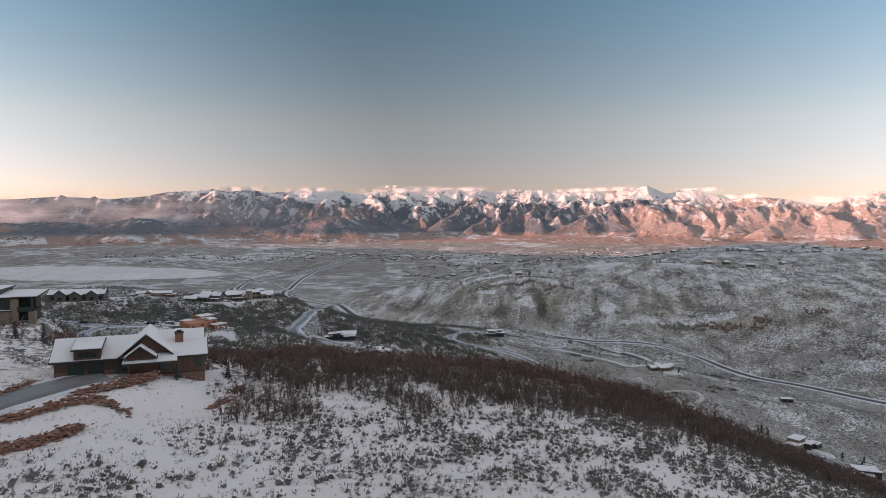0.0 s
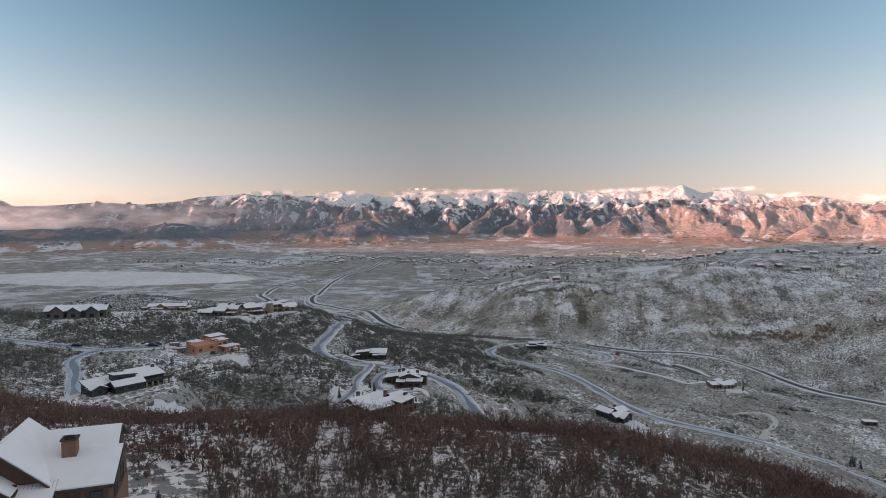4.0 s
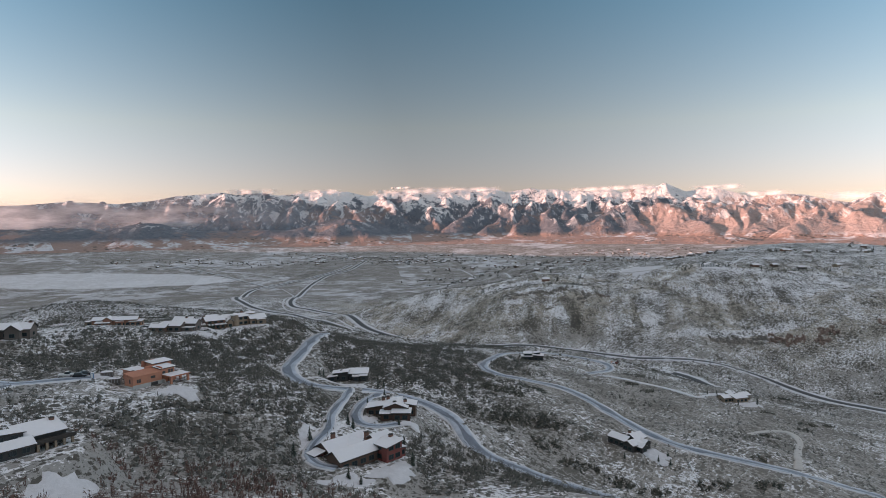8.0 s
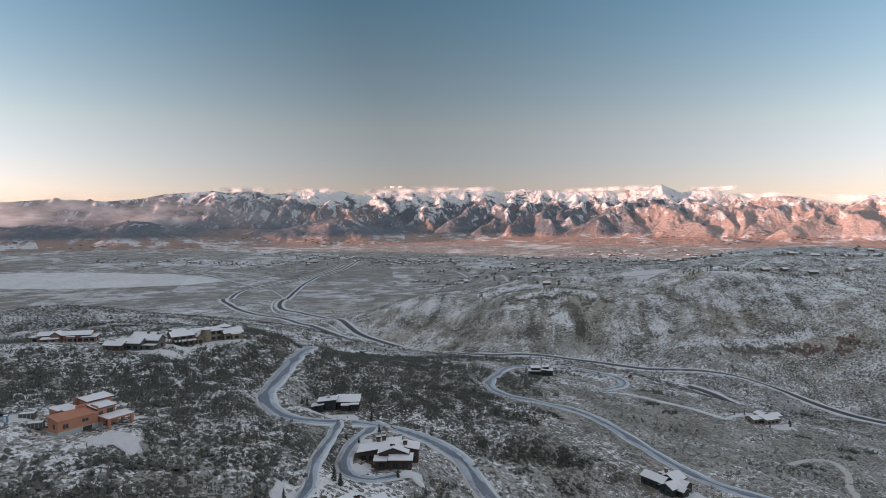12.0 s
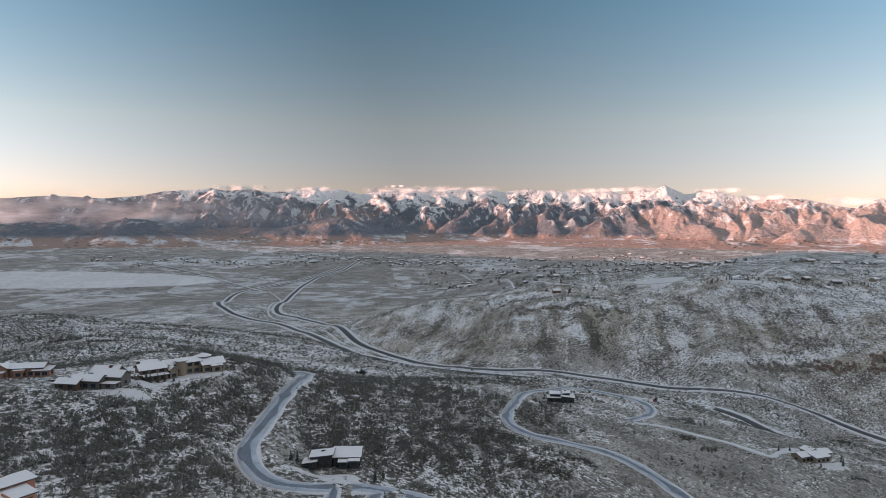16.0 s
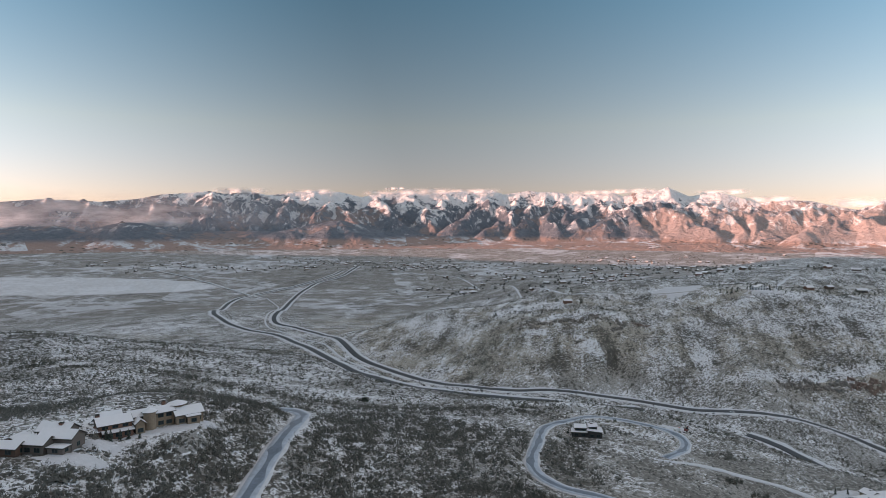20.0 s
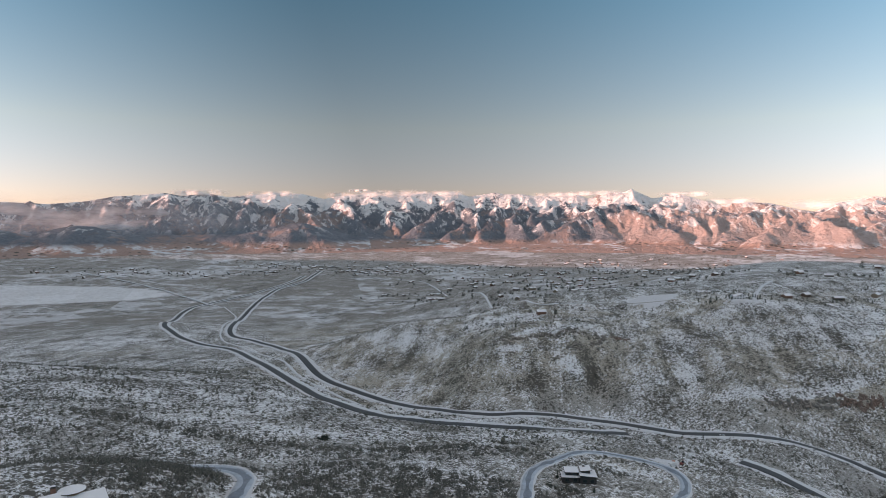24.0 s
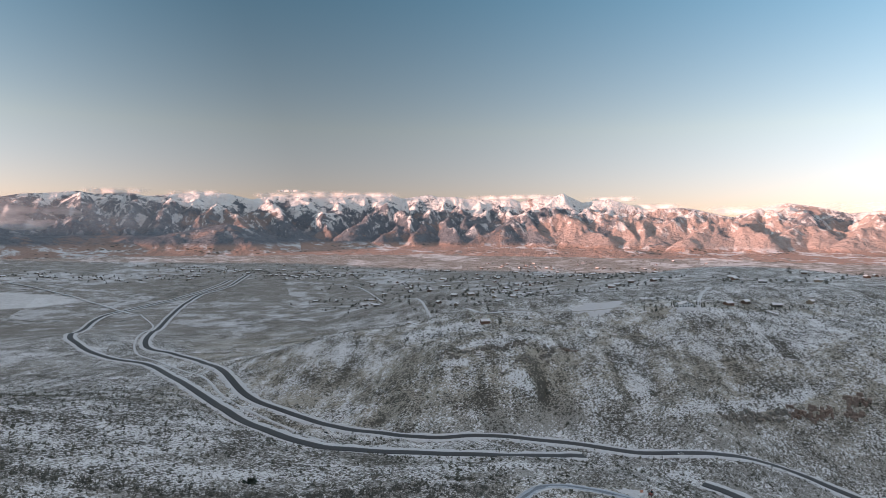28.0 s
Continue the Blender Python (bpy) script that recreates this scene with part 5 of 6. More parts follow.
    # porch
    part("porch_wall", block(-14.4, -10.6, -2.0, -1.75, 1.0, 3.0, 0.05), M_STONE, o, "low red fieldstone porch wall")
    part("porch_floor", block(-14.4, -10.6, -2.0, 0.0, DEEP, 2.3), M_STONE, o)
    for u in (-14.2, -10.8):
        part("post", block(u - 0.14, u + 0.14, -1.95, -1.67, 2.9, 4.75), M_PLANK, o)
    part("utility_meter", block(-4.2, -3.9, -0.18, 0.02, 1.0, 1.6, 0.03), M_STEEL, o, "grey metal utility meter box")
    for u in (-3.3, -2.1):
        part("condenser", block(u - 0.4, u + 0.4, -1.0, -0.3, -0.4, 0.75, 0.04), M_STEEL, o, "grey metal air-conditioner cabinet")
    part("deck", block(0.0, 3.6, 2.0, 8.5, -0.6, 0.25), M_SNOW, o, "snow-covered side terrace")
    chimney(o, -5.0, 4.8, 1.6, 1.3, 4.0, 8.5, M_STONE)
    return o


M_BOARD = scatter_mat("barn_board", (0.075, 0.038, 0.028), (0.19, 0.105, 0.075), 0.8)
m_random = M_BOARD.node_tree.nodes.new("ShaderNodeObjectInfo")
for link in list(M_BOARD.node_tree.links):
    if link.from_socket.name == "Random Per Island":
        M_BOARD.node_tree.links.new(m_random.outputs["Random"], link.to_socket)
ranch_house()


def pad_z(site):
    x, y, _ = SITES[site]
    return height(x, y)


def villa(name, site, turn, label, wings, body, second=None, chimneys=(), stone=M_STONE, windows=True, size=1.0):
    """A house of several wings. Wings: x0, x1, y0, y1, foot, eave, kind, rise, second wall?"""
    x, y, _ = SITES[site]
    o = thing(name, x, y, pad_z(site), turn, label, "house", size=size)
    for x0, x1, y0, y1, foot, eave, kind, rise, other in wings:
        m = (second or body) if other else body
        z0 = DEEP if foot <= 0 else foot
        if kind in ("gx", "gy"):
            gable_wall(o, x0, x1, y0, y1, z0, eave, rise, kind[1], m)
            gable(o, x0, x1, y0, y1, eave + 0.04, rise, kind[1])
        elif kind == "bare":
            part("wall", block(x0, x1, y0, y1, z0, eave), m, o)
            part("roof", extrude([(y0 - 0.4, eave), (y1 + 0.4, eave + rise), (y1 + 0.4, eave + rise + 0.25), (y0 - 0.4, eave + 0.25)], x0 - 0.4, x1 + 0.4, "x"), m, o, "bare sheathed roof")
        elif kind == "flat":
            part("wall", block(x0, x1, y0, y1, z0, eave), m, o)
            roof = part("roof", block(x0 - 0.5, x1 + 0.5, y0 - 0.5, y1 + 0.5, eave, eave + 0.3), M_FASCIA if rise else m, o)
            part("snow_cover", block(x0 - 0.35, x1 + 0.35, y0 - 0.35, y1 + 0.35, eave + 0.31, eave + 0.45, 0.04), M_SNOW, roof, "smooth thin snow layer")
        elif kind == "round":
            bm = bmesh.new()
            r = (x1 - x0) / 2
            bmesh.ops.create_cone(bm, cap_ends=True, segments=20, radius1=r, radius2=r, depth=eave - z0)
            bmesh.ops.translate(bm, verts=bm.verts, vec=((x0 + x1) / 2, (y0 + y1) / 2, (eave + z0) / 2))
            part("tower", bm, m, o, "round stone tower")
            cone_roof(o, (x0 + x1) / 2, (y0 + y1) / 2, r + 0.8, eave, rise)
        else:
            shed_wall(o, x0, x1, y0, y1, z0, eave, eave + rise, kind, m)
            shed(o, x0, x1, y0, y1, eave + 0.05, eave + rise + 0.05, kind)
        if windows and kind != "round":
            room = max(foot, 0)
            floors = [room + 0.9] if eave - room < 5 else [room + 0.8, room + 3.9]
            for sill in floors:
                n = max(1, int((x1 - x0) / 3.4))
                row_windows(o, "-y", y0, x0 + 0.5, x1 - 0.5, sill, min(2.0, (x1 - x0) / n * 0.6), 1.5, n)
                n = max(1, int((y1 - y0) / 4.2))
                row_windows(o, "-x", x0, y0 + 0.5, y1 - 0.5, sill, 1.5, 1.4, n)
                row_windows(o, "+x", x1, y0 + 0.5, y1 - 0.5, sill, 1.5, 1.4, n)
    for cx, cy, top in chimneys:
        chimney(o, cx, cy, 1.4, 1.1, 2.0, top - 1.1, stone)
    return o


green = villa("hillside_house", "green", 10, "dark green panelled house on a tan stone base, flat roofed", [(-12, 5, -5, 5, 3.2, 6.6, "-y", 0.8, False), (-12, 5, -5.2, 5, 0, 3.2, "flat", 1, True), (-14, 2, -2, 8, 6.4, 8.4, "flat", 1, False)], M_GREEN, M_TAN, windows=False, size=0.88)
for u in (5.9, 10.0):
    part("post", block(u - 0.8, u + 0.8, -5.0, -3.6, DEEP, 3.0 if u > 8 else 6.4, 0.05), M_TAN, green, "tan fieldstone pillar")
part("post", block(9.8, 10.2, -4.7, -4.3, 3.3, 6.6), M_PLANK, green)
part("wall", block(5, 9.4, 0.5, 5.0, DEEP, 6.5), M_GREEN, green)
part("balcony", block(5, 10.6, -4.8, 3.5, 3.0, 3.3), M_FASCIA, green)
part("railing", block(5, 10.6, -4.8, -4.7, 3.3, 4.3), M_GREEN, green)
shed(green, 5, 11, -5, 5, 6.7, 7.5, "-y", 0.4)

deck = villa("deck_house", "deck", 46, "long low black house with snowy shed roofs and stone columns", [
    (0, 13, -2, 7, 0, 3.6, "-y", 2.3, False), (-10, 2, -7, 0, 0, 3.0, "gx", 1.5, False), (-18, -3, 0, 7, 0, 3.0, "-y", 1.7, False), (-8, 1, -1, 4, 3.0, 5.6, "+x", 0.9, False), (-18, -12, -4, 1, 0, 2.8, "gy", 1.2, False)], M_DARK, M_TAN, [(11.5, 5.5, 7.6)], size=0.74)
for i in range(5):
    u = 3.0 + i * 2.6
    part("column", block(u - 0.4, u + 0.4, -6.9 + 0.2 * i, -6.1 + 0.2 * i, DEEP, 2.6, 0.05), M_TAN, deck, "tan fieldstone deck column")
part("deck", block(2.4, 14.2, -7.0, -2.0, 2.3, 2.6), M_FASCIA, deck, "raised dark timber deck")
part("railing", block(2.4, 14.2, -7.0, -6.92, 2.6, 3.6), M_FASCIA, deck)
for i in range(3):
    part("patio_seat", block(5 + i * 2.2, 6.2 + i * 2.2, -6.2, -5.2, 2.6, 3.2, 0.08), M_DARK, deck, "covered dark patio seat")

raw = villa("unfinished_house", "raw", 50, "unfinished house of bare orange sheathing with flat snowy roofs", [
    (-12, 2, 1.2, 8.2, 0, 5.4, "bare", 0.9, False), (2, 9, 2.4, 8.6, 0, 6.2, "-y", 0.5, False), (2.5, 12, 9.4, 15.5, 0, 7.6, "-y", 0.5, False), (-5.5, 1.4, 14.5, 21, 0, 5.2, "flat", 0, False), (-4, 2.4, 8.3, 14.4, 0, 5.0, "-y", 0.4, False), (2.6, 12, -4.6, 2.2, 3.0, 3.4, "flat", 0, False)], M_OSB, windows=False, size=0.84)
part("parapet", block(-2.2, 2.6, 8.3, 8.7, 4.8, 7.6), M_OSB, raw, "bare sheathed fin wall")
part("parapet", block(2.0, 2.4, 1.6, 6.4, 6.1, 7.4), M_OSB, raw, "bare sheathed fin wall")
part("parapet", block(0.6, 7.4, 15.6, 15.9, 6.0, 8.6), M_OSB, raw, "bare sheathed fin wall")
for u, v in ((11.6, -4.2), (11.6, 1.8), (3.0, -4.2), (3.0, 1.8)):
    part("post", block(u - 0.45, u + 0.45, v - 0.45, v + 0.45, DEEP, 3.0), M_OSB, raw)
part("wall", block(5.6, 9.0, 1.6, 2.2, DEEP, 3.0), M_OSB, raw)
part("foundation", block(-12.1, 2.1, 1.08, 1.3, DEEP, 1.7), M_CONCRETE, raw, "grey poured concrete footing")
part("foundation", block(-12.12, -11.9, 1.3, 8.2, DEEP, 1.0), M_CONCRETE, raw, "grey poured concrete footing")
part("foundation", block(2.0, 2.2, -1.2, 1.2, DEEP, 1.8), M_CONCRETE, raw, "grey poured concrete wing wall")
# openings are dark slabs on the walls; unlit insides put into the colour
part("dark_door_panel", block(-3.6, -0.4, 1.0, 1.2, -0.4, 1.5), M_DARK, raw, "dark panel for the unlit inside of a doorway")
for u, v, z, w, h in ((-9.4, 1.2, 2.5, 1.9, 1.6), (-2.6, 1.2, 3.3, 2.2, 1.1), (3.6, 2.4, 3.5, 1.5, 1.5), (7.0, 2.4, 3.5, 2.4, 1.9), (6.6, 9.4, 5.0, 2.0, 1.6), (-4.0, 14.5, 3.2, 0.7, 0.7)):
    dark_panel = part("window_opening", block(u - w / 2, u + w / 2, v - 0.06, v + 0.1, z, z + h), M_DARK, raw, "dark panel for the unlit inside of an unglazed window")
    part("stud", block(u - 0.05, u + 0.05, v - 0.1, v - 0.04, z, z + h), M_OSB, dark_panel)
part("window_opening", block(-12.08, -11.9, 3.4, 4.4, 2.4, 4.2), M_DARK, raw, "dark panel for the unlit inside of an unglazed window")

villa("courtyard_house", "court", 40, "brown and red chalet with broad snowy gables and three chimneys", [
    (-11, 8, -4, 3.5, 0, 3.8, "gx", 2.3, False), (-8, 9, 6, 14, 0, 3.6, "gx", 2.2, False), (0, 6.5, 2, 8, 0, 3.8, "gy", 2.0, False), (5, 12, -8.5, -1.5, 0, 5.0, "-x", 1.1, True), (11.6, 14, -8, -4, 0, 2.9, "+x", 0.6, True), (7, 14, -1, 5, 0, 4.8, "gx", 1.8, False), (-12.5, -9, 8, 12, 0, 2.8, "-x", 0.8, True)], M_BROWN, M_RED, [(-1, 13.4, 7.8), (7.0, 4.6, 8.4), (11.4, -3.4, 8.2)])
villa("ring_house", "ring", -8, "reddish brown lodge with stacked snowy shed roofs", [
    (-10.5, -3.5, 1, 8, 0, 3.2, "-x", 1.4, False), (-4.5, 4, 4, 11, 0, 4.2, "-x", 1.3, False), (-2.5, 7.5, -3, 6, 0, 4.7, "gy", 1.8, True), (6.8, 10.8, 1, 7.5, 0, 4.4, "+x", 1.0, False), (-3.6, 1.2, -5.6, -2.6, 0, 2.8, "-y", 0.7, True), (1.5, 9, -6.2, -2.6, 0, 3.3, "-y", 1.0, True)], M_BROWN, M_PLANK, [(-4, 8.5, 7.2), (-2, 9.2, 7.4), (6.2, 3, 7.8), (2, -0.5, 7.9)])
villa("bend_house", "bend", -4, "black timber house with two snowy shed roofs by the road bend", [
    (-9.5, -1, -2, 5, 0, 4.0, "-x", 1.0, False), (-0.6, 10, -1, 6, 0, 3.5, "-y", 1.6, False), (-12, -7, -4, 1, 0, 2.3, "-x", 0.9, False), (2, 5.2, -3.4, -0.7, 0, 2.5, "-y", 0.6, False), (6, 9.6, -3.2, -0.7, 0, 2.8, "-y", 0.6, False)], M_DARK, M_TAN, chimneys=[(-5, 3, 6.0)], size=0.95)
villa("sage_house", "sage", -62, "black house with staggered snowy gables beside the lower road", [
    (-11, 1, -5, 2.5, 0, 3.8, "gx", 1.7, False), (-4, 4.5, 0, 8, 0, 4.6, "gy", 1.9, False), (1, 8, -7, 1, 0, 3.6, "gy", 1.7, False), (4, 9, 1.5, 6.5, 0, 3.4, "gx", 1.4, False), (7, 11.5, -3.8, 0.4, 0, 3.0, "gx", 1.3, False), (-8, -2, 2, 8, 0, 3.4, "gy", 1.5, False)], M_DARK, chimneys=[(-4, 5, 7.6), (-3.5, -0.5, 7.2)], size=0.95)
villa("knoll_house", "knoll", -14, "dark low house of stepped snowy flat roofs inside a road loop", [
    (-10, 0, -3, 3, 0, 3.0, "-y", 0.5, False), (-8, -1, -1, 5, 3.0, 5.2, "-y", 0.6, False), (0, 9, -4, 6, 0, 3.8, "+x", 0.8, False), (1, 6, 0, 7, 3.6, 5.6, "-x", 0.7, False)], M_DARK, chimneys=[(3, 6, 7.6)])
villa("valley_house", "valley", 12, "tan stone house with wide snowy roofs in the sage", [
    (-13, -2, -2, 6, 0, 3.6, "gx", 1.5, False), (-5, 7, -6, 1, 0, 3.4, "-y", 1.6, False), (4, 13, -2, 6, 0, 3.8, "gx", 1.6, False), (-2, 6, 2, 9, 0, 4.6, "gy", 1.4, False)], M_TAN, M_DARK, [(2, 5, 7.2)])
villa("towered_house", "tower", 32, "stone and red timber house with round snow-capped towers", [
    (-22, -17.5, -4, 0.5, 0, 3.2, "round", 1.0, False), (-19, -7, -4, 5, 0, 5.4, "gx", 2.0, True), (-17, -9, 3.5, 9, 0, 6.0, "gx", 1.7, True), (-17.5, -7, -6.2, -3.6, 0, 2.5, "-y", 0.7, True), (-6, -2.6, -6, 0, 0, 4.4, "gy", 1.4, False), (-2.2, 2.6, -4.2, 0.6, 0, 7.4, "round", 1.5, False), (-7, 10, -1, 6, 0, 5.8, "gx", 1.6, False), (10, 21, -4, 5, 0, 4.0, "gx", 2.2, False), (9, 16, 0, 7, 3, 7.2, "round", 1.5, False), (14, 19, -6, -3, 0, 3.2, "-y", 0.7, False)], M_TAN, M_STONE, [(-17.8, 4.0, 9.0), (7.5, 5.2, 9.8)], size=0.94)
villa("grey_house", "grey", -14, "grey sided house of many small snowy gables", [
    (-4, 9, 0, 7, 0, 4.4, "gx", 2.0, False), (-10, 2, -5, 2, 0, 3.6, "gx", 1.8, False), (-16, -6, -8, -2, 0, 2.9, "gx", 1.5, True), (-9, 3, 5.5, 12, 0, 4.6, "gx", 2.2, False), (3, 9, -4.4, -0.5, 0, 2.3, "flat", 1, False), (-17, -11, -1, 5, 0, 2.8, "gy", 1.3, True)], M_GREY, M_BROWN, [(-1, 8, 8.2)], size=0.95)
villa("adobe_house", "adobe", 6, "orange adobe house with low snowy roofs and stone bays", [
    (-13, 0, -2, 6, 0, 4.2, "gx", 1.5, False), (-10, -2, -6, -1.6, 0, 2.7, "-y", 0.8, False), (0, 14, -3, 5, 0, 4.2, "gx", 1.5, False), (2, 6, -5, -2.6, 0, 3.4, "flat", 0, False), (-18, -12.6, 0, 6, 0, 3.0, "flat", 1, True), (10, 17, -4.6, 2, 0, 2.9, "-y", 0.6, False), (-6, -1, -4, 3, 0, 4.6, "gy", 1.6, False)], M_ADOBE, M_TAN, [(1, 4, 6.8)], size=0.92)
villa("gabled_house", "gables", 6, "grey house with a row of steep snowy gables", [
    (-15, 15, -2, 6, 0, 4.0, "gx", 2.2, False), (-11, -5, -5, 2, 0, 4.2, "gy", 2.4, False), (-3, 3, -5, 2, 0, 3.8, "gy", 2.0, False), (6, 12, -5, 2, 0, 4.0, "gy", 2.2, False)], M_GREY, M_DARK, [(14, 2, 8)])
villa("lowland_house", "low_a", 30, "tan house with a cascade of snowy flat roofs", [
    (-12, -3, -2, 6, 0, 4.6, "flat", 1, False), (-6, 4, 0, 8, 3, 6.8, "flat", 1, False), (0, 8, -5, 2, 0, 4.0, "flat", 1, True), (6, 13, -7, 0, 0, 3.2, "flat", 1, True), (5, 14, 4, 11, 0, 4.2, "flat", 1, False)], M_TAN, M_DARK)
villa("lowland_house", "low_b", -10, "dark house with two broad snowy shed roofs", [
    (-12, 0, -5, 3, 0, 3.6, "-x", 1.4, False), (-2, 12, -3, 6, 0, 4.6, "+x", 1.4, False), (2, 6, -6, -2, 0, 3.2, "-y", 0.8, False)], M_DARK, chimneys=[(-3, 2, 6.8)])
villa("lowland_cabin", "low_c", -18, "small brown cabin with a snowy flat roof", [(-5, 5, -3, 3, 0, 3.0, "flat", 1, False)], M_BROWN)
villa("rim_house", "rim", 5, "white farmhouse among dark conifers on the mesa rim", [
    (-10, 0, -3, 5, 0, 4.0, "gx", 2.0, False), (-2, 8, -4, 4, 0, 5.4, "gy", 2.2, False), (7, 14, -2, 4, 0, 3.0, "gx", 1.4, False)], M_SNOW, M_GREY, [(3, 3, 9)])

# retaining wall that climbs behind the ridge houses
for (ax, ay), (bx, by) in (((-140, 482), (-127, 487)), ((-127, 487), (-114, 496)), ((-114, 496), (-104, 509))):
    az, bz = height(ax, ay), height(bx, by)
    long = math.hypot(bx - ax, by - ay)
    keep_wall = thing("retaining_wall", ax, ay, min(az, bz), math.degrees(math.atan2(by - ay, bx - ax)), "dark timber retaining wall capped with snow", "wall", "retaining walls on the ridge")
    part("wall", block(0, long, -0.25, 0.25, -3, 2.0), M_DARK, keep_wall)
    part("snow_cover", block(0, long, -0.4, 0.4, 2.01, 2.2, 0.05), M_SNOW, keep_wall)


# ---- conifers, rocks, walls, vehicles, far town ----
def spruce(x, y, tall, label="snow-dusted young spruce beside the house"):
    o = thing("spruce", x, y, height(x, y) - 0.1, random.uniform(0, 360), label, "tree", "spruces round the houses")
    bm = bmesh.new()
    bmesh.ops.create_cone(bm, cap_ends=True, segments=7, radius1=tall * 0.03, radius2=tall * 0.006, depth=tall * 0.96)
    bmesh.ops.translate(bm, verts=bm.verts, vec=(0, 0, tall * 0.48))
    part("trunk", bm, M_BARK, o)
    r = random.Random(int(tall * 100))
    verts, faces = [], []
    for k in range(170):
        h = r.random() ** 0.75
        reach = tall * 0.24 * (1 - h) ** 0.85 * r.uniform(0.7, 1.1) + 0.08
        a, z = r.uniform(0, 6.283), tall * (0.08 + 0.9 * h)
        c, s = math.cos(a), math.sin(a)
        w = reach * 0.24 + 0.03
        i = len(verts)
        verts += [(0, 0, z), (c * reach * 0.6 - s * w, s * reach * 0.6 + c * w, z - reach * 0.2), (c * reach, s * reach, z - reach * 0.38), (c * reach * 0.6 + s * w, s * reach * 0.6 - c * w, z - reach * 0.2), (c * reach * 0.5, s * reach * 0.5, z - reach * 0.05)]
        faces += [(i, i + 1, i + 4), (i + 1, i + 2, i + 4), (i + 2, i + 3, i + 4), (i + 3, i, i + 4)]
    me = raw_mesh("crown", np.array(verts), np.array(faces), M_NEEDLE)
    crown = new("crown", me)
    crown.parent = o
    return o


SPRUCES = [(-21.2, 117, 3.0), (-27.9, 111.2, 2.8), (-64, 146, 4.5), (-70, 147, 4.0), (-23, 336, 5.5), (-27, 322, 5.5), (-10, 352, 5), (-8, 350, 4.5), (13, 318, 5), (11, 340, 5.5), (-8, 305, 4), (-4, 303, 3.5), (2, 438, 5), (5, 441, 4.5), (5, 419, 4), (-8, 404, 3), (-3, 398, 3), (10, 362, 3.5), (-27, 449, 5), (-29, 446, 4.5), (17, 392, 3.5), (143, 410, 3.6), (150, 414, 3.2), (148, 407, 3.4), (126, 412, 3.4), (140, 632, 3.8), (131, 658, 5), (128, 656, 4.6), (303, 576, 5.5), (308, 584, 5), (298, 600, 5.5), (280, 596, 4.6), (285, 573, 4.4), (272, 596, 4.4), (-97, 498, 5.5), (-95, 497, 5), (-92.5, 499, 4.6), (-90, 500, 4.2), (-86, 500, 3.2), (284, 420, 7), (287, 417, 6.5), (279, 412, 6.5), (275, 410, 6), (324, 374, 6), (330, 398, 5.5), (345, 396, 6), (291, 384, 5)]
for sx, sy, tall in SPRUCES:
    spruce(sx, sy, tall)
rr6 = random.Random(8)
for k in range(26):
    spruce(542 + rr6.gauss(0, 26), 1086 + rr6.gauss(0, 12), rr6.uniform(5, 9), "dark conifer by the rim farmhouse")
for k in range(20):
    spruce(640 + 12 * k + rr6.uniform(-5, 5), 1098 + rr6.uniform(-8, 8), rr6.uniform(4, 8), "dark conifer in a windbreak row on the mesa")

# one round juniper stands alone below the highway
jx, jy = np.array([-5.0] * 9) + rng.normal(0, 0.9, 9), np.array([742.0] * 9) + rng.normal(0, 0.9, 9)
tufts("juniper", jx, jy, rng.uniform(1.6, 3.0, 9), 90, 0.3, M_NEEDLE, "lone dark round juniper on the snowy flat", 0.9)


def rock_mesh(seed, material):
    """An angular boulder about one metre across."""
    r = random.Random(seed)
    bm = bmesh.new()
    bmesh.ops.create_icosphere(bm, subdivisions=1, radius=0.5)
    for v in bm.verts:
        v.co *= r.uniform(0.72, 1.18)
        v.co.z *= 0.85
    for _ in range(5):
        n = Vector((r.uniform(-1, 1), r.uniform(-1, 1), r.uniform(-0.4, 1))).normalized()
        bmesh.ops.bisect_plane(bm, geom=list(bm.verts) + list(bm.edges) + list(bm.faces), plane_co=n * 0.27, plane_no=n, clear_outer=True)
        edges = [e for e in bm.edges if e.is_boundary]
        if edges:
            bmesh.ops.holes_fill(bm, edges=edges)
    me = bpy.data.meshes.new("stone")
    bm.to_mesh(me)
    bm.free()
    me.materials.append(material)
    return me


M_ROCK = scatter_mat("sandstone", (0.13, 0.055, 0.04), (0.40, 0.21, 0.155), 0.9)
rock_info = M_ROCK.node_tree.nodes.new("ShaderNodeObjectInfo")
for link in list(M_ROCK.node_tree.links):
    if link.from_socket.name == "Random Per Island":
        M_ROCK.node_tree.links.new(rock_info.outputs["Random"], link.to_socket)
M_CLIFF = mat("dark_cliff_rock", (0.27, 0.242, 0.218), 0.9, vary=0.45, scale=0.2, bump=0.8)
M_REDCLIFF = mat("red_cliff_rock", (0.28, 0.20, 0.168), 0.9, vary=0.4, scale=0.2, bump=0.8)
ROCKS = [rock_mesh(20 + k, M_ROCK) for k in range(7)]


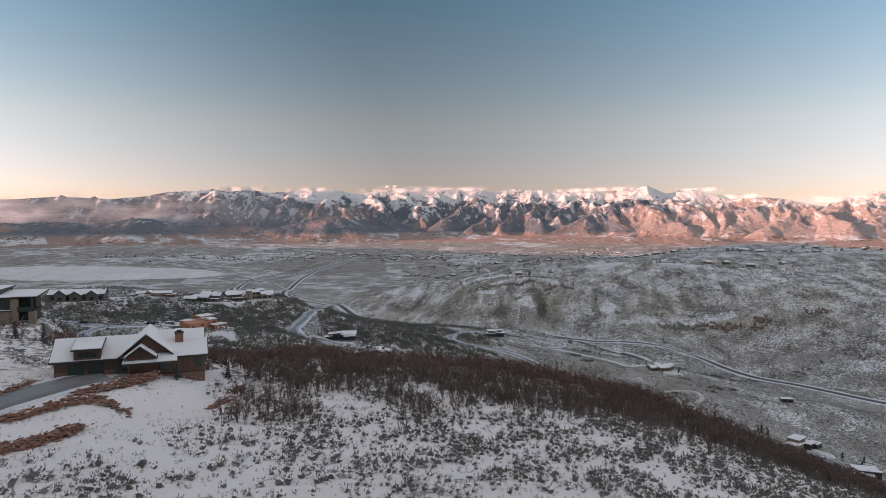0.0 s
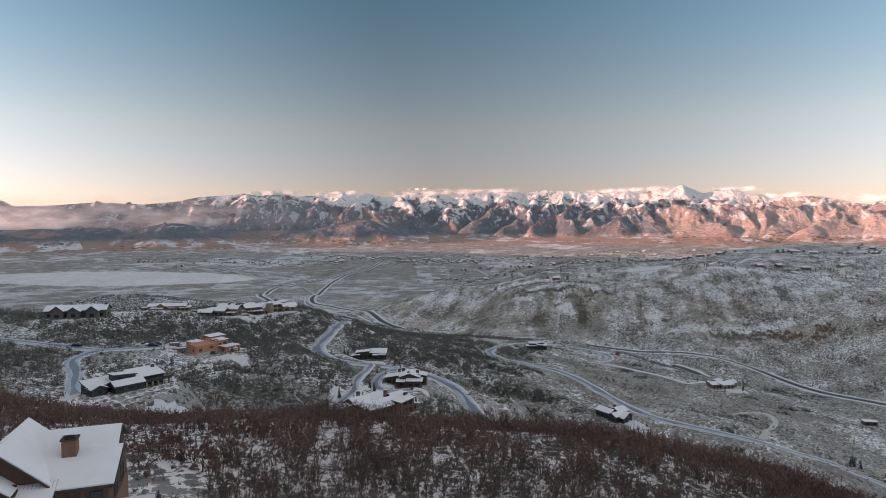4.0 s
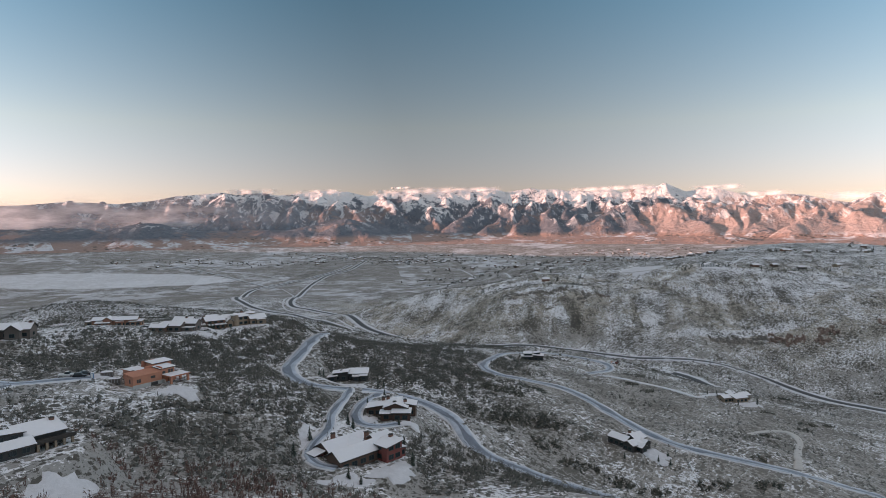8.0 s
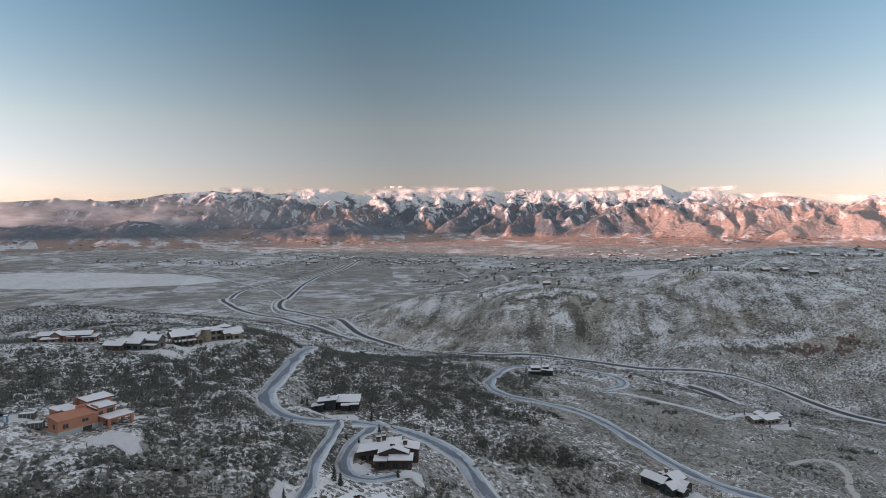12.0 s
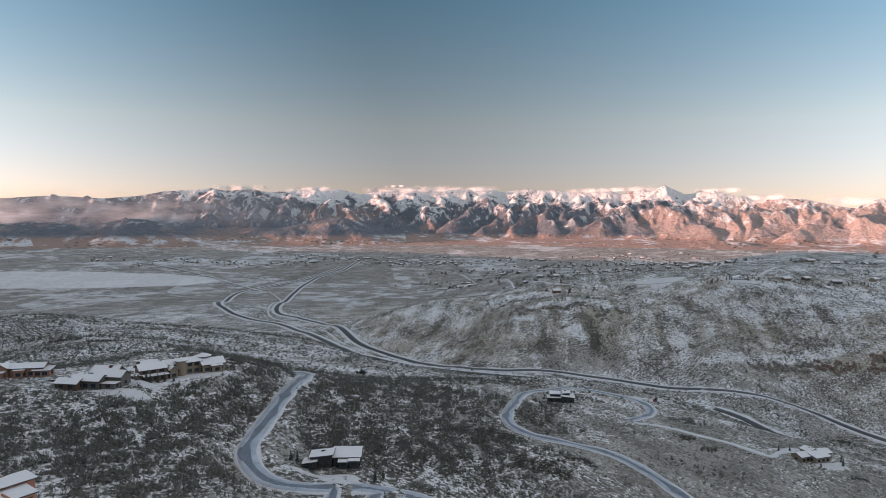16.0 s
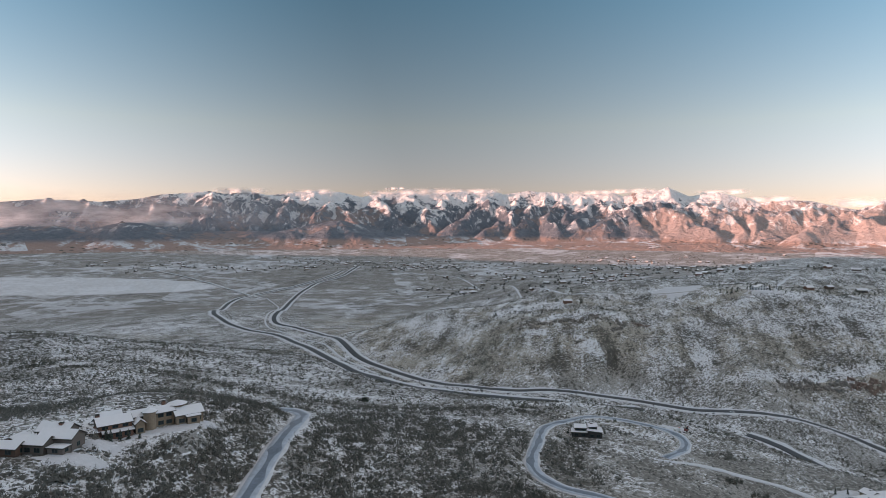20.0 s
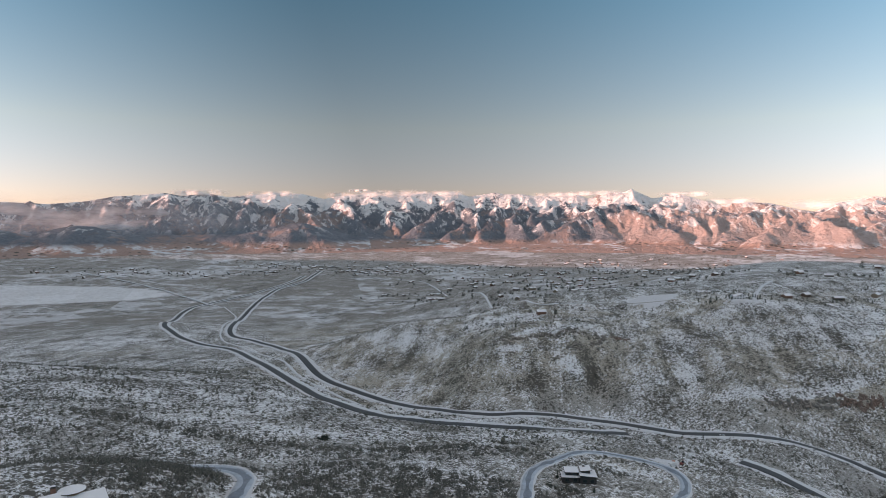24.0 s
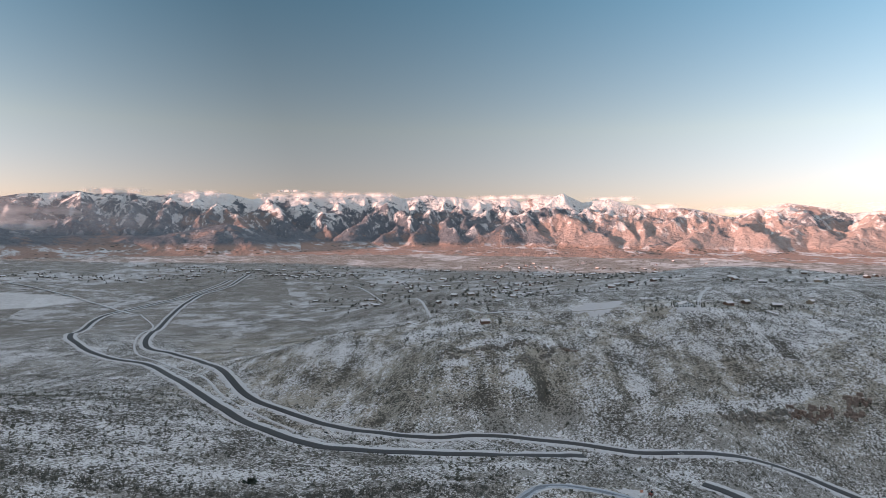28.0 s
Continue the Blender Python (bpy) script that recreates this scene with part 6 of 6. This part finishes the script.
def rock_wall(points, tall, per_metre, label):
    """A dry-laid boulder wall along a line: each stone a part."""
    line = smooth_line(points, 0.5)
    base = line[0]
    o = thing("retaining_wall", base[0], base[1], height(*base), 0, label, "wall", "boulder walls before the ranch house")
    z0 = o.matrix_basis.translation.z
    r = random.Random(int(abs(points[0][0]) * 7))
    total = int(len(line) * 0.5 * per_metre * 1.35)
    heights = land(line[:, 0], line[:, 1])
    for k in range(total):
        i = r.randrange(len(line))
        up = r.random()
        end = min(1, 4 * min(i, len(line) - i) / len(line) + 0.3)
        st = new("stone", ROCKS[r.randrange(7)])
        st.parent = o
        s = r.uniform(0.28, 0.7)
        st.matrix_basis = Matrix.LocRotScale((line[i][0] - base[0] + r.gauss(0, 0.4), line[i][1] - base[1] + up * 1.3 - 0.3 + r.gauss(0, 0.25), heights[i] - z0 + 0.05 + up * tall * end * r.uniform(0.5, 1)), Euler((r.uniform(-0.12, 0.12), r.uniform(-0.12, 0.12), math.atan2(*(line[min(i + 1, len(line) - 1)] - line[max(i - 1, 0)])[::-1]) + r.gauss(0, 0.25))), (s * 1.6, s * 0.9, s * 0.5))
    return o


rock_wall([(-38.5, 99.8), (-36, 101.4), (-33, 104), (-31.2, 107), (-30.8, 109.5)], 1.3, 30, "curved wall of rusty sandstone boulders edged with snow")
rock_wall([(-44, 88), (-41, 90), (-39, 94), (-36.5, 96.6), (-33.5, 97.6), (-30.5, 96.8)], 0.9, 24, "low winding wall of rusty sandstone boulders in snow")
rock_wall([(-40, 76), (-37, 79), (-35, 82.5), (-34, 86), (-33.4, 89)], 1.1, 28, "steep wall of rusty sandstone boulders in snow")
rock_wall([(-50, 97), (-48, 102), (-47.5, 107)], 0.8, 18, "short wall of rusty boulders beside the drive")
rock_wall([(-21.5, 104.5), (-20.4, 108), (-19.6, 113), (-19, 117)], 0.6, 14, "short crooked wall of grey boulders on the slope")


def crag_mesh(seed, material):
    """An upright block of rock, one metre each way, with split faces and worn edges."""
    r = random.Random(seed)
    bm = block(-0.5, 0.5, -0.5, 0.5, -0.5, 0.5)
    bmesh.ops.subdivide_edges(bm, edges=[e for e in bm.edges if abs(e.verts[0].co.z - e.verts[1].co.z) > 0.5], cuts=2)
    for v in bm.verts:
        taper = 1.0 - 0.3 * max(0, v.co.z)
        v.co.x, v.co.y, v.co.z = v.co.x * taper + r.gauss(0, 0.09), v.co.y * taper + r.gauss(0, 0.09), v.co.z + r.gauss(0, 0.08)
    me = bpy.data.meshes.new("rock")
    bmesh.ops.triangulate(bm, faces=bm.faces)
    bm.to_mesh(me)
    bm.free()
    me.materials.append(material)
    return me


def outcrop(x, y, long, deep, tall, count, turn, material, label):
    """A broken ledge of rock in a hillside, of standing blocks side by side: each a part."""
    o = thing("rock_outcrop", x, y, height(x, y), turn, label, "rocks", "rock bands on the mesa side")
    z0 = o.matrix_basis.translation.z
    r = random.Random(int(x + y))
    blocks = [crag_mesh(60 + k, material) for k in range(6)]
    c, s = math.cos(math.radians(turn)), math.sin(math.radians(turn))
    for k in range(count):
        row = k % 3
        u = long * (2 * (k + r.random()) / count - 1)
        v = 0.35 * deep * math.sin(u / 9 + x) + 0.25 * deep * math.sin(u / 3.1) + (row - 1) * deep * 0.6 + r.gauss(0, 0.14) * deep
        if math.sin(u / 3.7 + row * 2.1 + y) < -0.45:
            continue
        st = new("rock", blocks[r.randrange(6)])
        st.parent = o
        rise = tall * (0.22 + 0.3 * abs(math.sin(u / 4.3 + row * 2))) * r.uniform(0.5, 1.15)
        wide = r.uniform(2.2, 5.0) * max(0.5, long / count)
        st.matrix_basis = Matrix.LocRotScale((u, v, height(x + u * c - v * s, y + u * s + v * c) - z0 + rise * 0.12), Euler((r.uniform(-0.1, 0.1), r.uniform(-0.1, 0.1), r.gauss(0, 0.35))), (wide, deep * r.uniform(0.4, 0.8), rise))
    return o


outcrop(206, 1014, 22, 7, 9, 44, -12, M_CLIFF, "dark broken cliff band under the snowy mesa rim")
outcrop(256, 1006, 26, 7, 9, 52, -6, M_CLIFF, "dark ledges of rock with snow between")
outcrop(300, 992, 16, 7, 9, 34, 60, M_CLIFF, "steep dark rock rib below the mesa rim")
outcrop(258, 972, 24, 5, 4.5, 34, 10, M_CLIFF, "lower dark ledge of broken rock")
outcrop(336, 1010, 12, 5, 3.4, 24, 0, M_REDCLIFF, "reddish rock knob on the mesa side")
outcrop(436, 868, 10, 6, 11, 24, 0, M_CLIFF, "dark rock knob above the canyon road")
outcrop(474, 866, 30, 8, 12, 60, 4, M_CLIFF, "dark rock ledges above the canyon road")
outcrop(526, 862, 24, 9, 13, 48, -10, M_REDCLIFF, "red-brown cliff above the canyon road")
outcrop(572, 852, 18, 9, 13, 40, 10, M_REDCLIFF, "red crag above the canyon road")
outcrop(650, 836, 12, 8, 13, 22, 0, M_REDCLIFF, "red crag high over the canyon road")
outcrop(100, 1000, 12, 3, 1.6, 18, 30, M_CLIFF, "small dark ledge on the grassy slope")
outcrop(60, 985, 9, 3, 1.5, 14, 30, M_CLIFF, "small dark ledge on the grassy slope")


def vehicle(x, y, turn, kind, paint, label):
    """A parked car: body, cabin with glass, wheels, lights."""
    long, wide, tall = {"pickup": (5.7, 1.95, 1.85), "suv": (4.8, 1.9, 1.75), "car": (4.5, 1.8, 1.45)}[kind]
    o = thing("pickup_truck" if kind == "pickup" else "parked_car", x, y, height(x, y) + 0.12, turn, label, "vehicle")
    hl, hw = long / 2, wide / 2
    if kind == "pickup":
        body = block(-hl, hl, -hw, hw, 0.42, 1.1, 0.12)
        cab = [(-0.5, 1.08), (1.35, 1.08), (0.75, tall), (-0.35, tall)]
    else:
        body = block(-hl, hl, -hw, hw, 0.4, 1.02, 0.16)
        cab = [(-hl + 0.25, 1.0), (hl - 1.25, 1.0), (hl - 1.95, tall), (-hl + 0.6, tall)]
    part("body", body, paint, o)

    def cabin(profile, w0, w1):
        bm = bmesh.new()
        lo = [bm.verts.new((a, s * (w0 if z < 1.2 else w1), z)) for s in (-1, 1) for a, z in profile]
        n = len(profile)
        bm.faces.new(lo[:n])
        bm.faces.new(lo[n:][::-1])
        for i in range(n):
            bm.faces.new([lo[i], lo[(i + 1) % n], lo[n + (i + 1) % n], lo[n + i]])
        return bm

    top = part("cabin", cabin(cab, hw - 0.06, hw - 0.22), M_GLASS, o, "dark tinted cabin glass")
    part("roof_panel", block(cab[3][0] - 0.05, cab[2][0] + 0.05, -hw + 0.2, hw - 0.2, tall - 0.03, tall + 0.05, 0.02), paint, top)
    for wx in (-hl + 0.95, hl - 0.95):
        for wy in (-hw + 0.1, hw - 0.1):
            bm = bmesh.new()
            bmesh.ops.create_cone(bm, cap_ends=True, segments=16, radius1=0.37, radius2=0.37, depth=0.24, matrix=Matrix.Translation((wx, wy, 0.25)) @ Matrix.Rotation(math.pi / 2, 4, "X"))
            wheel = part("wheel", bm, M_TYRE, o)
            bm = bmesh.new()
            bmesh.ops.create_cone(bm, cap_ends=True, segments=12, radius1=0.2, radius2=0.2, depth=0.27, matrix=Matrix.Translation((wx, wy, 0.25)) @ Matrix.Rotation(math.pi / 2, 4, "X"))
            part("rim", bm, M_STEEL, wheel)
    for wy in (-hw + 0.35, hw - 0.35):
        part("headlight", block(hl - 0.04, hl + 0.03, wy - 0.2, wy + 0.2, 0.72, 0.88), M_STEEL, o)
        part("tail_light", block(-hl - 0.03, -hl + 0.04, wy - 0.12, wy + 0.12, 0.7, 0.92), M_RED, o)
    return o


M_WHITECAR = mat("white_car_paint", (0.7, 0.7, 0.7), 0.3, vary=0.03, bump=0)
M_BLACKCAR = mat("black_car_paint", (0.02, 0.02, 0.022), 0.25, vary=0.1, bump=0)
M_BLUE = mat("blue_plastic", (0.08, 0.2, 0.32), 0.5, vary=0.1, bump=0)
vehicle(-116, 360, 8, "pickup", M_WHITECAR, "white pickup truck parked in snow by the unfinished house")
vehicle(-110, 362.5, 20, "suv", M_BLACKCAR, "black sport utility car parked in snow")
vehicle(-110.5, 358.5, 12, "suv", M_BLACKCAR, "dark sport utility car parked beside the pickup")
vehicle(-140, 349, 5, "car", M_BLACKCAR, "dark car parked on the snowy lane")
vehicle(232, 700, 60, "pickup", M_WHITECAR, "white pickup truck beside the loop road")
vehicle(347, 824, 150, "car", M_WHITECAR, "white car on the highway")
vehicle(60, 962, 115, "car", M_BLACKCAR, "dark car on the highway")
vehicle(-185, 1592, 100, "car", M_BLACKCAR, "dark car on the far highway bend")
vehicle(92, 866, 160, "pickup", M_WHITECAR, "white truck on the lower road")

toilet = thing("portable_toilet", -105.5, 357, height(-105.5, 357), 10, "blue portable toilet cabin on the building site", "toilet cabin")
part("cabin", block(-0.55, 0.55, -0.55, 0.55, -0.3, 2.15, 0.05), M_BLUE, toilet)
part("roof", block(-0.6, 0.6, -0.6, 0.6, 2.15, 2.32, 0.06), M_SNOW, toilet)
part("door", block(-0.38, 0.38, -0.59, -0.55, 0.1, 1.95), M_WHITECAR, toilet)
for bx, by in ((-102, 362), (-97.8, 358)):
    skip = thing("dumpster", bx, by, height(bx, by), 12, "grey steel builder's dumpster dusted with snow", "dumpster")
    part("tub", block(-2.2, 2.2, -1.1, 1.1, -0.3, 1.6, 0.06), M_GREY, skip)
    for k in range(5):
        part("rib", block(-2.0 + k, -1.88 + k, -1.18, -1.1, 0.1, 1.55), M_STEEL, skip)
    part("load", block(-2.0, 2.0, -0.95, 0.95, 1.5, 1.72, 0.08), M_SNOW, skip, "snow-covered rubble")

# red digger, containers and boards on the building plot by the loop
digger = thing("digger", 240, 712, height(240, 712), 35, "small red digger on the graded building plot", "machine")
part("track", block(-1.6, 1.6, -1.2, -0.7, 0, 0.7, 0.15), M_TYRE, digger)
part("track", block(-1.6, 1.6, 0.7, 1.2, 0, 0.7, 0.15), M_TYRE, digger)
part("body", block(-1.5, 1.2, -1.0, 1.0, 0.7, 1.9, 0.12), M_RED, digger)
part("cab", block(0.1, 1.2, -1.0, 0.1, 1.9, 2.9, 0.08), M_GLASS, digger)
part("boom", extrude([(1.0, 1.6), (3.4, 3.2), (3.5, 2.9), (1.1, 1.3)], 0.3, 0.7, "y"), M_RED, digger)
part("dipper", extrude([(3.3, 3.2), (4.4, 0.9), (4.1, 0.8), (3.1, 2.9)], 0.35, 0.65, "y"), M_RED, digger)
part("bucket", block(3.9, 4.6, 0.1, 0.9, 0.2, 0.9, 0.1), M_TYRE, digger)
tank = thing("site_container", 229, 706, height(229, 706), 20, "white steel container on the building plot", "container")
part("box", block(-2.5, 2.5, -1.2, 1.2, 0, 2.4, 0.05), M_WHITECAR, tank)
part("door", block(2.5, 2.56, -1.1, 1.1, 0.1, 2.3), M_STEEL, tank)
pile = thing("lumber_pile", 236, 716, height(236, 716), 60, "stacked orange lumber on the graded plot", "lumber")
for k in range(9):
    part("plank", block(-2.4, 2.4, -0.9 + (k % 3) * 0.6, -0.35 + (k % 3) * 0.6, 0.05 + (k // 3) * 0.28, 0.3 + (k // 3) * 0.28, 0.02), M_OSB, pile)


# far town: small gabled houses and dark trees on the plain behind the mesa
def town_house(x, y, w, d, h, turn, wallm):
    o = thing("town_house", x, y, height(x, y), turn, "small far-off house with a snowy pitched roof", "house", "houses of the far town")
    part("wall", extrude([(-d / 2, -2), (d / 2, -2), (d / 2, h), (0, h + d * 0.28), (-d / 2, h)], -w / 2, w / 2, "x"), wallm, o)
    roof = part("roof", extrude([(-d / 2 - 0.6, h - 0.2), (0, h + d * 0.3), (d / 2 + 0.6, h - 0.2), (d / 2 + 0.6, h + 0.3), (0, h + d * 0.3 + 0.5), (-d / 2 - 0.6, h + 0.3)], -w / 2 - 0.6, w / 2 + 0.6, "x"), M_SNOW, o)
    part("door", block(-0.6, 0.6, -d / 2 - 0.06, -d / 2 + 0.02, 0, 2.2), M_FASCIA, o)
    part("window", block(1.5, 3.4, -d / 2 - 0.05, -d / 2 + 0.02, 1.0, 2.4), M_GLASS, o)
    return o


kinds = [town_house(700, 1500, w, 8, 3.4, 20, m) for w, m in ((11, M_BROWN), (14, M_GREY), (12, M_STONE), (15, M_TAN))]
kinds[0].matrix_basis = pose(690, 1135, height(690, 1135), 0, 0, 12)
kinds[1].matrix_basis = pose(730, 1118, height(730, 1118), 0, 0, -20)
kinds[2].matrix_basis = pose(640, 1112, height(640, 1112), 0, 0, 5)
kinds[3].matrix_basis = pose(800, 1125, height(800, 1125), 0, 0, 30)
r7 = random.Random(31)
TOWN = [(640, 2150, 300, 160, 12), (750, 2050, 380, 260, 24), (250, 2900, 340, 130, 24), (1100, 2300, 420, 320, 26), (-60, 3050, 330, 150, 24), (-700, 2900, 500, 160, 16), (1500, 2700, 420, 300, 24), (1700, 2100, 300, 250, 20), (800, 1380, 220, 110, 6), (1050, 1420, 260, 120, 7), (420, 1600, 220, 240, 16), (700, 2550, 420, 160, 20), (1000, 2950, 500, 160, 18), (380, 2100, 260, 200, 12)]
tx, ty = [], []
for cx, cy, sx, sy, count in TOWN:
    for k in range(count):
        hx_, hy_ = cx + r7.gauss(0, 0.55) * sx, cy + r7.gauss(0, 0.55) * sy
        copy_thing(kinds[r7.randrange(4)], pose(hx_, hy_, height(hx_, hy_), 0, 0, r7.uniform(0, 180)))
        for _ in range(6):
            tx.append(hx_ + r7.gauss(0, 60))
            ty.append(hy_ + r7.gauss(0, 40))
tx, ty = np.array(tx), np.array(ty)
tufts("town_trees", tx, ty, rng.uniform(1.8, 4.4, len(tx)), 20, 0.9, M_TWIG, "dark clumps of trees among the far houses", 1.3)

# thin cloud, valley mist and distance haze, as soft see-through sheets
def mist_material(name, colour, thick, low, high, fade, seed, grain_size):
    """Droplets that scatter light both ways; thins out towards the edges of the sheet and in wisps. fade: share of the width over which each end thins."""
    m = bpy.data.materials.new(name)
    m.use_nodes = True
    l = m.node_tree.links
    tc = nd(m, "ShaderNodeTexCoord")
    part_of = nd(m, "ShaderNodeSeparateXYZ")
    l.new(tc.outputs["Generated"], part_of.inputs[0])
    geo = nd(m, "ShaderNodeNewGeometry")
    lie = nd(m, "ShaderNodeVectorMath")
    lie.operation = "MULTIPLY_ADD"
    lie.inputs[1].default_value = (1 / grain_size, 1 / grain_size, 3.2 / grain_size)
    lie.inputs[2].default_value = (seed, seed * 1.7, 0)
    l.new(geo.outputs["Position"], lie.inputs[0])
    wisp = noise_at(m, 1.0, 5, 0.62, lie.outputs[0])
    u, v = part_of.outputs["X"], part_of.outputs["Z"]
    ends = calc(m, "MULTIPLY", step(m, u, 0.0, max(0.001, fade[0])), calc(m, "SUBTRACT", 1.0, step(m, u, 1 - fade[1], 1.0)))
    tall = calc(m, "MULTIPLY", step(m, v, 0.0, low), calc(m, "SUBTRACT", 1.0, step(m, v, high, 1.0)))
    much = calc(m, "MULTIPLY", calc(m, "MULTIPLY", ends, tall), thick)
    much = calc(m, "MULTIPLY", much, calc(m, "MULTIPLY_ADD", step(m, wisp, 0.30, 0.68), 0.8, 0.2))
    n = m.node_tree.nodes
    n.remove(n["Principled BSDF"])
    front, rear, both = nd(m, "ShaderNodeBsdfDiffuse", Color=(*colour, 1)), nd(m, "ShaderNodeBsdfTranslucent", Color=(*colour, 1)), nd(m, "ShaderNodeMixShader", Fac=0.4)
    clear_air, shown = nd(m, "ShaderNodeBsdfTransparent"), nd(m, "ShaderNodeMixShader")
    l.new(front.outputs[0], both.inputs[1])
    l.new(rear.outputs[0], both.inputs[2])
    l.new(much, shown.inputs[0])
    l.new(clear_air.outputs[0], shown.inputs[1])
    l.new(both.outputs[0], shown.inputs[2])
    l.new(shown.outputs[0], n["Material Output"].inputs[0])
    return m


def mist_sheet(name, b0, b1, r0, r1, z0, z1, material, label, category, group):
    """A wavy upright sheet from one bearing and distance to another."""
    u, v = np.meshgrid(np.linspace(0, 1, 70), np.linspace(0, 1, 8))
    b, r = np.radians(b0 + (b1 - b0) * u), r0 + (r1 - r0) * u + 14 * np.sin(u * 19 + z0) + 20 * v
    return tagged(new(name, sheet(name, r * np.sin(b), 150 + r * np.cos(b), z0 + (z1 - z0) * v, material)), label, category, group, "" if group else "structure")


M_MIST = mist_material("valley_mist", (0.92, 0.91, 0.92), 1.0, 0.35, 0.4, (0.0, 0.65), 3.1, 420)
# bluish haze of distance, put into a tinted see-through sheet
M_HAZE = mist_material("distance_haze", (0.80, 0.81, 0.85), 0.24, 0.4, 0.5, (0.0, 0.5), 7.7, 600)
mist_sheet("backdrop_mist", -42, 1, 4200, 4140, 20, 300, M_MIST, "soft bank of grey morning mist before the range", "mist", "")
mist_sheet("backdrop_mist", -42, 9, 4060, 4100, -12, 170, M_HAZE, "thin bluish sheet standing for haze over the foothills", "mist", "")
M_CLOUD = mist_material("cloud_white", (0.92, 0.90, 0.89), 1.0, 0.4, 0.5, (0.3, 0.35), 1.2, 190)
for cb0, cb1, cz0, cz1 in ((-13.2, -7.8, 285, 346), (-7.4, -2.6, 290, 340), (-0.6, 5.2, 285, 340), (1.4, 3.6, 335, 358), (1.8, 8.2, 290, 356), (6.2, 12.0, 300, 350), (17.4, 22.0, 290, 336), (20.8, 25.2, 300, 346), (27.6, 32.2, 285, 330), (30.8, 36, 230, 285), (36.2, 44, 190, 275), (41, 54, 200, 296)):
    mist_sheet("cloud", cb0, cb1, 4856, max(4620, 4856 - 60 * (cb1 - cb0)), cz0, cz1, M_CLOUD, "thin sunlit cloud lying on the snowy crest", "cloud", "clouds over the range")
